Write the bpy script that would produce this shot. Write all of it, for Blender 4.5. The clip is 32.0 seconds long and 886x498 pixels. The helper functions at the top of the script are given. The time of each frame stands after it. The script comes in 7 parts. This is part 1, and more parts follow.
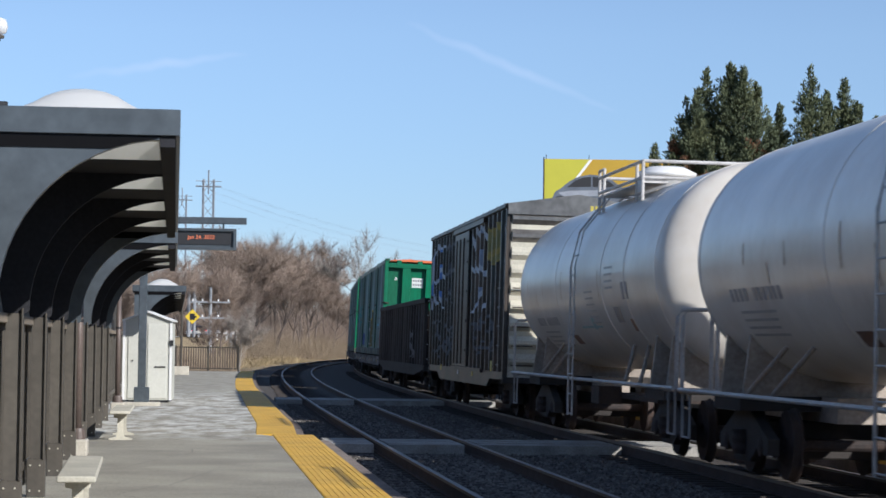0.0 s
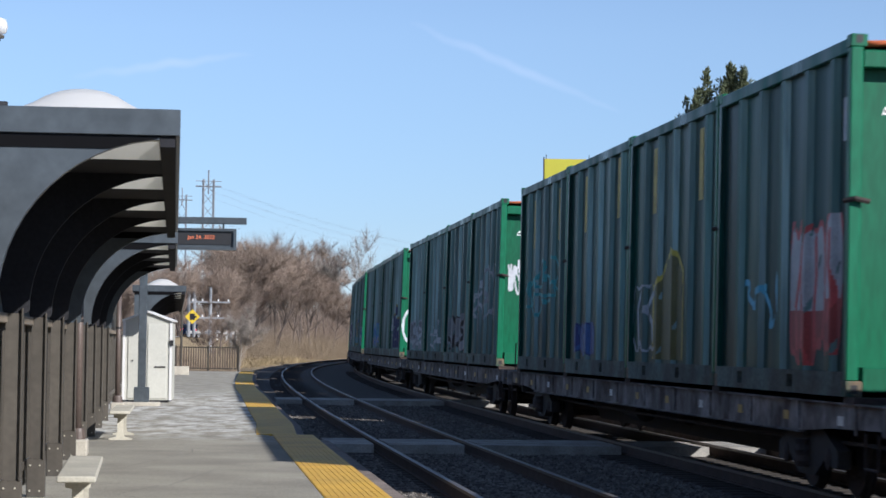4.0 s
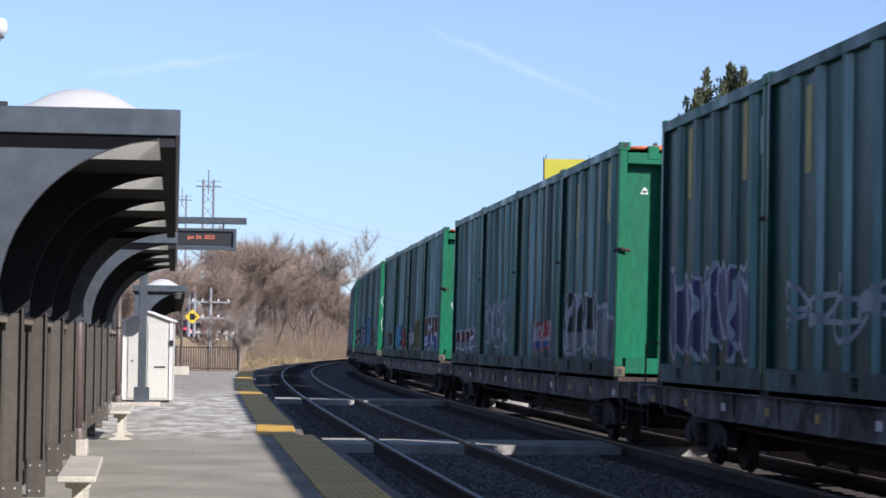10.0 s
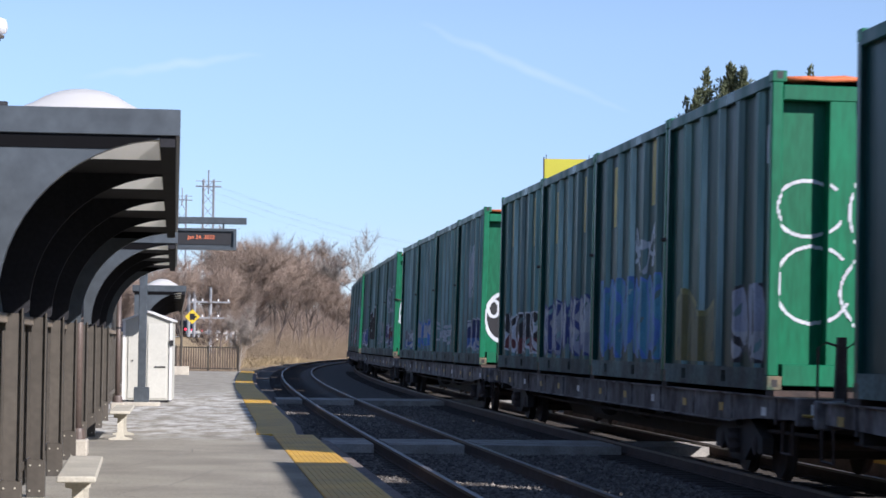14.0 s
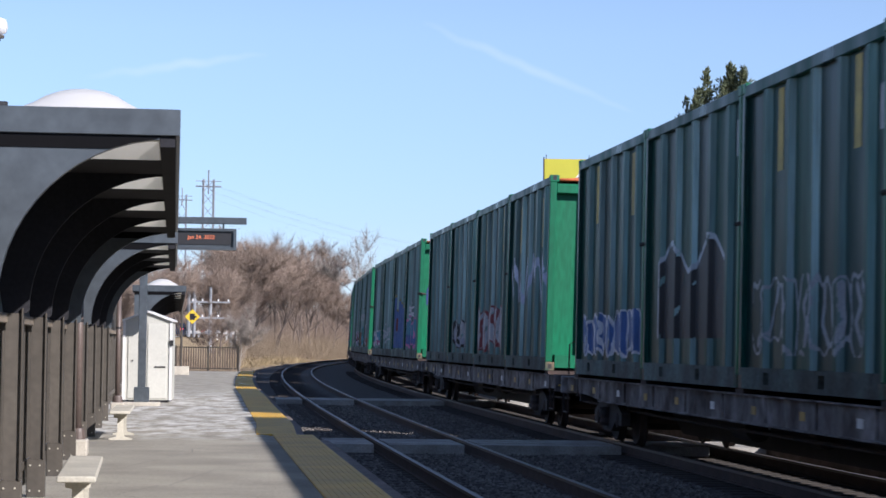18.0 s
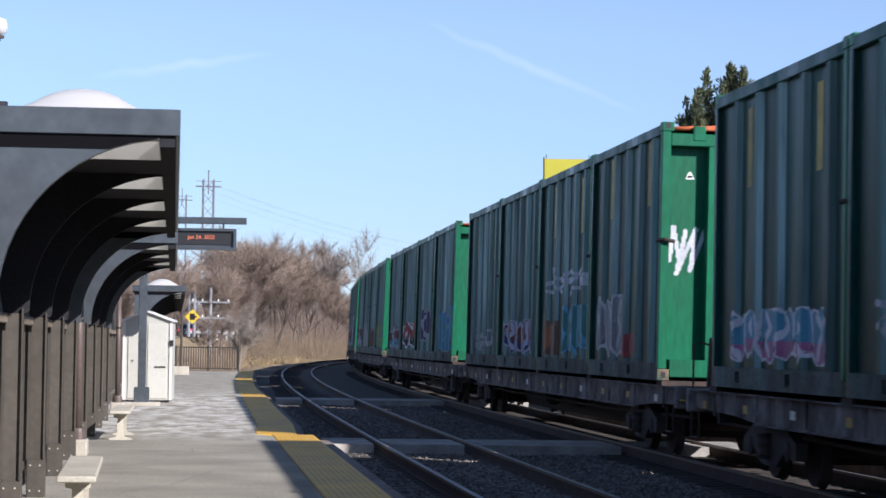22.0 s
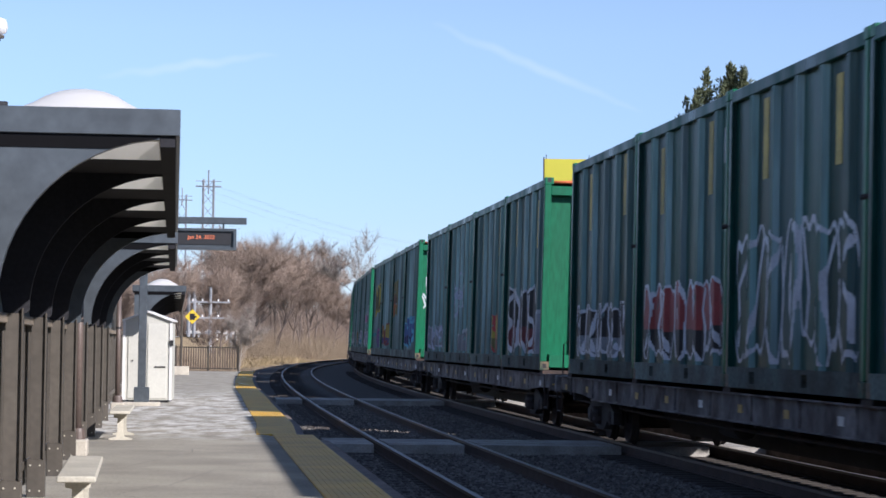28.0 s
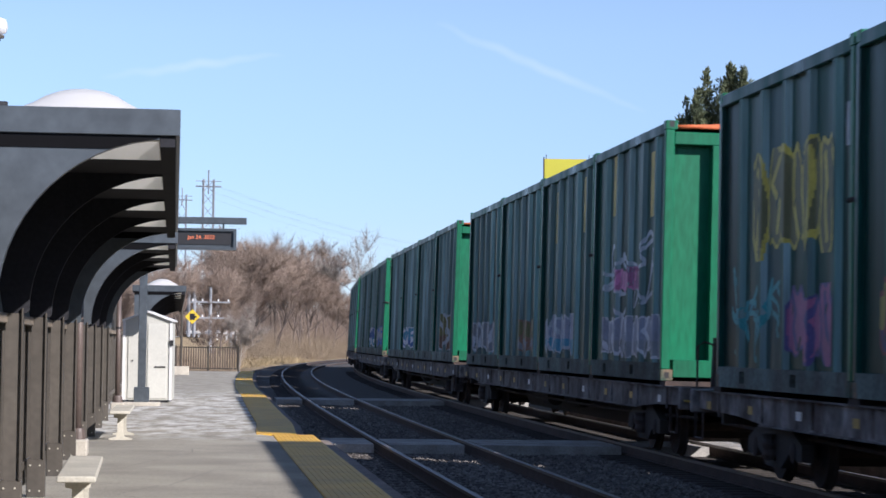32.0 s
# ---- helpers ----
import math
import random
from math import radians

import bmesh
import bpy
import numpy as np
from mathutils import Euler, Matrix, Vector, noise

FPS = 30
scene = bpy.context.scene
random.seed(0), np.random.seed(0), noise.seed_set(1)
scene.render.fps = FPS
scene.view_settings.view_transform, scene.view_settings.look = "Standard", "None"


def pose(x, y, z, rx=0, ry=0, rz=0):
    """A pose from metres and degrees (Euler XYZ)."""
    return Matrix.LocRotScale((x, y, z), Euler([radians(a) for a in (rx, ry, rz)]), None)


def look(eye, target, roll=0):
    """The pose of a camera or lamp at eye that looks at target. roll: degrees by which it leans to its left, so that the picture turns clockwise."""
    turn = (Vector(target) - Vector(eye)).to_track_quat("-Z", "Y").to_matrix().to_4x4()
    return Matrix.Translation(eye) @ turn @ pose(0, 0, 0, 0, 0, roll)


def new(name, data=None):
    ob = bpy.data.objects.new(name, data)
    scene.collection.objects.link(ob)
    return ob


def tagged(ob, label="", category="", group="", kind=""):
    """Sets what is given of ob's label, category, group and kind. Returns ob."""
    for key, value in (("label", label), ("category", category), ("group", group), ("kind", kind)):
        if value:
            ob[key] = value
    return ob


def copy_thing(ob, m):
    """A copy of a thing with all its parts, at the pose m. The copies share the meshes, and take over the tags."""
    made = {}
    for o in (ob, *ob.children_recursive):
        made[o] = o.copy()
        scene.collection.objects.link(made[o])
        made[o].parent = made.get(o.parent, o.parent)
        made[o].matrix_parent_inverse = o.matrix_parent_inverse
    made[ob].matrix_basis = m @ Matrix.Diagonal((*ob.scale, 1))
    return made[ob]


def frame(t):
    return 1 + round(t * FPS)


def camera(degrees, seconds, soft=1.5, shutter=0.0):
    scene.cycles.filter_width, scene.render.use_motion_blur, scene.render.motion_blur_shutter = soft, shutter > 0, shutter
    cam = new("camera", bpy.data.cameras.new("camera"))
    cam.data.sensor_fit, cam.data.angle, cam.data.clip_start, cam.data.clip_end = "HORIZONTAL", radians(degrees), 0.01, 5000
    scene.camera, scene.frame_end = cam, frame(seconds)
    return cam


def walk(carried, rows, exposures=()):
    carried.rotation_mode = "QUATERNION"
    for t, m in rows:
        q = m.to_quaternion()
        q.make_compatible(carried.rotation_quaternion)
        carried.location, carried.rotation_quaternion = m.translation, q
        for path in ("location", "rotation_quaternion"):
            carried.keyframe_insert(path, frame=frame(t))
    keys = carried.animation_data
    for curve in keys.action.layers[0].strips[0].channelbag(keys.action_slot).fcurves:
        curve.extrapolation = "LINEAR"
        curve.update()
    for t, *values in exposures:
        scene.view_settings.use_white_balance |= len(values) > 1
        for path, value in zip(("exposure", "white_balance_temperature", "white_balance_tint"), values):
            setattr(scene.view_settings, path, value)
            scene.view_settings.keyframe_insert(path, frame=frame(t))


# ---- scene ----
cam = camera(21.29, 32.0, soft=1.6, shutter=0.2)
EYE = (0.0, 0.0, 1.6)
VIEW = look(EYE, (0.0, math.cos(0.0402) * 50, 1.6 + math.sin(0.0402) * 50), 0.771)
walk(cam, [(0.0, VIEW), (32.0, VIEW)], [(0.0, 0.2, 5270, 10.0), (3.4, 0.2, 5270, 10.0), (5.4, 0.47, 5340, 16.5), (32.0, 0.47, 5340, 16.5)])

# ---------------------------------------------------------------- light
SUN_AZ = math.radians(134.0)      # from +y towards +x
SUN_EL = math.radians(28.4)
sun_dir = Vector((math.sin(SUN_AZ) * math.cos(SUN_EL), math.cos(SUN_AZ) * math.cos(SUN_EL), math.sin(SUN_EL)))
world = bpy.data.worlds.new("sky")
scene.world = world
world.use_nodes = True
wn = world.node_tree
sky = wn.nodes.new("ShaderNodeTexSky")
sky.sky_type = "NISHITA"
sky.sun_disc = False
sky.sun_elevation, sky.sun_rotation = SUN_EL, SUN_AZ
sky.air_density, sky.dust_density, sky.ozone_density = 0.88, 0.05, 2.7
background = wn.nodes["Background"]
background.inputs["Strength"].default_value = 0.087
soft_sky = wn.nodes.new("ShaderNodeHueSaturation")
soft_sky.inputs["Saturation"].default_value = 0.77
wn.links.new(sky.outputs[0], soft_sky.inputs["Color"])
# winter haze that dulls the sky towards the horizon all round
where, height, clear, haze = (wn.nodes.new("ShaderNode" + q) for q in ("TexCoord", "SeparateXYZ", "MapRange", "Mix"))
wn.links.new(where.outputs["Generated"], height.inputs[0])
wn.links.new(height.outputs[2], clear.inputs["Value"])
clear.inputs["From Min"].default_value, clear.inputs["From Max"].default_value = 0.0, 0.13
haze.data_type, haze.blend_type = "RGBA", "MULTIPLY"
haze.inputs["B"].default_value = (0.74, 0.79, 0.88, 1)
clear.inputs["To Min"].default_value, clear.inputs["To Max"].default_value = 1.0, 0.0
wn.links.new(clear.outputs[0], haze.inputs["Factor"])
wn.links.new(soft_sky.outputs[0], haze.inputs["A"])
wn.links.new(haze.outputs["Result"], background.inputs["Color"])
sun_data = bpy.data.lights.new("sun", "SUN")
sun_data.energy, sun_data.angle, sun_data.color = 5.6, math.radians(0.53), (1.0, 0.86, 0.68)
sun = new("sun", sun_data)
sun.matrix_world = look(tuple(sun_dir * 100), (0, 0, 0))

# ---------------------------------------------------------------- the line of the tracks
# s runs along the train's nearer side, from 30 m ahead of the eye; o is the offset to the right of that line
DS = 0.5
S_GRID = np.arange(-700.0, 900.0 + DS, DS)
_sc = np.clip(S_GRID, -20.0, 175.0)
_k = np.clip(1.714e-4 + 5.9e-6 * _sc + 1.154e-8 * _sc ** 2, 0, None) * (S_GRID > -30)
_th = np.concatenate([[0.0], np.cumsum((_k[1:] + _k[:-1]) / 2 * DS)])
_i0 = int(np.argmin(abs(S_GRID)))
_th = _th - _th[_i0] - 0.10461
_x = np.concatenate([[0.0], np.cumsum(np.sin((_th[1:] + _th[:-1]) / 2) * DS)])
_y = np.concatenate([[0.0], np.cumsum(np.cos((_th[1:] + _th[:-1]) / 2) * DS)])
_x, _y = _x - _x[_i0] + 3.3987, _y - _y[_i0] + 30.0
HALF_W = 1.2865          # half a container's width: the train's track centre
NEAR_C = -3.521 + 0.754  # centre of the empty track


def line(s, o=0.0):
    t = float(np.interp(s, S_GRID, _th))
    return (float(np.interp(s, S_GRID, _x)) + o * math.cos(t), float(np.interp(s, S_GRID, _y)) - o * math.sin(t))


def heading(s):
    return float(np.interp(s, S_GRID, _th))


def bank(s):
    return min(52.7 * float(np.interp(s, S_GRID, _k)), 0.085)


def rail_z(s, o, c):
    return -(o - c) * math.sin(bank(s))


def place(s, o, z=0.0, turn=0.0):
    """A pose on the line: +y along the track."""
    x, y = line(s, o)
    return pose(x, y, z, 0, 0, -math.degrees(heading(s)) + turn)


# ---------------------------------------------------------------- materials
def mat(name, color, rough=0.7, metal=0.0, vary=0.25, scale=3.0, fine=40.0, bump=0.15, second=None, per_object=0.12, streak=0.0, coords="Object", spec=0.5):
    m = bpy.data.materials.new(name)
    m.use_nodes = True
    nt = m.node_tree
    b = nt.nodes["Principled BSDF"]
    b.inputs["Roughness"].default_value, b.inputs["Metallic"].default_value = rough, metal
    b.inputs["Specular IOR Level"].default_value = spec
    co = nt.nodes.new("ShaderNodeTexCoord")
    mp = nt.nodes.new("ShaderNodeMapping")
    mp.inputs["Scale"].default_value = (1, 1, 1.0 - streak)
    nt.links.new(co.outputs[coords], mp.inputs["Vector"])
    n1, n2 = nt.nodes.new("ShaderNodeTexNoise"), nt.nodes.new("ShaderNodeTexNoise")
    n1.inputs["Scale"].default_value, n2.inputs["Scale"].default_value = scale, fine
    n1.inputs["Detail"].default_value, n2.inputs["Detail"].default_value = 5, 3
    for n in (n1, n2):
        nt.links.new(mp.outputs[0], n.inputs["Vector"])
    r1 = nt.nodes.new("ShaderNodeValToRGB")
    r1.color_ramp.elements[0].position, r1.color_ramp.elements[1].position = 0.35, 0.68
    dark = tuple(c * (1 - vary) for c in color) if second is None else second
    r1.color_ramp.elements[0].color, r1.color_ramp.elements[1].color = (*dark, 1), (*color, 1)
    nt.links.new(n1.outputs["Fac"], r1.inputs["Fac"])
    mix = nt.nodes.new("ShaderNodeMix")
    mix.data_type, mix.blend_type = "RGBA", "OVERLAY"
    mix.inputs["Factor"].default_value = min(1.0, vary * 1.4)
    nt.links.new(r1.outputs[0], mix.inputs["A"])
    nt.links.new(n2.outputs["Fac"], mix.inputs["B"])
    out = mix.outputs["Result"]
    if per_object:
        info, mr, hs = nt.nodes.new("ShaderNodeObjectInfo"), nt.nodes.new("ShaderNodeMapRange"), nt.nodes.new("ShaderNodeHueSaturation")
        mr.inputs["To Min"].default_value, mr.inputs["To Max"].default_value = 1 - per_object, 1 + per_object
        nt.links.new(info.outputs["Random"], mr.inputs["Value"])
        nt.links.new(mr.outputs[0], hs.inputs["Value"])
        nt.links.new(out, hs.inputs["Color"])
        out = hs.outputs[0]
    nt.links.new(out, b.inputs["Base Color"])
    if bump:
        bp = nt.nodes.new("ShaderNodeBump")
        bp.inputs["Strength"].default_value, bp.inputs["Distance"].default_value = bump, 0.02
        nt.links.new(n2.outputs["Fac"], bp.inputs["Height"])
        nt.links.new(bp.outputs[0], b.inputs["Normal"])
    return m


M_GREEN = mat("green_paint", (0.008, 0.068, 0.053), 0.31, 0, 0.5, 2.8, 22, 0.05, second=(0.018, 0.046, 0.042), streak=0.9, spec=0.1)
def uneven_gloss(m, low, high):
    """Let a paint's gloss follow its weathering."""
    nt = m.node_tree
    mr = nt.nodes.new("ShaderNodeMapRange")
    mr.inputs["From Min"].default_value, mr.inputs["From Max"].default_value = 0.3, 0.7
    mr.inputs["To Min"].default_value, mr.inputs["To Max"].default_value = low, high
    noise_node = next(n for n in nt.nodes if n.type == "TEX_NOISE")
    nt.links.new(noise_node.outputs["Fac"], mr.inputs["Value"])
    nt.links.new(mr.outputs[0], nt.nodes["Principled BSDF"].inputs["Roughness"])


uneven_gloss(M_GREEN, 0.2, 0.5)
# streaky chalk tone whose paleness stands in for sky sheen on rib flanks
M_CHALK_SHEEN = mat("chalky_green_sheen_paint", (0.29, 0.39, 0.4), 0.5, 0, 0.5, 1.6, 12, 0.05, second=(0.05, 0.125, 0.115), per_object=0.5, streak=0.92, spec=0.2)
M_GREEN_RIB = mat("worn_green_rib_paint", (0.007, 0.075, 0.056), 0.31, 0, 0.5, 2.2, 22, 0.05, second=(0.018, 0.05, 0.043), per_object=0.35, streak=0.92, spec=0.07)
uneven_gloss(M_GREEN_RIB, 0.22, 0.5)
# sheets between the ribs: base darker than the ribs, fading differs by bay
M_GREEN_BAY = mat("faded_dark_green_bay_paint", (0.005, 0.05, 0.037), 0.31, 0, 0.5, 1.8, 22, 0.05, second=(0.012, 0.04, 0.032), streak=0.92, spec=0.07)
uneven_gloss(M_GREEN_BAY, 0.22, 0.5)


def uneven_bays(m, other):
    """Let each sheet between the ribs fade by its own amount."""
    nt = m.node_tree
    b = nt.nodes["Principled BSDF"]
    base = b.inputs["Base Color"].links[0].from_socket
    co, along, bay, info, both, white, sep, mx, up, val = (nt.nodes.new("ShaderNode" + q) for q in ("TexCoord", "SeparateXYZ", "Math", "ObjectInfo", "CombineXYZ", "TexWhiteNoise", "SeparateXYZ", "Mix", "Math", "MapRange"))
    nt.links.new(co.outputs["Object"], along.inputs[0])
    bay.operation, bay.inputs[1].default_value, bay.inputs[2].default_value = "MULTIPLY_ADD", 1 / 1.05, 2.3 / 1.05
    whole = nt.nodes.new("ShaderNodeMath")
    whole.operation = "FLOOR"
    nt.links.new(along.outputs[1], bay.inputs[0])
    nt.links.new(bay.outputs[0], whole.inputs[0])
    nt.links.new(whole.outputs[0], both.inputs[0])
    nt.links.new(info.outputs["Random"], both.inputs[1])
    nt.links.new(both.outputs[0], white.inputs["Vector"])
    nt.links.new(white.outputs["Color"], sep.inputs[0])
    up.operation, up.inputs[1].default_value = "POWER", 2.2
    nt.links.new(sep.outputs[0], up.inputs[0])
    mx.data_type = "RGBA"
    mx.inputs["B"].default_value = (*other, 1)
    nt.links.new(up.outputs[0], mx.inputs["Factor"])
    nt.links.new(base, mx.inputs["A"])
    val.inputs["To Min"].default_value, val.inputs["To Max"].default_value = 0.6, 1.45
    nt.links.new(sep.outputs[1], val.inputs["Value"])
    hs = nt.nodes.new("ShaderNodeHueSaturation")
    nt.links.new(val.outputs[0], hs.inputs["Value"])
    nt.links.new(mx.outputs["Result"], hs.inputs["Color"])
    nt.links.new(hs.outputs[0], b.inputs["Base Color"])


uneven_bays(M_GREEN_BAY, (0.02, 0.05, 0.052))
M_GREEN_RAIL = mat("dusty_green_rail_paint", (0.15, 0.2, 0.185), 0.75, 0, 0.5, 1.3, 20, 0.1, second=(0.075, 0.07, 0.062), per_object=0.3, spec=0.1)
# same green as the sides, brightened for sun on the near ends
M_GREEN_SUNLIT = mat("green_paint_sunlit", (0.006, 0.15, 0.066), 0.45, 0, 0.3, 1.3, 20, 0.04, second=(0.014, 0.112, 0.056), streak=0.8, spec=0.3)
M_CASTING = mat("rusted_green_casting", (0.2, 0.13, 0.08), 0.8, 0, 0.5, 5, 30, 0.15, second=(0.03, 0.075, 0.05))
M_ORANGE = mat("orange_tarp", (0.65, 0.16, 0.05), 0.7, 0, 0.3, 3, 30, 0.3)
M_RUST = mat("rusted_steel", (0.07, 0.045, 0.035), 0.85, 0, 0.4, 2.5, 35, 0.3, second=(0.03, 0.025, 0.024))
M_DARKSTEEL = mat("dirty_black_steel", (0.04, 0.034, 0.031), 0.8, 0.0, 0.3, 3, 40, 0.2)
M_GON = mat("black_brown_paint", (0.028, 0.022, 0.02), 0.75, 0.0, 0.35, 1.5, 30, 0.15, streak=0.8, spec=0.2)
M_BOX = mat("weathered_dark_paint", (0.026, 0.034, 0.036), 0.4, 0.0, 0.6, 1.1, 14, 0.08, second=(0.075, 0.06, 0.05), streak=0.8, per_object=0.35, spec=0.16)
M_GALV = mat("bare_galvanised_sheet", (0.66, 0.62, 0.5), 0.45, 0.15, 0.25, 2, 30, 0.06)
M_TANK = mat("dusty_white_tank_paint", (0.79, 0.745, 0.67), 0.28, 0, 0.12, 0.6, 6, 0.0, second=(0.6, 0.545, 0.475))
M_LADDER = mat("dull_white_rail_paint", (0.5, 0.48, 0.46), 0.5, 0, 0.25, 3, 25, 0.03)
M_TANKBELLY = mat("grimy_tan_tank_paint", (0.42, 0.36, 0.3), 0.6, 0, 0.35, 1.4, 18, 0.05)
M_WHITEPAINT = mat("white_rail_paint", (0.75, 0.74, 0.72), 0.45, 0, 0.12, 3, 25, 0.03)
M_RAIL = mat("polished_rail_steel", (0.2, 0.175, 0.155), 0.5, 0.7, 0.2, 4, 60, 0.03)
M_RAILSIDE = mat("rusty_rail_side", (0.075, 0.05, 0.04), 0.9, 0, 0.3, 3, 40, 0.2)
M_TIE = mat("creosoted_timber", (0.05, 0.04, 0.034), 0.9, 0, 0.4, 4, 50, 0.4, second=(0.028, 0.024, 0.021))
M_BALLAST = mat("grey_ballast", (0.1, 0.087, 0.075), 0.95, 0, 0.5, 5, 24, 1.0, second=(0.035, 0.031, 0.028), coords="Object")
M_STONE = mat("ballast_stone", (0.23, 0.21, 0.185), 0.95, 0, 0.35, 9, 60, 0.3, second=(0.055, 0.05, 0.045))
M_PLANK = mat("grey_crossing_plank", (0.42, 0.4, 0.36), 0.85, 0, 0.35, 3, 40, 0.3)
M_YELLOW = mat("yellow_tactile_tile", (0.72, 0.44, 0.03), 0.6, 0, 0.2, 1.5, 30, 0.1, second=(0.6, 0.35, 0.025), per_object=0.05)
M_CURB = mat("weathered_timber_edge", (0.23, 0.19, 0.165), 0.9, 0, 0.4, 2, 40, 0.4)
M_BRONZE = mat("bronze_painted_steel", (0.098, 0.086, 0.069), 0.5, 0.1, 0.25, 1.2, 14, 0.05)
M_SLATE = mat("slate_blue_painted_steel", (0.078, 0.092, 0.105), 0.42, 0.1, 0.3, 1.1, 9, 0.02)
# dark soffit paint; on inner brackets and beam it stands in for shade
M_SOFFIT_SHADE = mat("dark_soffit_shade_paint", (0.03, 0.03, 0.034), 0.9, 0, 0.2, 2, 30, 0.05, spec=0.15)
M_CONCRETE = mat("pale_concrete", (0.5, 0.46, 0.38), 0.9, 0, 0.25, 3, 40, 0.3)
M_BENCH = mat("cream_bench_concrete", (0.5, 0.47, 0.38), 0.85, 0, 0.2, 3, 40, 0.2)
M_SHED = mat("white_shed_panel", (0.53, 0.525, 0.465), 0.6, 0, 0.08, 1.5, 20, 0.03)
M_BARK = mat("grey_brown_bark", (0.15, 0.12, 0.1), 0.95, 0, 0.35, 2, 12, 0, second=(0.075, 0.058, 0.05), per_object=0.35)
M_PALEBARK = mat("pale_bark", (0.33, 0.29, 0.25), 0.95, 0, 0.3, 2, 12, 0, per_object=0.1)
M_GRASS = mat("dry_winter_grass", (0.3, 0.235, 0.13), 1.0, 0, 0.3, 0.25, 6, 0.5, second=(0.2, 0.15, 0.09), per_object=0)
M_NEEDLE = mat("juniper_foliage", (0.135, 0.15, 0.07), 0.8, 0, 0.4, 0.8, 9, 0, second=(0.07, 0.09, 0.048), per_object=0.2)
M_NEEDLE_BROWN = mat("browned_juniper_foliage", (0.2, 0.1, 0.05), 0.8, 0, 0.4, 0.8, 9, 0)
M_LATTICE = mat("galvanised_lattice", (0.3, 0.31, 0.33), 0.6, 0.3, 0.1, 2, 20, 0)
M_BILLYELLOW = mat("yellow_poster", (0.44, 0.42, 0.03), 0.6, 0, 0.05, 1, 20, 0, per_object=0)
M_BILLORANGE = mat("orange_poster", (0.42, 0.27, 0.015), 0.6, 0, 0.08, 1, 20, 0, per_object=0)
M_BLACK = mat("black_paint", (0.02, 0.02, 0.022), 0.5, 0, 0.1, 3, 30, 0)
M_WHITESIGN = mat("white_sticker", (0.78, 0.78, 0.76), 0.5, 0, 0.1, 6, 40, 0)


def translucent(name, color):
    m = bpy.data.materials.new(name)
    m.use_nodes = True
    nt = m.node_tree
    b = nt.nodes["Principled BSDF"]
    b.inputs["Base Color"].default_value = (*color, 1)
    b.inputs["Roughness"].default_value = 0.4
    tr = nt.nodes.new("ShaderNodeBsdfTranslucent")
    tr.inputs["Color"].default_value = (*color, 1)
    mx = nt.nodes.new("ShaderNodeMixShader")
    mx.inputs[0].default_value = 0.45
    nt.links.new(b.outputs[0], mx.inputs[1])
    nt.links.new(tr.outputs[0], mx.inputs[2])
    clear, mx2 = nt.nodes.new("ShaderNodeBsdfTransparent"), nt.nodes.new("ShaderNodeMixShader")
    mx2.inputs[0].default_value = 0.12
    nt.links.new(mx.outputs[0], mx2.inputs[1])
    nt.links.new(clear.outputs[0], mx2.inputs[2])
    nt.links.new(mx2.outputs[0], nt.nodes["Material Output"].inputs["Surface"])
    return m



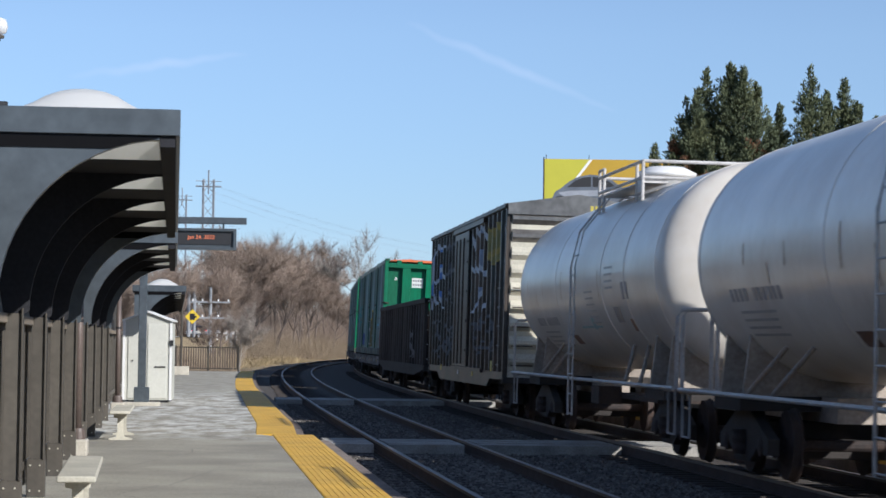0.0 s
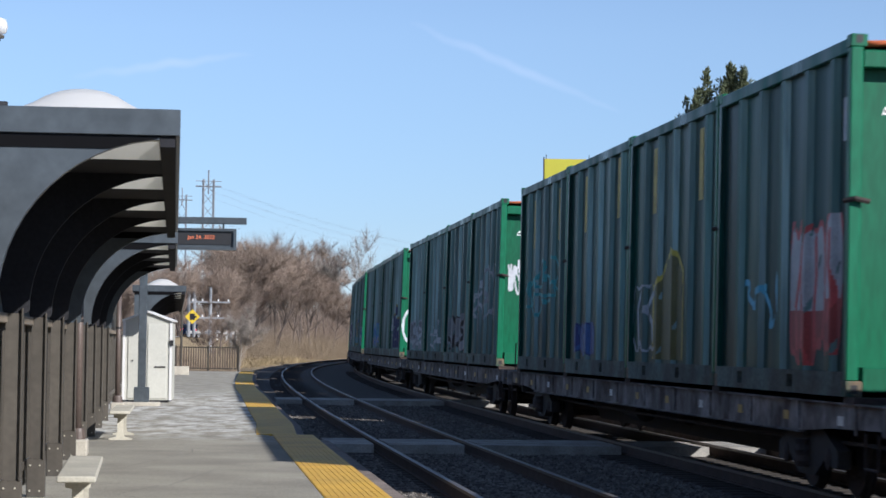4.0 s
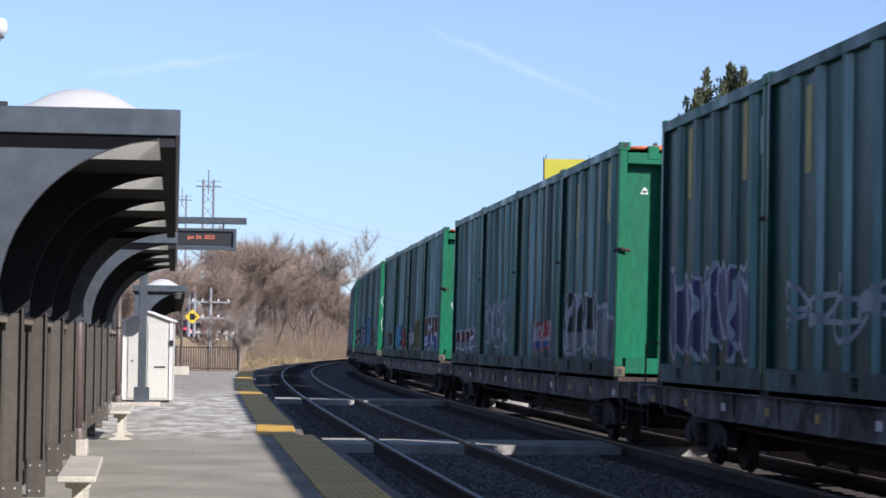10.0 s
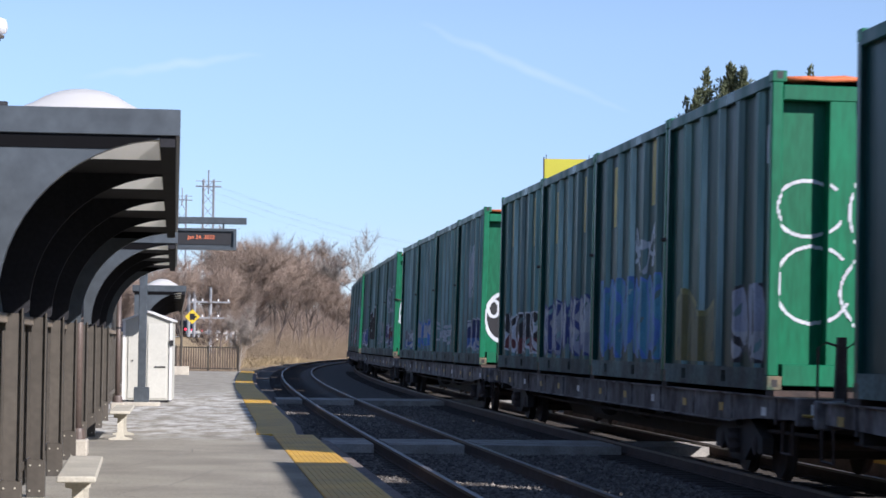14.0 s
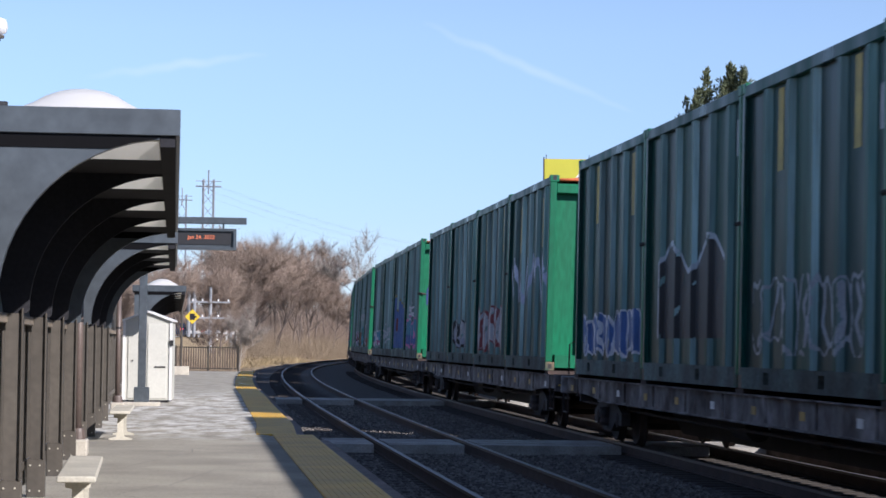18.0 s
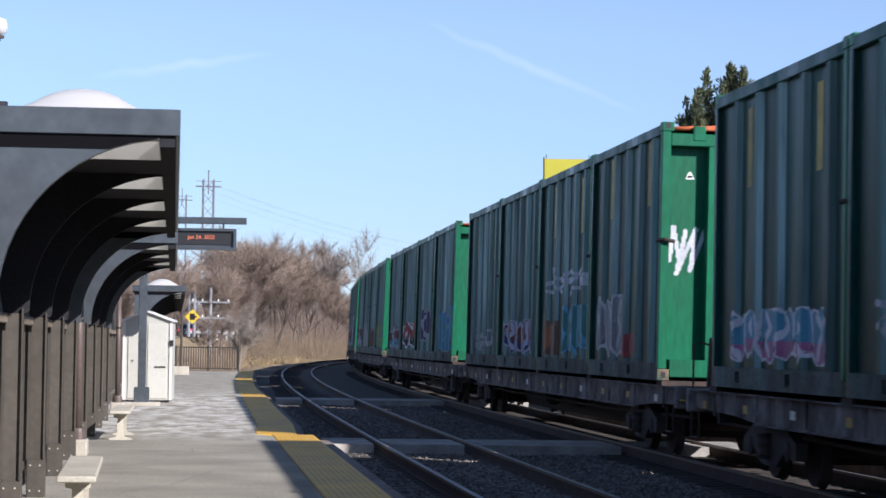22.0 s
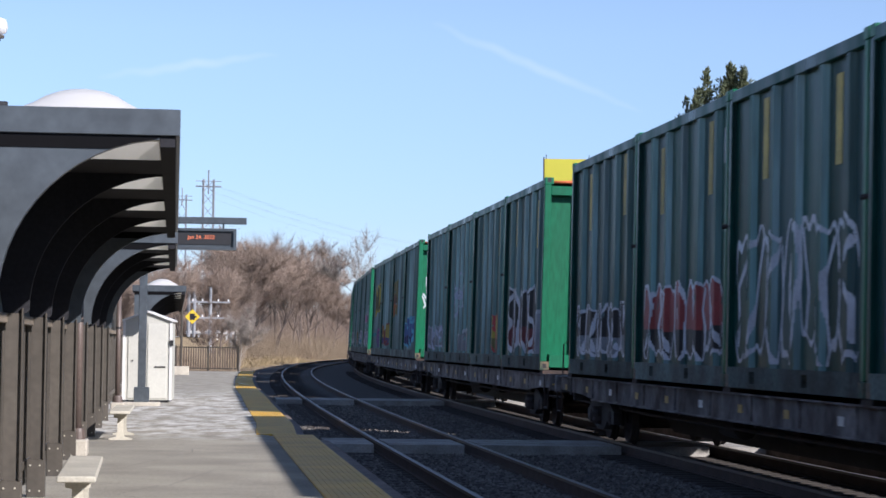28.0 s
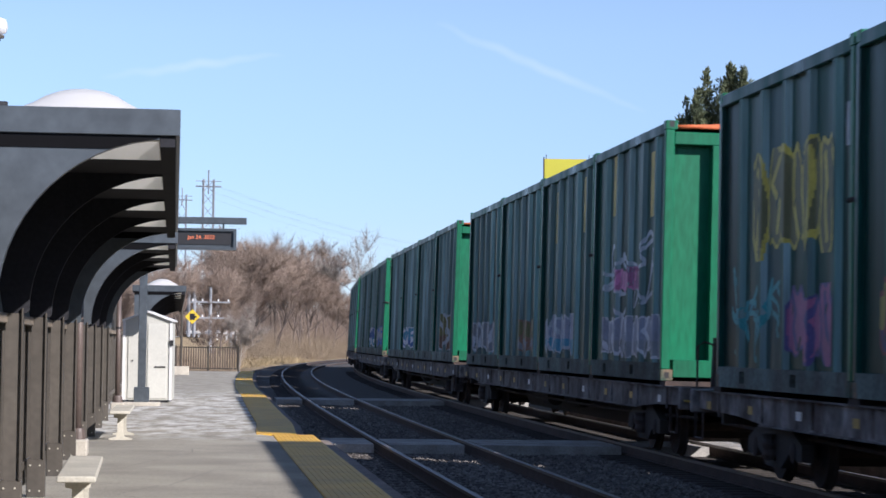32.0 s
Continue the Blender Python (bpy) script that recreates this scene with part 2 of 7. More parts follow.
def asphalt():
    """Platform asphalt: speckle, broad patches, hairline cracks and a salted stretch."""
    m = mat("worn_platform_asphalt", (0.35, 0.325, 0.258), 0.92, 0, 0.4, 0.7, 38, 0.7, second=(0.24, 0.222, 0.178), per_object=0)
    nt = m.node_tree
    b = nt.nodes["Principled BSDF"]
    base = b.inputs["Base Color"].links[0].from_socket
    co = nt.nodes.new("ShaderNodeTexCoord")
    sep = nt.nodes.new("ShaderNodeSeparateXYZ")
    nt.links.new(co.outputs["Object"], sep.inputs[0])
    win = nt.nodes.new("ShaderNodeMapRange")
    win.interpolation_type = "SMOOTHSTEP"
    for key, v in (("From Min", 34.0), ("From Max", 40.0), ("To Min", 0.0), ("To Max", 1.0)):
        win.inputs[key].default_value = v
    nt.links.new(sep.outputs[1], win.inputs["Value"])
    win2 = nt.nodes.new("ShaderNodeMapRange")
    win2.interpolation_type = "SMOOTHSTEP"
    for key, v in (("From Min", 58.0), ("From Max", 75.0), ("To Min", 1.0), ("To Max", 0.25)):
        win2.inputs[key].default_value = v
    nt.links.new(sep.outputs[1], win2.inputs["Value"])
    nz = nt.nodes.new("ShaderNodeTexNoise")
    nz.inputs["Scale"].default_value, nz.inputs["Detail"].default_value, nz.inputs["Roughness"].default_value = 0.9, 8, 0.7
    mp = nt.nodes.new("ShaderNodeMapping")
    mp.inputs["Scale"].default_value = (2.6, 0.9, 1.0)
    nt.links.new(co.outputs["Object"], mp.inputs["Vector"])
    nt.links.new(mp.outputs[0], nz.inputs["Vector"])
    rp = nt.nodes.new("ShaderNodeValToRGB")
    rp.color_ramp.elements[0].position, rp.color_ramp.elements[1].position = 0.44, 0.64
    nt.links.new(nz.outputs["Fac"], rp.inputs["Fac"])
    a1, a2 = nt.nodes.new("ShaderNodeMath"), nt.nodes.new("ShaderNodeMath")
    a1.operation = a2.operation = "MULTIPLY"
    nt.links.new(win.outputs[0], a1.inputs[0])
    nt.links.new(win2.outputs[0], a1.inputs[1])
    nt.links.new(a1.outputs[0], a2.inputs[0])
    nt.links.new(rp.outputs[0], a2.inputs[1])
    mx = nt.nodes.new("ShaderNodeMix")
    mx.data_type = "RGBA"
    mx.inputs["B"].default_value = (0.7, 0.69, 0.64, 1)
    nt.links.new(a2.outputs[0], mx.inputs["Factor"])
    nt.links.new(base, mx.inputs["A"])
    vo = nt.nodes.new("ShaderNodeTexVoronoi")
    vo.feature = "DISTANCE_TO_EDGE"
    vo.inputs["Scale"].default_value = 0.42
    warp = nt.nodes.new("ShaderNodeTexNoise")
    warp.inputs["Scale"].default_value = 1.6
    add = nt.nodes.new("ShaderNodeVectorMath")
    nt.links.new(co.outputs["Object"], add.inputs[0])
    nt.links.new(warp.outputs["Color"], add.inputs[1])
    nt.links.new(add.outputs[0], vo.inputs["Vector"])
    th = nt.nodes.new("ShaderNodeMath")
    th.operation = "LESS_THAN"
    th.inputs[1].default_value = 0.0022
    nt.links.new(vo.outputs["Distance"], th.inputs[0])
    mc = nt.nodes.new("ShaderNodeMix")
    mc.data_type = "RGBA"
    mc.inputs["B"].default_value = (0.17, 0.16, 0.14, 1)
    nt.links.new(th.outputs[0], mc.inputs["Factor"])
    nt.links.new(mx.outputs["Result"], mc.inputs["A"])
    nt.links.new(mc.outputs["Result"], b.inputs["Base Color"])
    return m


M_ASPHALT = asphalt()
M_DOME = translucent("milky_acrylic", (0.93, 0.92, 0.89))


# ---------------------------------------------------------------- mesh helpers
def mesh_of(name, bm, material, smooth=False):
    me = bpy.data.meshes.new(name)
    bmesh.ops.recalc_face_normals(bm, faces=bm.faces)
    bm.to_mesh(me)
    bm.free()
    for m in (material if isinstance(material, (list, tuple)) else [material]):
        me.materials.append(m)
    if smooth:
        me.polygons.foreach_set("use_smooth", [True] * len(me.polygons))
    return me


def part(name, bm, material, parent=None, label="", smooth=False):
    ob = new(name, mesh_of(name, bm, material, smooth))
    ob.parent = parent
    if label:
        ob["label"] = label
    return ob


def share(name, me, parent, m=None):
    ob = new(name, me)
    ob.parent = parent
    if m is not None:
        ob.matrix_basis = m
    return ob


def thing(name, m, label, category, group="", kind=""):
    ob = new(name)
    ob.empty_display_size = 0.2
    ob.matrix_basis = m
    return tagged(ob, label, category, group, kind)


def B(*boxes, bevel=0.0):
    """A bmesh of boxes given as (x0, x1, y0, y1, z0, z1)."""
    bm = bmesh.new()
    for x0, x1, y0, y1, z0, z1 in boxes:
        m = Matrix.LocRotScale(((x0 + x1) / 2, (y0 + y1) / 2, (z0 + z1) / 2), None, (abs(x1 - x0), abs(y1 - y0), abs(z1 - z0)))
        bmesh.ops.create_cube(bm, size=1.0, matrix=m)
    if bevel:
        bmesh.ops.bevel(bm, geom=bm.edges[:], offset=bevel, segments=1, affect="EDGES")
    return bm


def tube(points, r, sides=6, bm=None, r_end=None, cap=True):
    """A bent round bar through points."""
    bm = bm or bmesh.new()
    pts = [Vector(p) for p in points]
    rings = []
    for i, p in enumerate(pts):
        d = (pts[min(i + 1, len(pts) - 1)] - pts[max(i - 1, 0)]).normalized()
        u = d.cross(Vector((0, 0, 1)) if abs(d.z) < 0.9 else Vector((1, 0, 0))).normalized()
        v = d.cross(u)
        rr = r if r_end is None else r + (r_end - r) * i / max(1, len(pts) - 1)
        rings.append([bm.verts.new(p + (u * math.cos(a) + v * math.sin(a)) * rr) for a in (2 * math.pi * k / sides for k in range(sides))])
    for a, b in zip(rings, rings[1:]):
        for k in range(sides):
            bm.faces.new((a[k], a[(k + 1) % sides], b[(k + 1) % sides], b[k]))
    if cap:
        bm.faces.new(rings[0][::-1])
        bm.faces.new(rings[-1])
    return bm


def prism(outline, axis, a, b, bm=None):
    """Extrude a closed outline of (p, q) from a to b along axis 'x', 'y' or 'z'."""
    bm = bm or bmesh.new()

    def at(p, q, c):
        return (c, p, q) if axis == "x" else (p, c, q) if axis == "y" else (p, q, c)
    r0 = [bm.verts.new(at(p, q, a)) for p, q in outline]
    r1 = [bm.verts.new(at(p, q, b)) for p, q in outline]
    n = len(outline)
    for i in range(n):
        bm.faces.new((r0[i], r0[(i + 1) % n], r1[(i + 1) % n], r1[i]))
    bm.faces.new(r0[::-1])
    bm.faces.new(r1)
    return bm


def lathe(profile, axis="y", sides=32, bm=None, center=(0, 0, 0)):
    """Turn (radius, along) pairs round an axis."""
    bm = bm or bmesh.new()
    c = Vector(center)
    rings = []
    for r, h in profile:
        ring = []
        for k in range(sides):
            a = 2 * math.pi * k / sides
            p, q = r * math.cos(a), r * math.sin(a)
            ring.append(bm.verts.new(c + Vector((p, h, q) if axis == "y" else (h, p, q) if axis == "x" else (p, q, h))))
        rings.append(ring)
    for a, b in zip(rings, rings[1:]):
        for k in range(sides):
            bm.faces.new((a[k], a[(k + 1) % sides], b[(k + 1) % sides], b[k]))
    bm.faces.new(rings[0][::-1])
    bm.faces.new(rings[-1])
    return bm


def raw(name, verts, faces, material, parent=None, smooth=False):
    me = bpy.data.meshes.new(name)
    me.from_pydata(verts, [], faces)
    me.materials.append(material)
    if smooth:
        me.polygons.foreach_set("use_smooth", [True] * len(me.polygons))
    ob = new(name, me)
    ob.parent = parent
    return ob


def ribbon(s0, s1, step, o0, o1, z0, z1, zf=None):
    """A slab along the line between offsets o0 and o1 from z0 to z1; o may be a function of s."""
    bm = bmesh.new()
    n = max(1, int(round((s1 - s0) / step)))
    prev = None
    for i in range(n + 1):
        s = s0 + (s1 - s0) * i / n
        a = o0(s) if callable(o0) else o0
        b = o1(s) if callable(o1) else o1
        ring = []
        for o, z in ((a, z1), (b, z1), (b, z0), (a, z0)):
            x, y = line(s, o)
            ring.append(bm.verts.new((x, y, z + (zf(s, o) if zf else 0))))
        if prev:
            for k in range(4):
                bm.faces.new((prev[k], prev[(k + 1) % 4], ring[(k + 1) % 4], ring[k]))
        else:
            bm.faces.new(ring[::-1])
        prev = ring
    bm.faces.new(prev)
    return bm


# ---------------------------------------------------------------- ground and tracks
def ground_z(x, y):
    d = np.hypot(_x - x, _y - y)
    j = int(np.argmin(d))
    o = (x - _x[j]) * math.cos(_th[j]) - (y - _y[j]) * math.sin(_th[j])
    s = S_GRID[j]
    z = -0.5
    if o < -8.5:
        rise = min(1.0, max(0.0, (s - 92) / 25)) * min(1.0, (-8.5 - o) / 9)
        z += 2.3 * rise + 0.12 * noise.noise(Vector((x * 0.2, y * 0.2, 0))) * rise
    if o > 8:
        z += min(1.0, (o - 8) / 6) * 0.8
    return z


def build_ground():
    xs = sorted(set([-4000, -1500, -600, -250, -120, -80] + list(np.arange(-60, 80.1, 4.0)) + [100, 160, 300, 700, 1600, 4000]))
    ys = sorted(set([-4000, -1200, -400, -150, -60, -20] + list(np.arange(0, 320.1, 5.0)) + [360, 450, 700, 1300, 2400, 4500]))
    verts = [(float(x), float(y), ground_z(float(x), float(y))) for y in ys for x in xs]
    n = len(xs)
    faces = [(j * n + i, j * n + i + 1, (j + 1) * n + i + 1, (j + 1) * n + i) for j in range(len(ys) - 1) for i in range(n - 1)]
    g = raw("ground", verts, faces, M_GRASS, smooth=True)
    tagged(g, "dry straw-coloured winter grass on rough ground", "ground", kind="structure")


build_ground()


def zf_near(s, o):
    return rail_z(s, o, NEAR_C)


def zf_train(s, o):
    return rail_z(s, o, HALF_W)


# carried past the far track so ground seen under wagons looks shaded
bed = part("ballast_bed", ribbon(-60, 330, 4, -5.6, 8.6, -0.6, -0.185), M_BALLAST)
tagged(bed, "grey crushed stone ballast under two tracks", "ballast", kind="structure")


def rail(name, o, zf):
    ob = part(name, ribbon(-60, 330, 2.0, o - 0.036, o + 0.036, -0.035, 0.0, zf), M_RAIL)
    tagged(ob, "worn steel rail with a polished running top", "rail", "rails of the two tracks", "structure")
    part("rail_web", ribbon(-60, 330, 2.0, o - 0.026, o + 0.026, -0.15, -0.0352, zf), M_RAILSIDE, ob)
    part("rail_foot", ribbon(-60, 330, 2.0, o - 0.07, o + 0.07, -0.172, -0.1502, zf), M_RAILSIDE, ob)


for c, zf in ((NEAR_C, zf_near), (HALF_W, zf_train)):
    rail("rail", c - 0.754, zf)
    rail("rail", c + 0.754, zf)

TIE = mesh_of("tie", B((-1.3, 1.3, -0.115, 0.115, -0.33, -0.173), bevel=0.012), M_TIE)
for c, name, s_to in ((NEAR_C, "track_ties", 150), (HALF_W, "track_ties", 110)):
    holder = thing(name, Matrix.Identity(4), "dark creosoted timber ties bedded in ballast", "railway ties", kind="structure")
    s = -14.0
    while s < s_to:
        m = place(s, c + random.uniform(-0.04, 0.04), 0, random.uniform(-1, 1)) @ pose(0, 0, 0, 0, math.degrees(bank(s)), 0)
        share("tie", TIE, holder, m)
        s += 0.53 if s < 50 else 1.06


def stones(name, n, s0, s1, o0, o1, z, size, label):
    rng = np.random.default_rng(5 + n)
    base = np.array([(0, 0, 1), (1, 0, 0), (0, 1, 0), (-1, 0, 0), (0, -1, 0), (0, 0, -0.6)], float)
    tri = [(0, 1, 2), (0, 2, 3), (0, 3, 4), (0, 4, 1), (5, 2, 1), (5, 3, 2), (5, 4, 3), (5, 1, 4)]
    verts, faces = [], []
    for i in range(n):
        s = s0 + (s1 - s0) * rng.random() ** 1.4
        x, y = line(s, rng.uniform(o0, o1))
        r = size * rng.uniform(0.6, 1.4)
        p = base * (r * rng.uniform(0.6, 1.2, (6, 1))) * (1, 1, 0.7)
        a = rng.uniform(0, 6.28)
        q = p.copy()
        q[:, 0], q[:, 1] = p[:, 0] * math.cos(a) - p[:, 1] * math.sin(a), p[:, 0] * math.sin(a) + p[:, 1] * math.cos(a)
        k = len(verts)
        verts += [(float(u + x), float(v + y), float(w + z + r * 0.2)) for u, v, w in q]
        faces += [tuple(k + j for j in f) for f in tri]
    ob = raw(name, verts, faces, M_STONE)
    tagged(ob, label, "ballast", kind="stuff")


stones("ballast_stones", 9000, -9, 45, -1.9, -0.1, -0.183, 0.034, "loose grey ballast stones between the two tracks")
stones("ballast_stones", 5000, -9, 40, -4.45, -3.7, -0.183, 0.034, "loose grey ballast stones beside the platform edge")
stones("ballast_stones", 7000, -9, 40, -3.4, -2.1, -0.188, 0.036, "loose grey ballast stones between the rails")


def crossing(name, s, depth, z):
    t = thing(name, Matrix.Identity(4), "grey timber planks laid level across the tracks", "foot crossing", kind="structure")
    spans = [(-4.35, -3.62), (-3.38, -2.16), (-1.9, 0.4), (0.7, 1.85), (2.15, 2.8)]
    rows = 6
    for a, b in spans:
        for i in range(rows):
            s0 = s + depth * i / rows
            part("plank", ribbon(s0 + 0.012, s0 + depth / rows - 0.012, 5, a, b, -0.19, z - 0.01 * random.random()), M_PLANK, t)


crossing("foot_crossing", 8.3, 2.3, -0.02)
crossing("foot_crossing", 37.0, 2.6, -0.02)

# ---------------------------------------------------------------- platform
PZ = 0.10
JOG = 8.65


def edge(s):
    return -4.575 if s < JOG else float(np.interp(s, (JOG, 14, 36, 46, 74, 88), (-4.84, -4.7, -4.68, -4.78, -4.83, -4.9)))


platform = part("platform", ribbon(-60, 87, 1.0, -8.6, lambda s: edge(s) - 0.668, -0.5, PZ), M_ASPHALT)
tagged(platform, "worn grey asphalt station platform with pale salt stains", "platform", kind="structure")


def tactile(s0, s1, e):
    """A tile: a slab with raised ribs along the edge."""
    bm = ribbon(s0 + 0.0015, s1 - 0.0015, 3, lambda s: e(s) - 0.66, lambda s: e(s) - 0.004, PZ - 0.06, PZ + 0.003)
    for i in range(10):
        a = -0.648 + 0.064 * i
        r = ribbon(s0 + 0.004, s1 - 0.004, 3, lambda s: e(s) + a, lambda s: e(s) + a + 0.046, PZ + 0.0035, PZ + 0.0065)
        me = bpy.data.meshes.new("tmp")
        r.to_mesh(me)
        r.free()
        bm.from_mesh(me)
        bpy.data.meshes.remove(me)
    return bm


strip = thing("tactile_strip", Matrix.Identity(4), "yellow ribbed tactile warning tiles along the platform edge", "tactile paving", kind="structure")
s = -9.35
while s < 86:
    step = 1.2
    if s < JOG:
        step = min(step, JOG - s) if JOG - s > 0.3 else JOG - s
    else:
        step = 2.4 if s > 30 else 1.2
    part("tile", tactile(s, s + step, edge), M_YELLOW, strip)
    s += step
curb = part("platform_edge_beam", ribbon(-60, JOG, 1.0, lambda s: edge(s), lambda s: edge(s) + 0.2, -0.5, PZ - 0.05), M_CURB)
tagged(curb, "dark weathered timber beam edging the platform", "kerb", kind="structure")
curb2 = part("platform_edge_beam", ribbon(JOG + 0.002, 87, 1.0, lambda s: edge(s), lambda s: edge(s) + 0.14, -0.5, PZ - 0.05), M_CURB)
tagged(curb2, "dark weathered timber beam edging the platform", "kerb", kind="structure")

# ---------------------------------------------------------------- the platform across the tracks
FAR_EDGE = 2 * HALF_W + 0.28
FAR_END = 30.6
far_platform = part("platform_across", ribbon(-60, FAR_END, 1.0, FAR_EDGE + 0.62, FAR_EDGE + 2.7, -0.5, PZ), M_ASPHALT)
tagged(far_platform, "worn grey asphalt platform across the tracks", "platform", kind="structure")
far_strip = thing("tactile_strip", Matrix.Identity(4), "yellow tactile warning tiles on the platform across the tracks", "tactile paving", kind="structure")
for k in range(20):
    part("tile", ribbon(-18 + 2.4 * k + 0.004, -15.6 + 2.4 * k - 0.004, 3, FAR_EDGE, FAR_EDGE + 0.616, PZ - 0.06, PZ + 0.006), M_YELLOW, far_strip)
far_curb = part("platform_edge_beam", ribbon(-60, FAR_END, 1.0, FAR_EDGE, FAR_EDGE + 0.6, -0.5, PZ - 0.062), M_CURB)
tagged(far_curb, "dark weathered timber beam under the far platform's edge", "kerb", kind="structure")
# no known walls: added to shade and darken what shows under the wagons
far_shade_wall = part("wall_far_side", ribbon(FAR_END, 110, 2.0, FAR_EDGE + 2.75, FAR_EDGE + 2.85, -0.5, 2.05), M_BRONZE)
tagged(far_shade_wall, "added dark bronze wall beyond the far track that shades the ground", "screen wall", kind="structure")
far_platform_shade_wall = part("wall_far_platform", ribbon(-60, FAR_END - 0.01, 2.0, FAR_EDGE + 2.75, FAR_EDGE + 2.85, -0.5, 1.9), M_BRONZE)
tagged(far_platform_shade_wall, "added dark bronze wall that shades the platform across the tracks", "screen wall", kind="structure")

# ---------------------------------------------------------------- platform canopies
PLAT_TURN = math.degrees(0.1125)


M_LINER = mat("cream_skylight_liner", (0.9, 0.87, 0.76), 0.7, 0, 0.08, 3, 30, 0)


def arc_points(n=14):
    # quarter ellipse from the column's inner face up to the roof's front
    pts = []
    for i in range(n + 1):
        a = math.pi / 2 * i / n
        pts.append((-0.06 - 1.12 * math.cos(a), 1.82 + 1.112 * math.sin(a)))
    return pts


def canopy_frame_mesh(m, top):
    out = [(-1.38, 1.8), (-1.2, 1.8)] + [(x, z) for x, z in arc_points() if x < -0.14] + [(-0.135, top - 0.01), (-0.135, top), (-1.44, top), (-1.44, 2.1)]
    return mesh_of("bracket_frame", prism(out, "y", -0.045, 0.045), m)


# black that paints the shadow under the fascia's edge
M_FASCIA_SHADOW = mat("black_fascia_shadow", (0.008, 0.008, 0.009), 0.9, 0, 0.1, 3, 30, 0, spec=0.05)
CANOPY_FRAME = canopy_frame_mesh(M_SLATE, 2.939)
# the slate brackets again, darkened for the shade under the roof
INNER_FRAME_SHADED = canopy_frame_mesh(M_SOFFIT_SHADE, 2.939)
# fascia's shadow on the end brackets, put in as a black strip
SHADOW_STRIP = mesh_of("header_strip", prism([(-1.44, 2.862), (-0.455, 2.862), (-0.33, 2.9), (-0.2, 2.924), (-0.14, 2.9385), (-1.44, 2.9385)], "y", -0.055, -0.046), M_FASCIA_SHADOW)
COLUMN = mesh_of("column", B((-1.36, -1.236, -0.05, 0.05, 0.46, 1.799)), M_BRONZE)
COLUMN_FLANGE = mesh_of("column_flange", B((-1.235, -1.22, -0.08, 0.08, 0.46, 1.84), bevel=0.003), M_BRONZE)
BASE_PLATE = mesh_of("base_plate", B((-1.385, -1.21, -0.07, 0.07, 0.0, 0.459), bevel=0.008), M_BRONZE)
BOLT = mesh_of("bolt", lathe([(0.001, 0.01), (0.008, 0.01), (0.009, 0.0)], "y", 8), M_GALV)


def canopy(x, y, z, length, bays, dome_y, label, frames=None):
    t = thing("platform_canopy", pose(x, y, z, 0, 0, PLAT_TURN), label, "canopy", "platform canopies")
    w = 1.5
    # roof deck cut round the skylights, and the ceiling below it
    holes = [(a, a + 1.68) for a in dome_y]
    strips, last = [], 0.0
    for a, b in holes:
        strips.append((last, a))
        last = b
    strips.append((last, length))
    boxes = [(-w + 0.02, -1.3, 0.03, length - 0.03, 2.94, 3.08), (-0.12, -0.03, 0.03, length - 0.03, 2.94, 3.08)]
    boxes += [(-1.298, -0.122, a + 0.03 if a == 0 else a, b - 0.03 if b == length else b, 2.94, 3.08) for a, b in strips]
    for box in boxes:
        part("roof_deck", B(box), M_SOFFIT_SHADE, t, "dark boarded soffit")
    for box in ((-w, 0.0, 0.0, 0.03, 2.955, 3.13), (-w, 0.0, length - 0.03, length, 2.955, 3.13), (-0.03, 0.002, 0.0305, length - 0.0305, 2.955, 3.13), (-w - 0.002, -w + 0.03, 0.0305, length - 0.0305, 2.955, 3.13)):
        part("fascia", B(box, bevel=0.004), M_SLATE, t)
    part("front_beam", B((-0.13, -0.031, 0.03, length - 0.03, 2.88, 2.939)), M_SOFFIT_SHADE, t)
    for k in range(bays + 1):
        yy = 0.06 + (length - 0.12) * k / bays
        f = share("bracket_frame", CANOPY_FRAME if k in (0, bays) else INNER_FRAME_SHADED, t, pose(0, yy, 0))
        if k in (0, bays):
            share("header_strip", SHADOW_STRIP, f)
        share("column", COLUMN, f)
        share("column_flange", COLUMN_FLANGE, f)
        share("base_plate", BASE_PLATE, f)
        for bx in (-1.35, -1.26):
            for bz in (0.16, 0.4):
                share("bolt", BOLT, f, pose(bx, -0.072, bz) @ Matrix.Rotation(math.pi, 4, "Z"))
    for a, b in holes:
        bm = bmesh.new()
        n, grid = 10, []
        for j in range(n + 1):
            for i in range(n + 1):
                u, v = i / n * 2 - 1, j / n * 2 - 1
                h = 0.26 * max(0.0, (1 - u * u)) ** 0.5 * max(0.0, (1 - abs(v) ** 2.5)) ** 0.5
                grid.append(bm.verts.new((-0.675 + u * (0.4 + 0.185 * (max(abs(u), abs(v)) > 0.99)), (a + b) / 2 + v * 0.86, 3.085 + h)))
        for j in range(n):
            for i in range(n):
                k = j * (n + 1) + i
                bm.faces.new((grid[k], grid[k + 1], grid[k + n + 2], grid[k + n + 1]))
        part("skylight_dome", bm, M_DOME, t, "milky white acrylic dome", smooth=True)
        for box in ((-1.298, -1.278, a + 0.002, b - 0.002, 2.935, 3.084), (-0.142, -0.122, a + 0.002, b - 0.002, 2.935, 3.084), (-1.277, -0.143, a + 0.002, a + 0.022, 2.935, 3.084), (-1.277, -0.143, b - 0.022, b - 0.002, 2.935, 3.084)):
            part("skylight_liner", B(box), M_LINER, t)
    return t


C1 = (-1.755, 15.6)
canopy(*C1, 0, 14.0, 4, [0.25, 3.68, 7.15, 10.62], "slate-blue steel platform canopy with arched brackets and domed skylights")
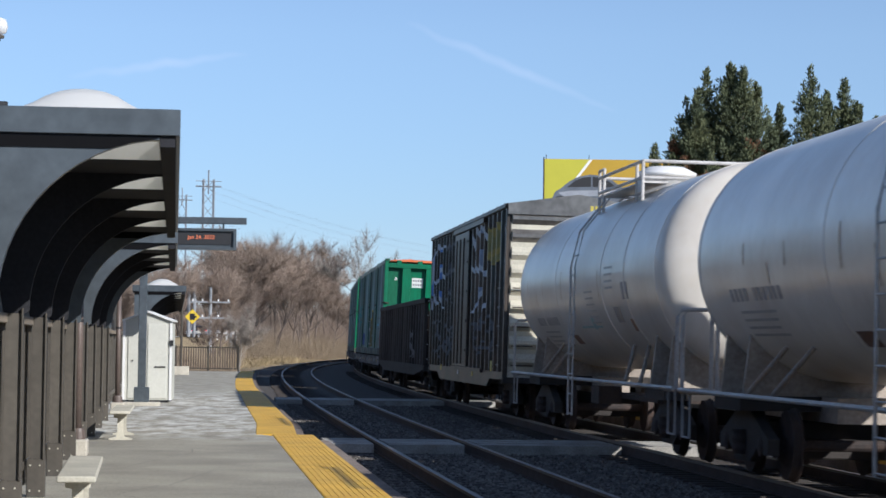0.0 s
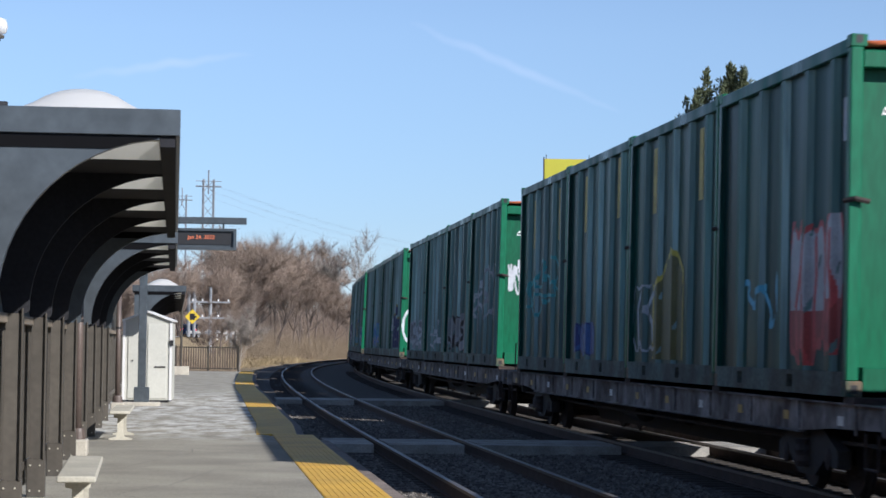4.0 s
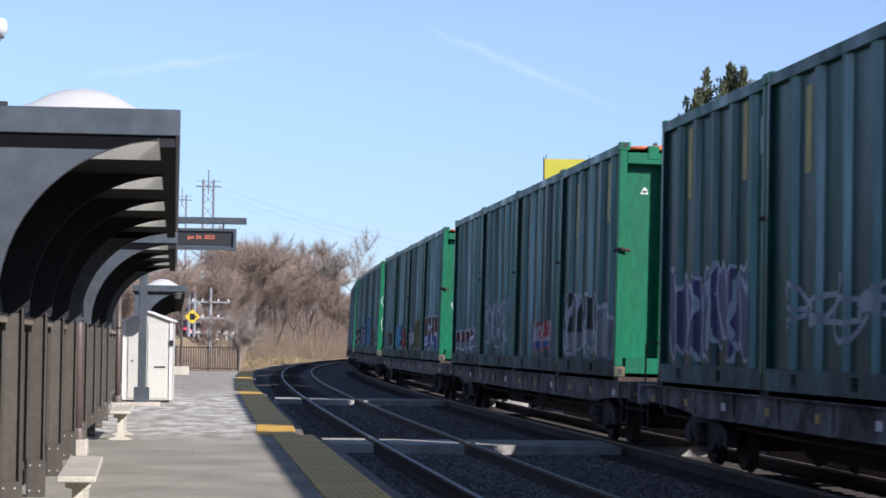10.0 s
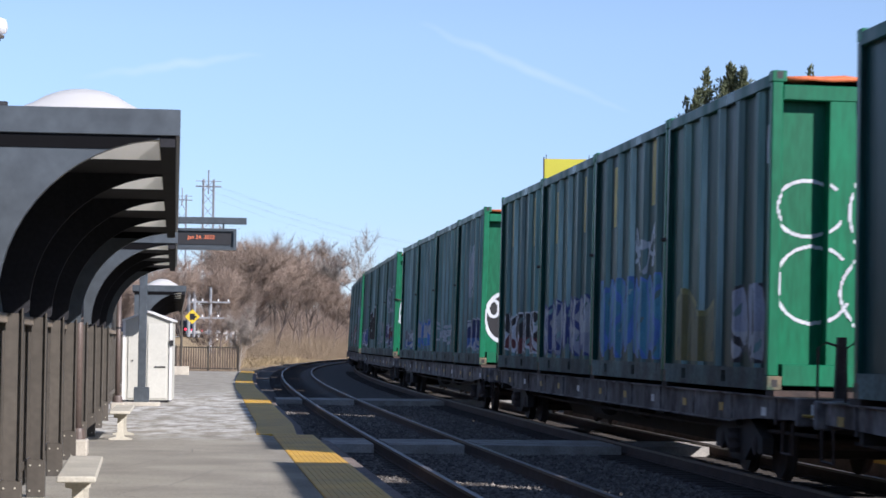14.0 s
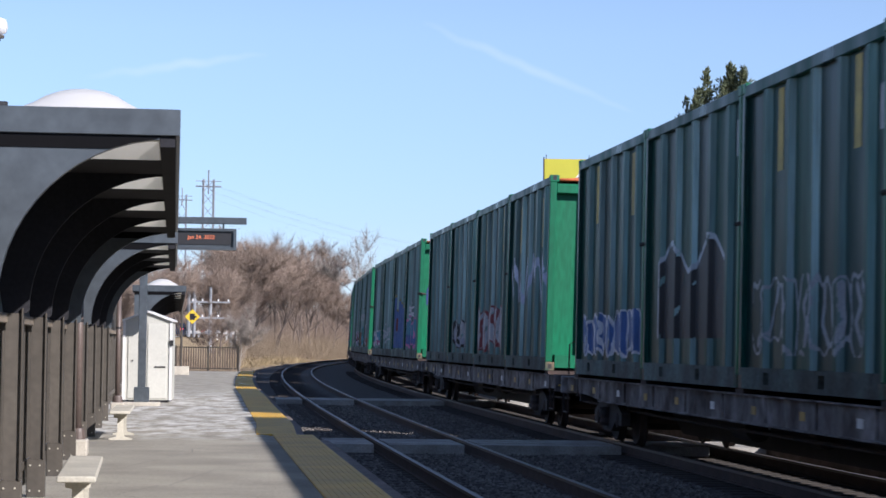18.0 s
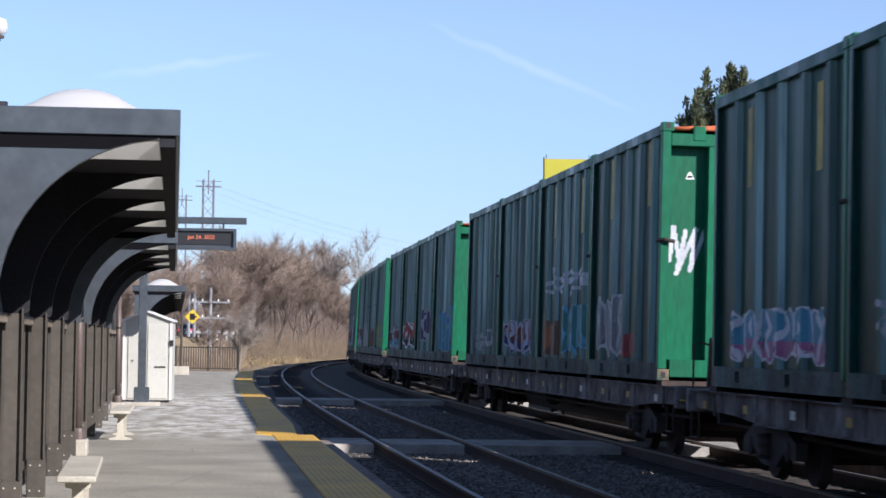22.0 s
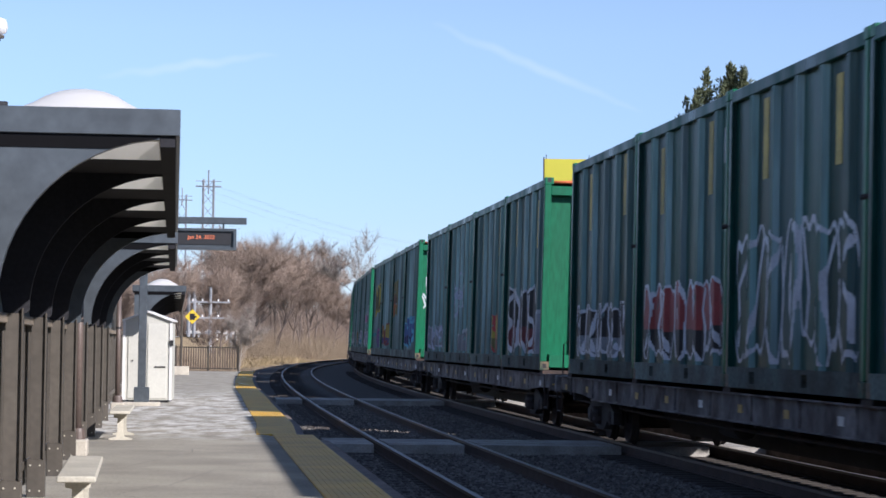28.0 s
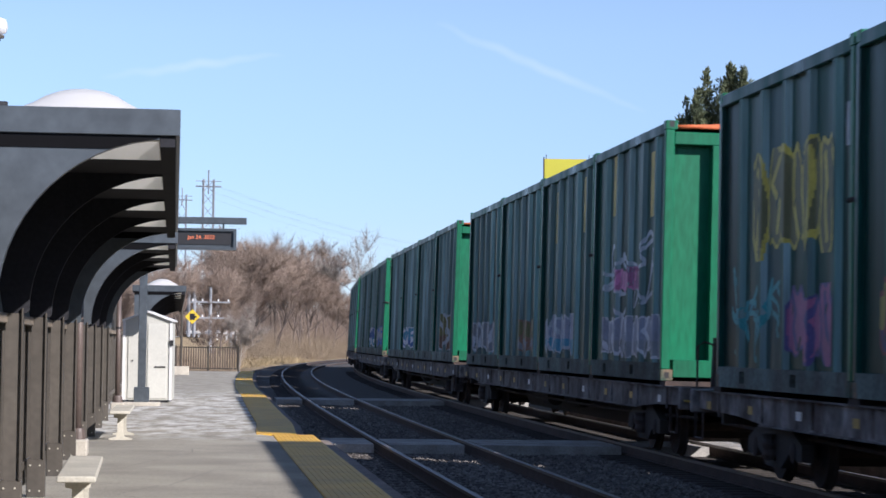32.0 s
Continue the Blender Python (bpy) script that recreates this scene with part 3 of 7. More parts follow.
cx, cy = C1[0] - 17.5 * math.sin(0.1125), C1[1] + 17.5 * math.cos(0.1125)
canopy(cx, cy, 0, 10.8, 3, [0.25, 3.8, 7.4], "slate-blue steel platform canopy with arched brackets and domed skylights")
canopy(-7.17, 66.0, 0, 42.0, 12, [0.6, 4.2, 7.8], "long slate-blue steel platform canopy with white domes, beyond the shed")


# top rail painted paler than the bronze for the sun falling on it
M_FENCERAIL_SUNLIT = mat("sunlit_brown_rail_paint", (0.24, 0.2, 0.15), 0.6, 0, 0.25, 3, 30, 0.05)


def fence_panel(length):
    t = thing("picket_fence_panel", Matrix.Identity(4), "bronze steel picket fence panel between canopy columns", "fence", "fence panels behind the platform")
    part("top_rail", B((-0.03, 0.09, 0.0, length, 1.721, 1.8), bevel=0.005), M_FENCERAIL_SUNLIT, t)
    part("bottom_rail", B((-0.03, 0.03, 0.0, length, 0.36, 0.44), bevel=0.005), M_BRONZE, t)
    me = mesh_of("picket", B((-0.018, 0.018, -0.018, 0.018, 0.2, 1.72)), M_BRONZE)
    n = int(length / 0.15)
    for i in range(n):
        share("picket", me, t, pose(0, (i + 0.5) * length / n, 0))
    return t


def on_canopy_line(a, x=0.0, z=0.0):
    """A point a metres along the canopies' front line and x to the right of it."""
    c, sn = math.cos(0.1125), math.sin(0.1125)
    return pose(C1[0] - a * sn + x * c, C1[1] + a * c + x * sn, z, 0, 0, PLAT_TURN)


panel = fence_panel(3.3)
panel.matrix_basis = on_canopy_line(-3.42, -1.43)
for k in range(14):
    copy_thing(panel, on_canopy_line(0.12 + 3.47 * k, -1.43))
copy_thing(panel, on_canopy_line(-6.9, -1.43))
copy_thing(panel, on_canopy_line(-10.4, -1.43))

# wall closing the platform's back behind pickets, raised to the roof to darken canopies
back = part("wall_platform_back", B((-1.56, -1.505, -14, 49.9, 0.3, 2.92)), M_BRONZE)
back.matrix_basis = on_canopy_line(0, 0)
tagged(back, "dark bronze screen boards behind the picket fence", "screen wall", kind="structure")


def bench(m):
    t = thing("platform_bench", m, "cream concrete plank bench on two pedestal legs", "bench", "benches on the platform")
    part("seat", B((-0.15, 0.15, -1.6, 1.6, 0.4, 0.45), bevel=0.01), M_BENCH, t)
    for yy in (-1.0, 0.9):
        out = [(-0.17, 0.0), (-0.17, 0.02), (-0.06, 0.05), (-0.045, 0.1), (-0.045, 0.32), (-0.1, 0.33), (-0.1, 0.395), (0.1, 0.395), (0.1, 0.33), (0.045, 0.32), (0.045, 0.1), (0.06, 0.05), (0.17, 0.02), (0.17, 0.0)]
        part("leg", prism(out, "y", yy - 0.05, yy + 0.05), M_BENCH, t)
    return t


# ---------------------------------------------------------------- things on the platform
bench(pose(-2.98, 19.65, PZ, 0, 0, 7.2))
bench(pose(-4.9, 36.35, PZ, 0, 0, 6.2))


def lamp_pole(m, top):
    t = thing("canopy_downpipe_pole", m, "slim brown steel pole on a pale concrete footing", "pole", "poles behind the benches")
    part("pole", lathe([(0.055, 0.2), (0.05, top)], "z", 12), M_PIPE, t, smooth=True)
    part("collar", lathe([(0.06, 1.72), (0.06, 1.76)], "z", 12), M_BLACK, t)
    part("base_cover", lathe([(0.11, 0.2), (0.1, 0.3), (0.085, 0.34)], "z", 14), M_PIPE, t)
    part("footing", B((-0.14, 0.14, -0.3, 0.3, -0.05, 0.2), bevel=0.02), M_CONCRETE, t)
    return t


M_PIPE = mat("brown_painted_pipe", (0.13, 0.1, 0.085), 0.5, 0.1, 0.25, 3, 30, 0.05)
lamp_pole(pose(-4.72, 30.7, PZ, 0, 0, 6.4), 2.82)
lamp_pole(pose(-6.7, 48.9, PZ, 0, 0, 6.4), 2.6)


def shed(m):
    t = thing("storage_shed", m, "white sheet-metal storage shed with double doors", "shed")
    w, d, h = 1.12, 1.6, 1.95
    part("wall", B((-w / 2, w / 2, -d / 2, -d / 2 + 0.03, 0.06, h)), M_SHED, t)
    part("wall", B((-w / 2, w / 2, d / 2 - 0.03, d / 2, 0.06, h)), M_SHED, t)
    part("wall", B((-w / 2, -w / 2 + 0.03, -d / 2 + 0.03, d / 2 - 0.03, 0.06, h)), M_SHED, t)
    part("wall", B((w / 2 - 0.03, w / 2, -d / 2 + 0.03, d / 2 - 0.03, 0.06, h)), M_SHED, t)
    part("floor_frame", B((-w / 2 + 0.06, w / 2 - 0.06, -d / 2 + 0.04, d / 2, 0.0, 0.06)), M_BLACK, t)
    part("gable", prism([(-w / 2, h), (w / 2, h), (0, h + 0.2)], "y", -d / 2, -d / 2 + 0.03), M_SHED, t)
    part("gable", prism([(-w / 2, h), (w / 2, h), (0, h + 0.2)], "y", d / 2 - 0.03, d / 2), M_SHED, t)
    for sx in (-1, 1):
        part("roof_panel", prism([(0, h + 0.21), (sx * (w / 2 + 0.05), h - 0.01), (sx * (w / 2 + 0.05), h + 0.03), (0, h + 0.25)], "y", -d / 2 - 0.08, d / 2 + 0.08), M_WHITEPAINT, t)
        door = part("door", B((0.01 if sx > 0 else -w / 2 + 0.1, w / 2 - 0.1 if sx > 0 else -0.01, -d / 2 - 0.025, -d / 2 - 0.002, 0.1, h - 0.06), bevel=0.004), M_SHED, t)
        if sx > 0:
            part("handle", B((w / 2 - 0.38, w / 2 - 0.12, -d / 2 - 0.05, -d / 2 - 0.026, 0.84, 0.87)), M_BLACK, door)
        else:
            part("knob", lathe([(0.02, -d / 2 - 0.05), (0.02, -d / 2 - 0.026)], "y", 8, center=(-0.35, 0, 1.0)), M_BLACK, door)
        part("corner_trim", B((sx * w / 2 - 0.03, sx * w / 2 + 0.03, -d / 2 - 0.03, -d / 2 - 0.003, 0.06, h)), M_WHITEPAINT, t)
    part("hasp", B((w / 2 - 0.02, w / 2 + 0.06, -d / 2 - 0.06, -d / 2 - 0.031, 1.36, 1.5)), M_BLACK, t)
    return t


shed(pose(-7.1, 57.4, PZ, 0, 0, 3))


def sign_post(m):
    t = thing("departure_display_post", m, "slate-blue steel post with a hanging LED departure display", "display sign")
    part("post", B((-0.09, 0.09, -0.09, 0.09, 0.1, 4.35), bevel=0.01), M_SLATE, t)
    part("base_box", B((-0.17, 0.17, -0.17, 0.17, 0.08, 0.42), bevel=0.012), M_SLATE, t)
    part("footing", B((-0.42, 0.42, -0.42, 0.42, -0.02, 0.08), bevel=0.02), M_CONCRETE, t)
    part("arm", B((0.09, 2.33, -0.1, 0.1, 4.18, 4.33), bevel=0.008), M_SLATE, t)
    for xx in (0.45, 1.8):
        part("hanger", B((xx - 0.02, xx + 0.02, -0.02, 0.02, 4.07, 4.18)), M_SLATE, t)
    d = part("display_case", B((0.16, 2.1, -0.16, 0.16, 3.58, 3.64), (0.16, 2.1, -0.16, 0.16, 4.01, 4.07), (2.04, 2.1, -0.16, 0.16, 3.64, 4.01), (0.16, 0.22, -0.16, 0.16, 3.64, 4.01), (0.22, 2.04, -0.08, 0.16, 3.64, 4.01)), M_SLATE, t)
    part("display_window", B((0.26, 2.0, -0.1, -0.081, 3.7, 3.98)), M_BLACK, d)
    return t


sign_post(pose(-6.85, 54.0, PZ, 0, 0, 4))


# ---------------------------------------------------------------- the train
TRAIN = []           # (object, distance of its middle behind the first container's near end, half its truck base, local offset)
C_LEN, C_H, C_BASE = 6.058, 3.677, 1.106
PITCH, CAR = 6.122, 28.0
RIB_Y = [-2.3, -1.25, -0.2, 0.85, 1.9]


def wheelset_mesh():
    bm = lathe([(0.07, -0.62), (0.07, 0.62)], "x", 10)
    for sx in (-1, 1):
        lathe([(0.1, sx * 0.66), (0.1, sx * 0.8), (0.36, sx * 0.785), (0.415, sx * 0.79), (0.42, sx * 0.715), (0.445, sx * 0.7), (0.445, sx * 0.67), (0.36, sx * 0.68)], "x", 20, bm)
        for k in range(6):
            a = k * math.pi / 3
            lathe([(0.03, sx * 0.775), (0.03, sx * 0.8)], "x", 6, bm, (0, 0.24 * math.cos(a), 0.24 * math.sin(a)))
    return mesh_of("wheelset", bm, M_RUST)


WHEELSET = wheelset_mesh()
_frame = [(-1.25, 0.33), (-1.25, 0.52), (-0.95, 0.62), (-0.3, 0.86), (0.3, 0.86), (0.95, 0.62), (1.25, 0.52), (1.25, 0.33), (1.05, 0.33), (0.75, 0.42), (0.35, 0.22), (-0.35, 0.22), (-0.75, 0.42), (-1.05, 0.33)]
SIDEFRAME = mesh_of("side_frame", prism(_frame, "x", -0.07, 0.07), M_DARKSTEEL)
SPRING = mesh_of("coil_spring", lathe([(0.1, 0.3), (0.12, 0.36), (0.1, 0.42), (0.12, 0.48), (0.1, 0.54), (0.12, 0.6)], "z", 10), M_RUST)
AXLEBOX = mesh_of("axle_box", lathe([(0.1, -0.1), (0.12, 0.0), (0.05, 0.02)], "x", 10), M_RUST)


def truck(parent, y):
    t = part("truck", B((-1.05, 1.05, y - 0.22, y + 0.22, 0.3, 0.72), (-0.68, 0.68, y - 0.5, y - 0.22, 0.26, 0.5), (-0.68, 0.68, y + 0.22, y + 0.5, 0.26, 0.5), bevel=0.02), M_DARKSTEEL, parent)
    for sx in (-1, 1):
        share("side_frame", SIDEFRAME, t, pose(sx * 1.02, y, 0))
        share("coil_spring", SPRING, t, pose(sx * 1.11, y, 0))
        for dy in (-0.89, 0.89):
            share("axle_box", AXLEBOX, t, pose(sx * 1.1, y + dy, 0.42, 0, 0, 180 if sx < 0 else 0))
    for dy in (-0.89, 0.89):
        w = share("wheelset", WHEELSET, t, pose(0, y + dy, 0.445))
        WHEELS.append((w, y + dy))
    return t


WHEELS = []


def coupler(parent, y, sy):
    bm = B((-0.07, 0.07, min(y, y + sy * 0.55), max(y, y + sy * 0.55), 0.76, 0.92), (-0.2, 0.14, min(y + sy * 0.5, y + sy * 0.72), max(y + sy * 0.5, y + sy * 0.72), 0.7, 0.98), bevel=0.02)
    c = part("coupler", bm, M_RUST, parent)
    part("air_hose", tube([(0.25, y, 0.8), (0.27, y + sy * 0.25, 0.6), (0.2, y + sy * 0.5, 0.42), (0.08, y + sy * 0.68, 0.5)], 0.025), M_BLACK, c)


def container():
    t = thing("waste_container", Matrix.Identity(4), "dark green ribbed steel waste container with an orange tarpaulin", "container", "containers on flat wagons")
    w, l, h = 1.2865, C_LEN / 2, C_H
    def bottom_boxes(sx):
        boxes, last = [], -l + 0.1
        for c in (-0.75, 1.65):
            boxes += [(sx * w, sx * (w - 0.12), last, c - 0.13, 0.0, 0.25), (sx * w, sx * (w - 0.12), c - 0.13, c + 0.13, 0.0, 0.06),
                      (sx * w, sx * (w - 0.12), c - 0.13, c + 0.13, 0.2, 0.25), (sx * (w - 0.1), sx * (w - 0.12), c - 0.13, c + 0.13, 0.06, 0.2)]
            last = c + 0.13
        return boxes + [(sx * w, sx * (w - 0.12), last, l - 0.1, 0.0, 0.25)]

    for sx in (-1, 1):
        sheet = B((sx * (w - 0.11), sx * (w - 0.07), -l + 0.08, l - 0.08, 0.24, h - 0.17))
        for y in RIB_Y:
            out = [(sx * (w - 0.07), y - 0.136), (sx * (w - 0.004), y - 0.07), (sx * (w - 0.004), y + 0.07), (sx * (w - 0.07), y + 0.136)]
            if sx < 0:
                rib = part("side_rib", prism(out, "z", 0.25, h - 0.18), [M_GREEN_RIB, M_CHALK_SHEEN], t)
                # only the sloping flanks carry the painted sheen
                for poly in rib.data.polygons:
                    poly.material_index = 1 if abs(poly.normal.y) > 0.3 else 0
            else:
                prism(out, "z", 0.25, h - 0.18, sheet)
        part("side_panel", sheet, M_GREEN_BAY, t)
        part("top_rail", B((sx * w, sx * (w - 0.12), -l + 0.1, l - 0.1, h - 0.18, h - 0.03), bevel=0.012), M_GREEN_RIB, t)
        part("bottom_rail", B(*bottom_boxes(sx)), M_GREEN_RAIL, t)
        for sy in (-1, 1):
            # near posts take the sunlit tone, far posts the darker one
            part("corner_post", B((sx * w, sx * (w - 0.13), sy * l, sy * (l - 0.13), 0.16, h - 0.13), bevel=0.012), M_GREEN_SUNLIT if sy < 0 else M_GREEN, t)
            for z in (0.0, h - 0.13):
                c = part("corner_casting", B((sx * (w + 0.003), sx * (w - 0.17), sy * (l + 0.004), sy * (l - 0.17), z, z + (0.16 if z == 0 else 0.13)), bevel=0.008), M_CASTING if z == 0 else M_GREEN_SUNLIT, t)
                if sy < 0 and sx < 0:
                    # the hole's dark inside, put in as a black block
                    part("casting_hole", B((sx * (w - 0.05), sx * (w - 0.12), sy * (l + 0.006), sy * (l - 0.05), z + 0.035, z + 0.12)), M_BLACK, c)
    m = M_GREEN_SUNLIT
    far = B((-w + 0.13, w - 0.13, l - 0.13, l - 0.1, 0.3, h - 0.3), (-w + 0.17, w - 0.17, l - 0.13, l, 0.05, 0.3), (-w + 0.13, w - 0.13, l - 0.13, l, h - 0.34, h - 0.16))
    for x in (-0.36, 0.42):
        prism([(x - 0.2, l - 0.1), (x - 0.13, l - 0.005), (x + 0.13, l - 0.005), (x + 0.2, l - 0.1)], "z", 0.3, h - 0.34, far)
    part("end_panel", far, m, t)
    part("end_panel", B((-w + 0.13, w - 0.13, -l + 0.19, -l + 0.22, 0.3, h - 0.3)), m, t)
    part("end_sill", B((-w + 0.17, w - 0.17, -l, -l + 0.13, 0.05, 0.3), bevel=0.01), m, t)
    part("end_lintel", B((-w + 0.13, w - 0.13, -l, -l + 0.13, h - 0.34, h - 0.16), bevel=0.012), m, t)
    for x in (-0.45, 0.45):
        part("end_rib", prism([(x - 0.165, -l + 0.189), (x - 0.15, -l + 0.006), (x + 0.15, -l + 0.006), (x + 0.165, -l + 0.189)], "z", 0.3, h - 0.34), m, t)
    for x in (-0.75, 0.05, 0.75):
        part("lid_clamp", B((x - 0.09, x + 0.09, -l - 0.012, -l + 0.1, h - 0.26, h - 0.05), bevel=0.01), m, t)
    part("locking_bar", tube([(-w - 0.03, -l + 0.06, 1.98), (-w + 0.06, -l - 0.05, 2.0), (-w + 0.2, -l - 0.05, 1.97)], 0.03), M_RUST, t)
    # tarpaulin over the load, sagging between the roof bows
    bm = bmesh.new()
    nx, ny, grid = 8, 12, []
    for j in range(ny + 1):
        for i in range(nx + 1):
            u, v = i / nx * 2 - 1, j / ny * 2 - 1
            z = h - 0.06 + 0.1 * (1 - abs(u) ** 4) * (1 - abs(v) ** 6) + 0.05 * noise.noise(Vector((u * 2.3, v * 5, 3)))
            grid.append(bm.verts.new((u * (w - 0.14), v * (l - 0.05), z)))
    for j in range(ny):
        for i in range(nx):
            k = j * (nx + 1) + i
            bm.faces.new((grid[k], grid[k + 1], grid[k + nx + 2], grid[k + nx + 1]))
    ret = bmesh.ops.extrude_face_region(bm, geom=bm.faces[:])
    bmesh.ops.translate(bm, verts=[v for v in ret["geom"] if isinstance(v, bmesh.types.BMVert)], vec=(0, 0, -0.05))
    part("tarpaulin", bm, M_ORANGE, t, "sun-faded orange tarpaulin", smooth=True)
    part("floor_pan", B((-w + 0.14, w - 0.14, -l + 0.14, l - 0.14, 0.1, 0.28)), M_RUST, t)
    return t


def flatcar():
    t = thing("flat_wagon", Matrix.Identity(4), "rust-stained dark steel intermodal flat wagon", "flat wagon", "wagons of the train")
    l = 13.55
    # deep side sills, tapering up to the ends
    for sx in (-1, 1):
        out = [(-l, 1.02), (l, 1.02), (l, 0.8), (l - 2.2, 0.76), (l - 3.4, 0.7), (-l + 3.4, 0.7), (-l + 2.2, 0.76), (-l, 0.8)]
        part("side_sill", prism(out, "x", sx * 1.2, sx * 1.16), M_SILL, t)
        part("sill_flange", B((sx * 1.25, sx * 1.161, -l, l, 1.021, 1.04), (sx * 1.24, sx * 1.161, -l + 3.4, l - 3.4, 0.68, 0.699)), M_SILL, t)
    part("deck", B((-1.16, 1.16, -l, l, 0.95, 1.035)), M_DARKSTEEL, t)
    part("centre_sill", prism([(-l, 0.949), (l, 0.949), (l, 0.62), (8.6, 0.6), (7.6, 0.27), (-7.6, 0.27), (-8.6, 0.6), (-l, 0.62)], "x", -0.34, 0.34), M_DARKSTEEL, t)
    part("brake_pipe", tube([(-0.95, -l + 0.3, 0.62), (-0.95, -6.0, 0.56), (-0.95, 6.0, 0.56), (-0.95, l - 0.3, 0.62)], 0.025), M_RUST, t)
    for k in range(12):
        y = -l + 1.2 + (2 * l - 2.4) * k / 11
        if k % 2:
            part("cross_bearer", B((-1.159, 1.159, y - 0.06, y + 0.06, 0.64, 0.78)), M_DARKSTEEL, t)
        part("reflector", B((-1.206, -1.2005, y + 0.5, y + 0.72, 0.8, 0.9)), M_REFLECT if k % 3 else M_WHITESIGN, t)
        part("sill_gusset", B((-1.225, -1.2005, y - 0.012, y + 0.012, 0.72, 1.02)), M_SILL, t)
    for k in range(5):
        y = -2 * PITCH + PITCH * k
        part("lock_pedestal", B((-1.26, 1.26, y - 0.2, y + 0.2, 1.0405, 1.104)), M_RUST, t)
    for sy in (-1, 1):
        part("end_sill", B((-1.3, 1.3, sy * l, sy * (l + 0.12), 0.74, 1.05), bevel=0.015), M_SILL, t)
        coupler(t, sy * (l + 0.1), sy)
        for sx in (-1, 1):
            part("end_step", tube([(sx * 1.28, sy * (l - 0.15), 0.76), (sx * 1.28, sy * (l - 0.15), 0.42), (sx * 1.28, sy * (l - 0.6), 0.42), (sx * 1.28, sy * (l - 0.6), 0.76)], 0.02), M_RUST, t)
        part("bridge_post", prism([(-0.82, 1.036), (-0.68, 1.036), (-0.705, 1.72), (-0.795, 1.72)], "y", sy * (l - 0.1), sy * (l - 0.2)), M_RUST, t)
        part("hand_hold", tube([(-1.02, sy * (l - 0.12), 1.036), (-1.02, sy * (l - 0.12), 1.6), (-0.93, sy * (l - 0.12), 1.66), (-0.8, sy * (l - 0.12), 1.62)], 0.016), M_RUST, t)
        part("cut_lever", tube([(-1.25, sy * (l + 0.15), 0.86), (-0.4, sy * (l + 0.2), 0.8), (-0.1, sy * (l + 0.35), 0.98)], 0.018), M_REFLECT, t, "ochre-painted lever")
        part("end_label", B((-1.15, -0.95, sy * (l + 0.121), sy * (l + 0.126), 0.82, 0.98)), M_WHITESIGN, t)
        truck(t, sy * 10.0)
    part("brake_cylinder", lathe([(0.14, -2.0), (0.14, -1.3)], "y", 12, center=(-0.7, 0, 0.6)), M_RUST, t)
    part("air_reservoir", lathe([(0.02, 1.0), (0.17, 1.08), (0.17, 2.0), (0.02, 2.08)], "y", 12, center=(-0.75, 0, 0.58)), M_DARKSTEEL, t)
    return t


M_SILL = mat("weathered_sill_paint", (0.24, 0.225, 0.22), 0.8, 0.0, 0.7, 1.6, 7, 0.2, second=(0.045, 0.03, 0.024), per_object=0.25)
M_REFLECT = mat("yellow_reflector", (0.5, 0.33, 0.06), 0.5, 0, 0.3, 5, 30, 0)
# stakes: a lighter brown than the sheets behind them
M_GONRIB = mat("lighter_brown_stake_paint", (0.07, 0.056, 0.05), 0.7, 0.0, 0.45, 1.5, 24, 0.15, second=(0.03, 0.024, 0.022), streak=0.8, per_object=0.35, spec=0.25)

first_box = container()
first_wagon = flatcar()
N_WAGONS = 22
wheel_of = {}
CONTAINERS = {}
for n in range(N_WAGONS):
    wagon = first_wagon if n == 0 else copy_thing(first_wagon, Matrix.Identity(4))
    TRAIN.append((wagon, CAR * n + 2 * PITCH - 0.03, 10.0, (0, 0, 0)))
    for k in range(4):
        box = first_box if n == 0 and k == 0 else copy_thing(first_box, Matrix.Identity(4))
        CONTAINERS[n, k] = box
        TRAIN.append((box, CAR * n + 2 * PITCH - 0.03, 10.0, (0, (k - 1.5) * PITCH, C_BASE)))


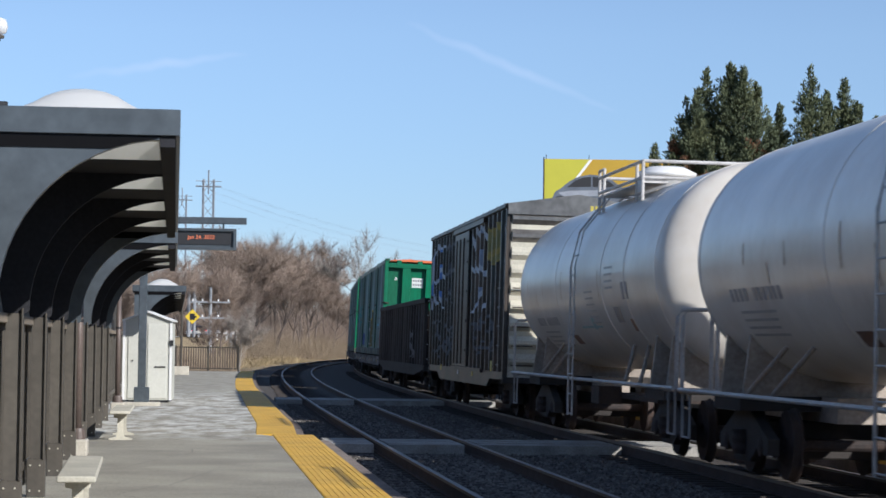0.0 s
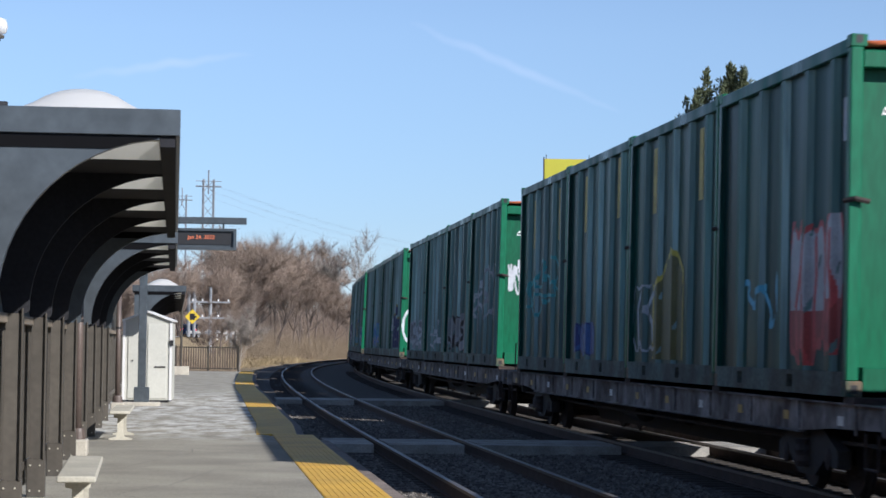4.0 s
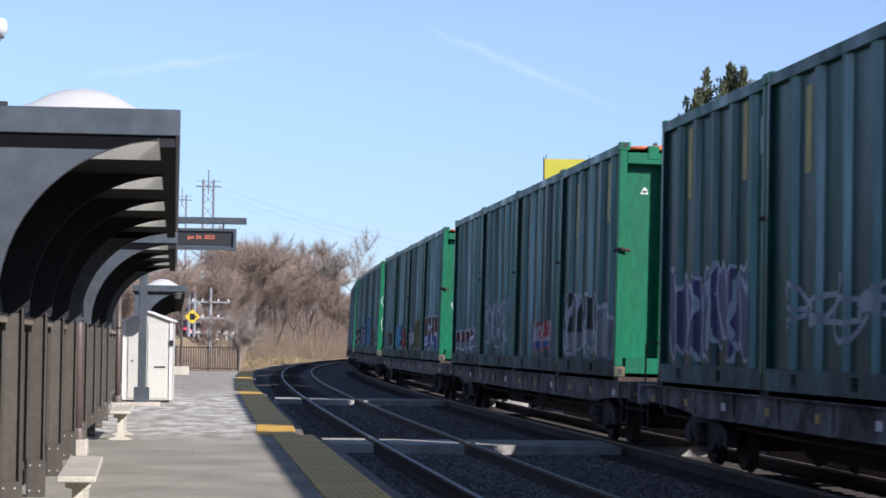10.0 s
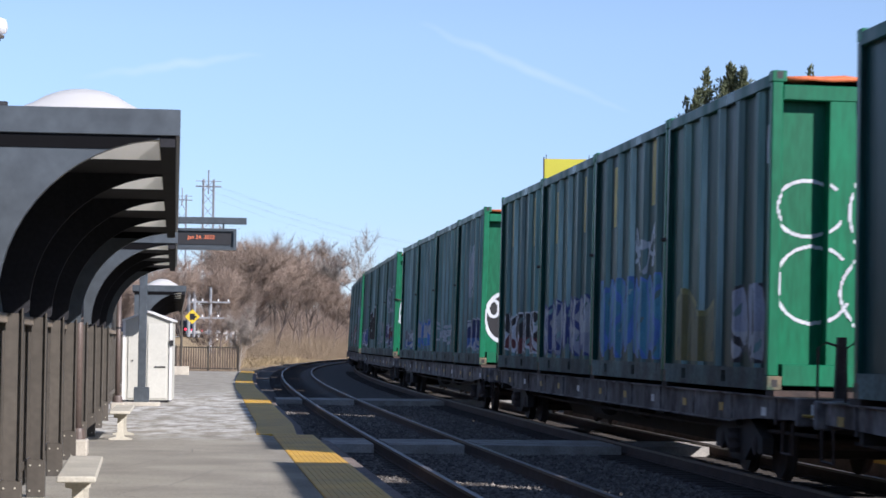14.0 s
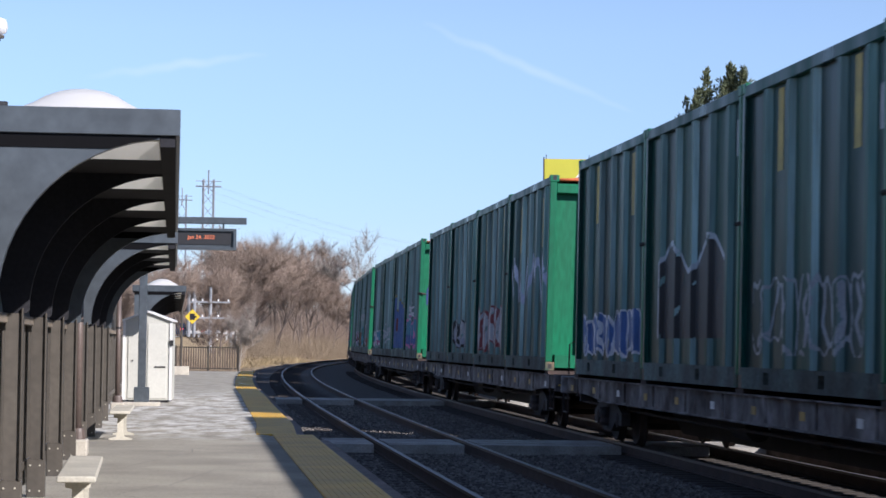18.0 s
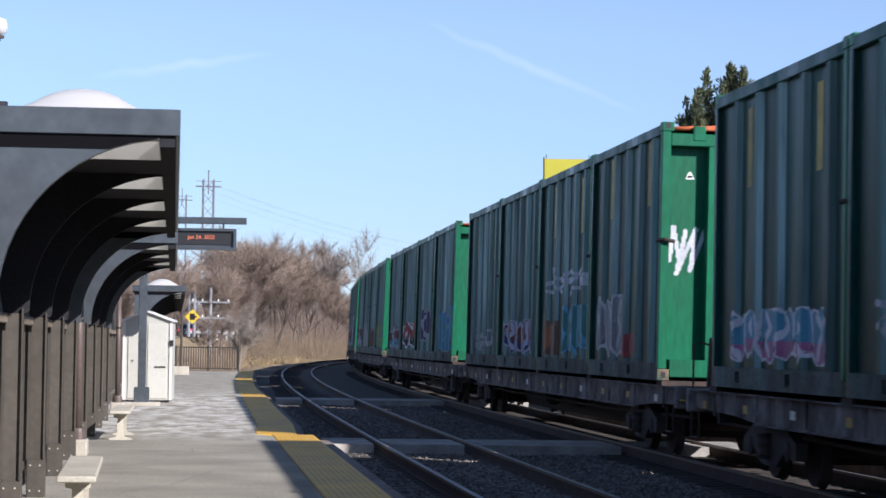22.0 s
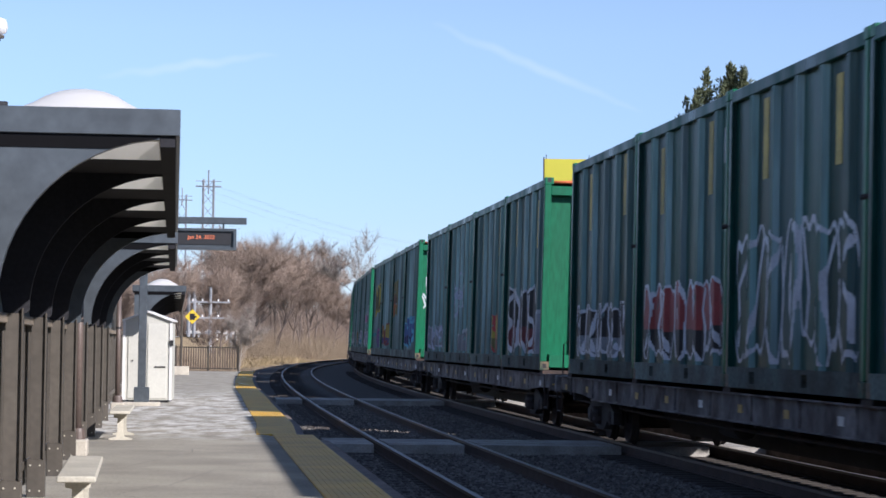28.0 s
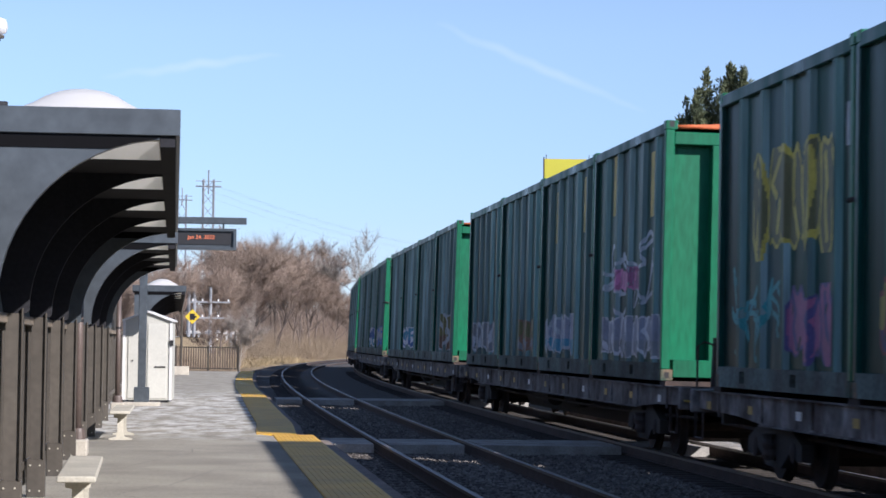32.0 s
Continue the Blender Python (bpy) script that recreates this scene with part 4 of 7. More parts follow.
def gondola():
    t = thing("gondola_wagon", Matrix.Identity(4), "grimy black-brown open gondola wagon with ribbed sides", "gondola wagon", "wagons of the train")
    l, w = 10.05, 1.49
    for sx in (-1, 1):
        part("side_sheet", B((sx * (w - 0.12), sx * (w - 0.09), -l, l, 0.86, 2.72)), M_GON, t)
        part("top_chord", B((sx * (w + 0.01), sx * (w - 0.14), -l - 0.05, l + 0.05, 2.72, 2.87), bevel=0.015), M_GON, t)
        part("bottom_chord", prism([(-l, 0.82), (-l, 0.95), (l, 0.95), (l, 0.82), (l - 3.2, 0.62), (-l + 3.2, 0.62)], "x", sx * (w - 0.01), sx * (w - 0.13)), M_GON, t)
        n = 21
        for k in range(n):
            y = -l + 0.12 + (2 * l - 0.24) * k / (n - 1)
            part("side_stake", prism([(sx * (w - 0.09), y - 0.15), (sx * (w + 0.0), y - 0.09), (sx * (w + 0.0), y + 0.09), (sx * (w - 0.09), y + 0.15)], "z", 0.95, 2.72), M_GONRIB, t)
    for sy in (-1, 1):
        part("end_sheet", B((-w + 0.14, w - 0.14, sy * l, sy * (l - 0.05), 0.95, 2.85)), M_GON, t)
        for z in (1.3, 1.75, 2.2, 2.6):
            part("end_stiffener", B((-w + 0.14, w - 0.14, sy * (l + 0.08), sy * (l + 0.001), z, z + 0.14), bevel=0.02), M_GON, t)
        part("end_sill", B((-w + 0.02, w - 0.02, sy * (l + 0.12), sy * (l - 0.1), 0.78, 0.945)), M_DARKSTEEL, t)
        coupler(t, sy * (l + 0.1), sy)
        for k in range(5):
            z = 0.95 + 0.38 * k
            part("ladder_rung", tube([(-w - 0.06, sy * (l - 0.1), z), (-w - 0.06, sy * (l - 0.55), z)], 0.013), M_GON, t)
        part("stirrup_step", tube([(-w + 0.02, sy * (l - 0.1), 0.8), (-w + 0.02, sy * (l - 0.1), 0.42), (-w + 0.02, sy * (l - 0.5), 0.42), (-w + 0.02, sy * (l - 0.5), 0.8)], 0.018), M_GON, t)
        truck(t, sy * 7.6)
    part("floor", B((-w + 0.14, w - 0.14, -l + 0.05, l - 0.05, 0.95, 1.02)), M_RUST, t)
    part("centre_sill", B((-0.3, 0.3, -l, l, 0.6, 0.94)), M_DARKSTEEL, t)
    return t


M_CAP = mat("smoke_stained_metal", (0.3, 0.29, 0.27), 0.3, 0.6, 0.3, 0.6, 8, 0.03, second=(0.16, 0.15, 0.14))


def boxcar():
    t = thing("box_wagon", Matrix.Identity(4), "graffiti-covered dark box wagon with a bare metal corrugated end", "box wagon", "wagons of the train")
    l, w, z0, z1 = 8.3, 1.49, 1.0, 4.42
    for sx in (-1, 1):
        part("side_sheet", B((sx * (w - 0.1), sx * (w - 0.07), -l, l, z0, z1)), M_BOX, t)
        part("side_skirt", prism([(-l, z0), (l, z0), (l - 0.1, 0.84), (l - 2.4, 0.84), (l - 3.0, 0.66), (-l + 3.0, 0.66), (-l + 2.4, 0.84), (-l + 0.1, 0.84)], "x", sx * (w - 0.02), sx * (w - 0.1)), M_BOX, t)
        n = 22
        for k in range(n):
            y = -l + 0.1 + (2 * l - 0.2) * k / (n - 1)
            if abs(y - 0.3) > 1.55:
                part("side_post", prism([(sx * (w - 0.07), y - 0.13), (sx * (w + 0.0), y - 0.07), (sx * (w + 0.0), y + 0.07), (sx * (w - 0.07), y + 0.13)], "z", z0, z1), M_BOX, t)
        d = part("sliding_door", B((sx * (w + 0.01), sx * (w - 0.05), -1.2, 1.8, z0 + 0.04, z1 - 0.14), bevel=0.01), M_BOX, t)
        for z in (1.4, 2.1, 2.8, 3.5, 4.0):
            part("door_panel_ridge", B((sx * (w + 0.03), sx * (w + 0.011), -1.1, 1.7, z, z + 0.06)), M_BOX, d)
        for y in (-0.5, 0.3, 1.1):
            part("door_bar", tube([(sx * (w + 0.05), y, z0 + 0.1), (sx * (w + 0.05), y, z1 - 0.3)], 0.022), M_BOX, d)
        part("door_track", B((sx * (w + 0.05), sx * (w - 0.02), -4.6, 1.9, z0 - 0.05, z0 + 0.03)), M_BOX, t)
        part("door_track", B((sx * (w + 0.06), sx * (w - 0.02), -4.6, 1.9, z1 - 0.13, z1 - 0.02)), M_BOX, t)
        part("eave", B((sx * (w + 0.04), sx * (w - 0.12), -l - 0.02, l + 0.02, z1 - 0.001, z1 + 0.09), bevel=0.012), M_BOX, t)
    # roof with shallow pitch and cross ribs
    part("roof", prism([(-w, z1 + 0.08), (0, z1 + 0.3), (w, z1 + 0.08), (w, z1 + 0.03), (-w, z1 + 0.03)], "y", -l, l), M_CAP, t)
    for k in range(13):
        y = -l + 0.6 + (2 * l - 1.2) * k / 12
        part("roof_rib", prism([(-w, z1 + 0.081), (0, z1 + 0.301), (w, z1 + 0.081), (w, z1 + 0.12), (0, z1 + 0.34), (-w, z1 + 0.12)], "y", y - 0.04, y + 0.04), M_CAP, t)
    for sy in (-1, 1):
        part("end_sheet", prism([(-w + 0.04, z0 - 0.1), (w - 0.04, z0 - 0.1), (w - 0.04, z1 + 0.05), (0, z1 + 0.29), (-w + 0.04, z1 + 0.05)], "y", sy * (l - 0.02), sy * l), M_GALV if sy < 0 else M_BOX, t)
        for k in range(9):
            z = z0 + 0.12 + 0.37 * k
            out = [(sy * (l + 0.001), z), (sy * (l + 0.09), z + 0.1), (sy * (l + 0.09), z + 0.17), (sy * (l + 0.001), z + 0.27)]
            part("end_corrugation", prism(out, "x", -w + 0.12, w - 0.12), M_BOX if sy > 0 else M_CAP if k >= 7 else M_GALV, t)
        part("end_cap", prism([(-w + 0.02, z1 - 0.13), (w - 0.02, z1 - 0.13), (w - 0.02, z1 + 0.09), (0, z1 + 0.32), (-w + 0.02, z1 + 0.09)], "y", sy * (l + 0.1), sy * (l + 0.002)), M_CAP if sy < 0 else M_BOX, t, "smoke-stained metal end cap")
        for sx in (-1, 1):
            part("corner_post", B((sx * w, sx * (w - 0.1), sy * (l + 0.02), sy * (l - 0.08), z0 - 0.1, z1)), M_BOX, t)
        part("end_sill", B((-w, w, sy * (l + 0.2), sy * (l - 0.1), 0.78, z0 - 0.101)), M_DARKSTEEL, t)
        coupler(t, sy * (l + 0.15), sy)
        for k in range(5):
            z = 1.15 + 0.4 * k
            part("ladder_rung", tube([(-w - 0.07, sy * (l - 0.08), z), (-w - 0.07, sy * (l - 0.52), z)], 0.014), M_BOX, t)
            part("end_grab", tube([(-w + 0.15, sy * (l + 0.15), z), (-w + 0.6, sy * (l + 0.15), z)], 0.014), M_RUST, t)
        part("stirrup_step", tube([(-w + 0.02, sy * (l - 0.08), 0.85), (-w + 0.02, sy * (l - 0.08), 0.42), (-w + 0.02, sy * (l - 0.5), 0.42), (-w + 0.02, sy * (l - 0.5), 0.85)], 0.018), M_BOX, t)
        truck(t, sy * 6.3)
    part("brake_wheel", lathe([(0.27, -l - 0.2), (0.3, -l - 0.19), (0.27, -l - 0.18)], "y", 18, center=(-0.35, 0, 1.55)), M_RUST, t)
    part("floor", B((-w + 0.1, w - 0.1, -l + 0.02, l - 0.02, 0.9, 1.0)), M_DARKSTEEL, t)
    part("centre_sill", B((-0.3, 0.3, -l, l, 0.6, 0.899)), M_DARKSTEEL, t)
    return t


def tankcar(l=6.55):
    t = thing("tank_wagon", Matrix.Identity(4), "dusty white tank wagon with a railed top platform", "tank wagon", "wagons of the train")
    r, zc = 1.5, 2.7
    prof = []
    for k in range(13):
        a = math.pi / 2 * k / 12
        prof.append((max(0.002, r * math.sin(a) ** 0.72), -l - 0.54 * math.cos(a) ** 0.7))
    prof += [(r, -l + 2.35), (r, -l + 2.36), (r + 0.008, -l + 2.37), (r + 0.008, -l + 2.45), (r, -l + 2.46), (r, 0.0), (r, l - 2.45)]
    prof += [(p, -q) for p, q in prof[:13][::-1]]
    part("shell", lathe(prof, "y", 56, center=(0, 0, zc)), M_TANK, t, "dusty white painted shell", smooth=True)
    for y in (-l, -2.35, 2.35, l):
        part("weld_band", lathe([(r + 0.001, y - 0.035), (r + 0.005, y - 0.03), (r + 0.005, y + 0.03), (r + 0.001, y + 0.035)], "y", 56, center=(0, 0, zc)), M_TANK, t, smooth=True)
    # stub sills, end platforms, bolsters
    for sy in (-1, 1):
        part("stub_sill", B((-0.3, 0.3, sy * (l + 1.3), sy * (l - 2.2), 0.72, 1.02)), M_TANKBELLY, t)
        part("end_platform", B((-1.45, 1.45, sy * (l + 1.36), sy * (l + 0.55), 0.98, 1.03), bevel=0.008), M_TANKBELLY, t)
        for yy in (l - 1.4, l - 0.2):
            out = [(-1.25, 1.02), (1.25, 1.02), (1.15, 1.9)] + [(1.49 * math.sin(a), zc - 1.49 * math.cos(a)) for a in (0.9, 0.6, 0.3, 0.0, -0.3, -0.6, -0.9)] + [(-1.15, 1.9)]
            part("saddle", prism(out, "y", sy * yy - 0.03, sy * yy + 0.03), M_TANKBELLY, t)
        part("body_bolster", B((-1.3, 1.3, sy * (l - 1.5), sy * (l - 0.1), 0.84, 1.02)), M_DARKSTEEL, t)
        coupler(t, sy * (l + 1.3), sy)
        hr = [(-1.42, sy * (l + 1.3), 1.03), (-1.42, sy * (l + 1.3), 1.98), (-1.36, sy * (l + 1.3), 2.08), (-0.5, sy * (l + 1.3), 2.1), (-0.42, sy * (l + 1.3), 2.02), (-0.42, sy * (l + 1.3), 1.03)]
        part("end_handrail", tube(hr, 0.028, 8), M_LADDER, t)
        for x in (-0.95,):
            part("end_stanchion", tube([(x, sy * (l + 1.3), 1.03), (x, sy * (l + 1.3), 2.09)], 0.028, 8), M_LADDER, t)
        part("stirrup_step", tube([(-1.42, sy * (l + 1.25), 1.0), (-1.42, sy * (l + 1.25), 0.42), (-1.42, sy * (l + 0.8), 0.42), (-1.42, sy * (l + 0.8), 1.0)], 0.02), M_LADDER, t)
        for y in (1.9, 3.1):
            part("sill_brace", tube([(-1.3, sy * (l - y), 1.06), (-1.02, sy * (l - y - 0.75), 1.62)], 0.03), M_TANKBELLY, t)
        truck(t, sy * (l - 0.8))
    for sx in (-1, 1):
        part("running_rail", tube([(sx * 1.46, -l - 1.3, 1.03), (sx * 1.46, l + 1.3, 1.03)], 0.03, 8), M_LADDER, t)
        lad = part("ladder", tube([(sx * 1.56, -0.22, 0.42), (sx * 1.56, -0.22, 2.9), (sx * 1.42, -0.22, 3.5), (sx * 1.0, -0.22, 4.05)], 0.016), M_LADDER, t)
        part("ladder_stile", tube([(sx * 1.56, 0.22, 0.42), (sx * 1.56, 0.22, 2.9), (sx * 1.42, 0.22, 3.5), (sx * 1.0, 0.22, 4.05)], 0.02), M_LADDER, lad)
        for k in range(9):
            z = 0.45 + 0.33 * k
            x = 1.56 if z < 2.9 else 1.56 - (z - 2.9) * 0.3
            part("ladder_rung", tube([(sx * x, -0.22, z), (sx * x, 0.22, z)], 0.013), M_LADDER, lad)
    # railed platform round the manway
    zt = zc + r
    y0, y1 = -2.9, 1.1
    for box in ((-0.95, -0.55, y0, y1, zt - 0.06, zt - 0.03), (0.55, 0.95, y0, y1, zt - 0.06, zt - 0.03)):
        p = part("top_platform", B(box), M_LADDER, t)
        x = -0.95 if box[0] < 0 else 0.95
        for y, zz in ((y0, 0.28), (y0 + 0.5, 0.28), (y1 - 0.45, 0.4), (y1, 0.4)):
            part("guard_post", tube([(x, y, zt - 0.34), (x, y, zt + zz)], 0.028, 8), M_LADDER, p)
        for z in (0.02, 0.28):
            part("guard_rail", tube([(x, y0, zt + z), (x, y1, zt + z)], 0.028, 8), M_LADDER, p)
        part("guard_rail", tube([(x, y1 - 0.45, zt + 0.4), (x, y1, zt + 0.4)], 0.028, 8), M_LADDER, p)
        part("toe_plate", B((x - 0.01, x + 0.01, y0, y0 + 0.45, zt - 0.2, zt + 0.05)), M_LADDER, p)
    for y in (y0, y1):
        for z in (0.02, 0.28):
            part("cross_rail", tube([(-0.95, y, zt + z), (0.95, y, zt + z)], 0.028, 8), M_LADDER, t)
    part("manway", lathe([(0.42, -0.15), (0.42, 0.25), (0.5, 0.26), (0.5, 0.32), (0.3, 0.42), (0.01, 0.44)], "z", 24, center=(0, 0, zt)), M_WHITEPAINT, t, smooth=True)
    part("valve_housing", B((-0.25, 0.25, 0.55, 0.95, zt - 0.05, zt + 0.3), bevel=0.03), M_LADDER, t)
    part("bottom_outlet", lathe([(0.2, 0.85), (0.2, 1.25)], "z", 14), M_TANKBELLY, t)
    part("brake_rigging", B((-0.5, 0.5, -2.2, 2.2, 0.7, 0.78), (-0.9, -0.5, 1.0, 1.8, 0.6, 0.9)), M_RUST, t)
    return t


gon = gondola()
TRAIN.append((gon, -12.4, 7.6, (0, 0, 0)))
boxw = boxcar()
TRAIN.append((boxw, -32.7, 6.3, (0, 0, 0)))
tank_a = tankcar(6.8)
TRAIN.append((tank_a, -50.5, 6.0, (0, 0, 0)))
tank_b = tankcar(8.2)
TRAIN.append((tank_b, -68.5, 7.4, (0, 0, 0)))


# ---------------------------------------------------------------- end of the platform
def end_fence():
    a, b = Vector((-13.25, 117.6)), Vector((-10.0, 116.2))
    d = b - a
    t = thing("end_railing", pose(a.x, a.y, PZ, 0, 0, math.degrees(math.atan2(d.y, d.x))), "brown steel picket railing across the platform's end", "railing")
    n = d.length
    for x in (0.0, n * 0.52, n):
        part("post", B((x - 0.035, x + 0.035, -0.035, 0.035, 0.0, 1.24)), M_BRONZE, t)
    for z in (0.1, 1.14):
        part("rail", B((0.036, n * 0.52 - 0.036, -0.02, 0.02, z, z + 0.05)), M_BRONZE, t)
        part("rail", B((n * 0.52 + 0.036, n - 0.036, -0.02, 0.02, z, z + 0.05)), M_BRONZE, t)
    me = mesh_of("picket", B((-0.03, 0.03, -0.012, 0.012, 0.15, 1.14)), M_RAILING)
    for i in range(26):
        x = (i + 0.5) * n / 26
        if abs(x - n * 0.52) > 0.06:
            share("picket", me, t, pose(x, 0, 0))


M_RAILING = mat("faded_brown_paint", (0.2, 0.155, 0.12), 0.6, 0, 0.25, 3, 30, 0)
end_fence()


def diamond_sign():
    t = thing("diamond_warning_sign", pose(-11.42, 103.5, PZ, 0, 0, 6), "yellow diamond warning sign on a thin brown pole", "sign")
    part("pole", lathe([(0.05, 0.3), (0.05, 3.3)], "z", 10), M_BRONZE, t)
    part("footing", B((-0.35, 0.35, -0.35, 0.35, -0.05, 0.36), bevel=0.03), M_CONCRETE, t)
    p = part("panel", prism([(0.0, 2.44), (0.33, 2.12), (0.0, 1.8), (-0.33, 2.12)], "y", -0.07, -0.055), M_SIGNYELLOW, t)
    p.matrix_basis = pose(0.46, 0, 0.42)
    part("symbol", B((-0.12, 0.1, -0.078, -0.071, 1.98, 2.26), (-0.06, 0.18, -0.078, -0.071, 2.08, 2.16)), M_BLACK, p)


M_SIGNYELLOW = mat("yellow_sign_sheet", (0.7, 0.5, 0.02), 0.5, 0, 0.1, 3, 30, 0)
diamond_sign()

globe = thing("globe_lamp", pose(-7.6, 40.0, 0), "white globe lamp on a tall dark pole", "street lamp")
part("pole", tube([(-0.5, 0, -0.5), (-0.5, 0, 6.3), (-0.4, 0, 6.6), (-0.1, 0, 6.68), (0, 0, 6.7)], 0.05, 8), M_BRONZE, globe)
part("globe", lathe([(0.01, 6.75), (0.1, 6.79), (0.135, 6.9), (0.1, 7.02), (0.01, 7.06)], "z", 20), M_DOME, globe, smooth=True)
part("neck", lathe([(0.07, 6.7), (0.08, 6.749)], "z", 12), M_BRONZE, globe)

roof_fitting = thing("roof_fitting", pose(-3.04, 16.1, 3.085, 0, 0, 10), "small dark metal fitting on the canopy roof", "roof fitting")
part("stem", B((-0.008, 0.008, -0.008, 0.008, 0.0, 0.1)), M_BLACK, roof_fitting)
part("head", B((-0.03, 0.045, -0.02, 0.02, 0.1, 0.135), bevel=0.008), M_BLACK, roof_fitting)


# ---------------------------------------------------------------- bare winter trees
M_TWIG = mat("reddish_brown_twigs", (0.285, 0.222, 0.172), 0.95, 0, 0.35, 0.3, 5, 0, second=(0.2, 0.153, 0.122), per_object=0.25)
M_SCRUB = mat("straw_brown_scrub", (0.27, 0.215, 0.15), 0.95, 0, 0.35, 0.25, 5, 0, second=(0.22, 0.17, 0.115), per_object=0)
M_STRAW = mat("dry_straw_stems", (0.36, 0.28, 0.155), 0.95, 0, 0.3, 0.5, 6, 0, per_object=0)
def branches(rng, height, spread, levels, twigs, verts, faces, tverts, tfaces, start=(0, 0, 0), lean=(0, 0)):
    """Grow a tapered tree: tubes for limbs go to verts/faces, twigs to tverts/tfaces."""
    def limb(p, d, length, r, level):
        n = 3 if level < 2 else 2
        pts, rad = [p], [r]
        q, dd = p.copy(), d.copy()
        for i in range(n):
            dd = dd + rng.normal(0, 0.13, 3) + np.array((0, 0, 0.05 * level))
            dd /= np.linalg.norm(dd)
            q = q + dd * length / n
            pts.append(q.copy())
            rad.append(r * (1 - 0.6 * (i + 1) / n))
        sides = 5 if level == 0 else 3
        base = len(verts)
        for pt, rr in zip(pts, rad):
            u = np.cross(dd, (0.3, 0.9, 0.2))
            u /= np.linalg.norm(u)
            v = np.cross(dd, u)
            for k in range(sides):
                a = 2 * math.pi * k / sides
                verts.append(tuple(pt + (u * math.cos(a) + v * math.sin(a)) * rr))
        for i in range(n):
            for k in range(sides):
                a, b = base + i * sides + k, base + i * sides + (k + 1) % sides
                faces.append((a, b, b + sides, a + sides))
        if level >= levels:
            for _ in range(twigs):
                f = rng.random()
                p0 = pts[0] + (pts[-1] - pts[0]) * f
                td = dd * 0.7 + rng.normal(0, 0.8, 3) + np.array((0, 0, 0.35))
                td /= np.linalg.norm(td)
                side = np.cross(td, rng.normal(0, 1, 3))
                side = side / (np.linalg.norm(side) + 1e-6) * rng.uniform(0.005, 0.0095)
                tl = length * rng.uniform(0.3, 0.85)
                k = len(tverts)
                tverts.extend([tuple(p0 - side), tuple(p0 + side), tuple(p0 + td * tl)])
                tfaces.append((k, k + 1, k + 2))
            return
        kids = 6 if level == 0 else 4
        for _ in range(kids):
            f = rng.uniform(0.35, 1.0)
            i = min(n - 1, int(f * n))
            p0 = pts[i] + (pts[i + 1] - pts[i]) * (f * n - i)
            a = rng.uniform(0, 2 * math.pi)
            cd = dd * 0.75 + np.array((math.cos(a), math.sin(a), 0.25)) * spread
            cd /= np.linalg.norm(cd)
            limb(p0, cd, length * rng.uniform(0.5, 0.75), rad[i] * 0.55, level + 1)

    limb(np.array(start, float), np.array((lean[0], lean[1], 1.0)), height * 0.45, height * 0.0095, 0)


TREE_MESHES = []
for seed in range(6):
    rng = np.random.default_rng(40 + seed)
    v, f, tv, tf = [], [], [], []
    branches(rng, 10.0, 0.85 if seed % 2 else 0.65, 3, 95, v, f, tv, tf)
    limbs = bpy.data.meshes.new("trunk")
    limbs.from_pydata(v, [], f)
    limbs.materials.append(M_PALEBARK if seed == 5 else M_BARK)
    tw = bpy.data.meshes.new("crown")
    tw.from_pydata(tv, [], tf)
    tw.materials.append(M_PALEBARK if seed == 5 else M_TWIG)
    TREE_MESHES.append((limbs, tw))


def bare_tree(x, y, size, kind, turn, label):
    z = ground_z(x, y)
    t = thing("bare_tree", pose(x, y, z - 0.1, 0, 0, turn), label, "tree", "bare trees beyond the platform")
    t.scale = (size, size, size)
    share("trunk", TREE_MESHES[kind][0], t)
    share("crown", TREE_MESHES[kind][1], t)
    return t


rng = np.random.default_rng(7)
for i in range(170):
    s = rng.uniform(118, 255)
    o = -10.5 - rng.uniform(0, 1) ** 1.3 * (16 + 0.2 * (s - 118))
    x, y = line(s, o)
    px = x / y
    if px < -0.097:
        continue
    size = rng.uniform(1.0, 1.45) * (0.6 + 0.4 * min(1.0, (s - 110) / 70)) * (0.8 if px < -0.085 else 0.82 if px > -0.048 else 1.0)
    bare_tree(x, y, size, int(rng.integers(0, 5)), rng.uniform(0, 360), "leafless winter tree with fine reddish-brown twigs")
bare_tree(-5.9, 196, 1.35, 5, 20, "taller pale-barked leafless tree")
bare_tree(-10.75, 125, 0.5, 5, 80, "thin pale-barked leafless sapling at the platform's end")
bare_tree(-12.8, 133, 0.45, 3, 200, "thin leafless sapling at the platform's end")
for x, y, size in ((-19.5, 175, 0.85), (-21.5, 190, 0.9), (-24, 215, 0.8), (-26.5, 240, 0.75), (-31, 330, 1.0), (-36, 340, 1.1), (-27, 335, 1.0), (-41, 345, 1.0)):
    bare_tree(x, y, size, int(rng.integers(0, 5)), rng.uniform(0, 360), "leafless winter tree with fine reddish-brown twigs")


# woods past the platform's back; first 46 unseen, added to darken container reflections
for i in range(72):
    ang, dist = (rng.uniform(-0.62, -0.26), rng.uniform(85, 150)) if i < 46 else (rng.uniform(-0.2, -0.118), rng.uniform(118, 190))
    bare_tree(dist * math.sin(ang), dist * math.cos(ang), rng.uniform(1.2, 1.7) * (1.0 if i < 46 else 0.45), int(rng.integers(0, 5)), rng.uniform(0, 360), "leafless winter tree with fine reddish-brown twigs")


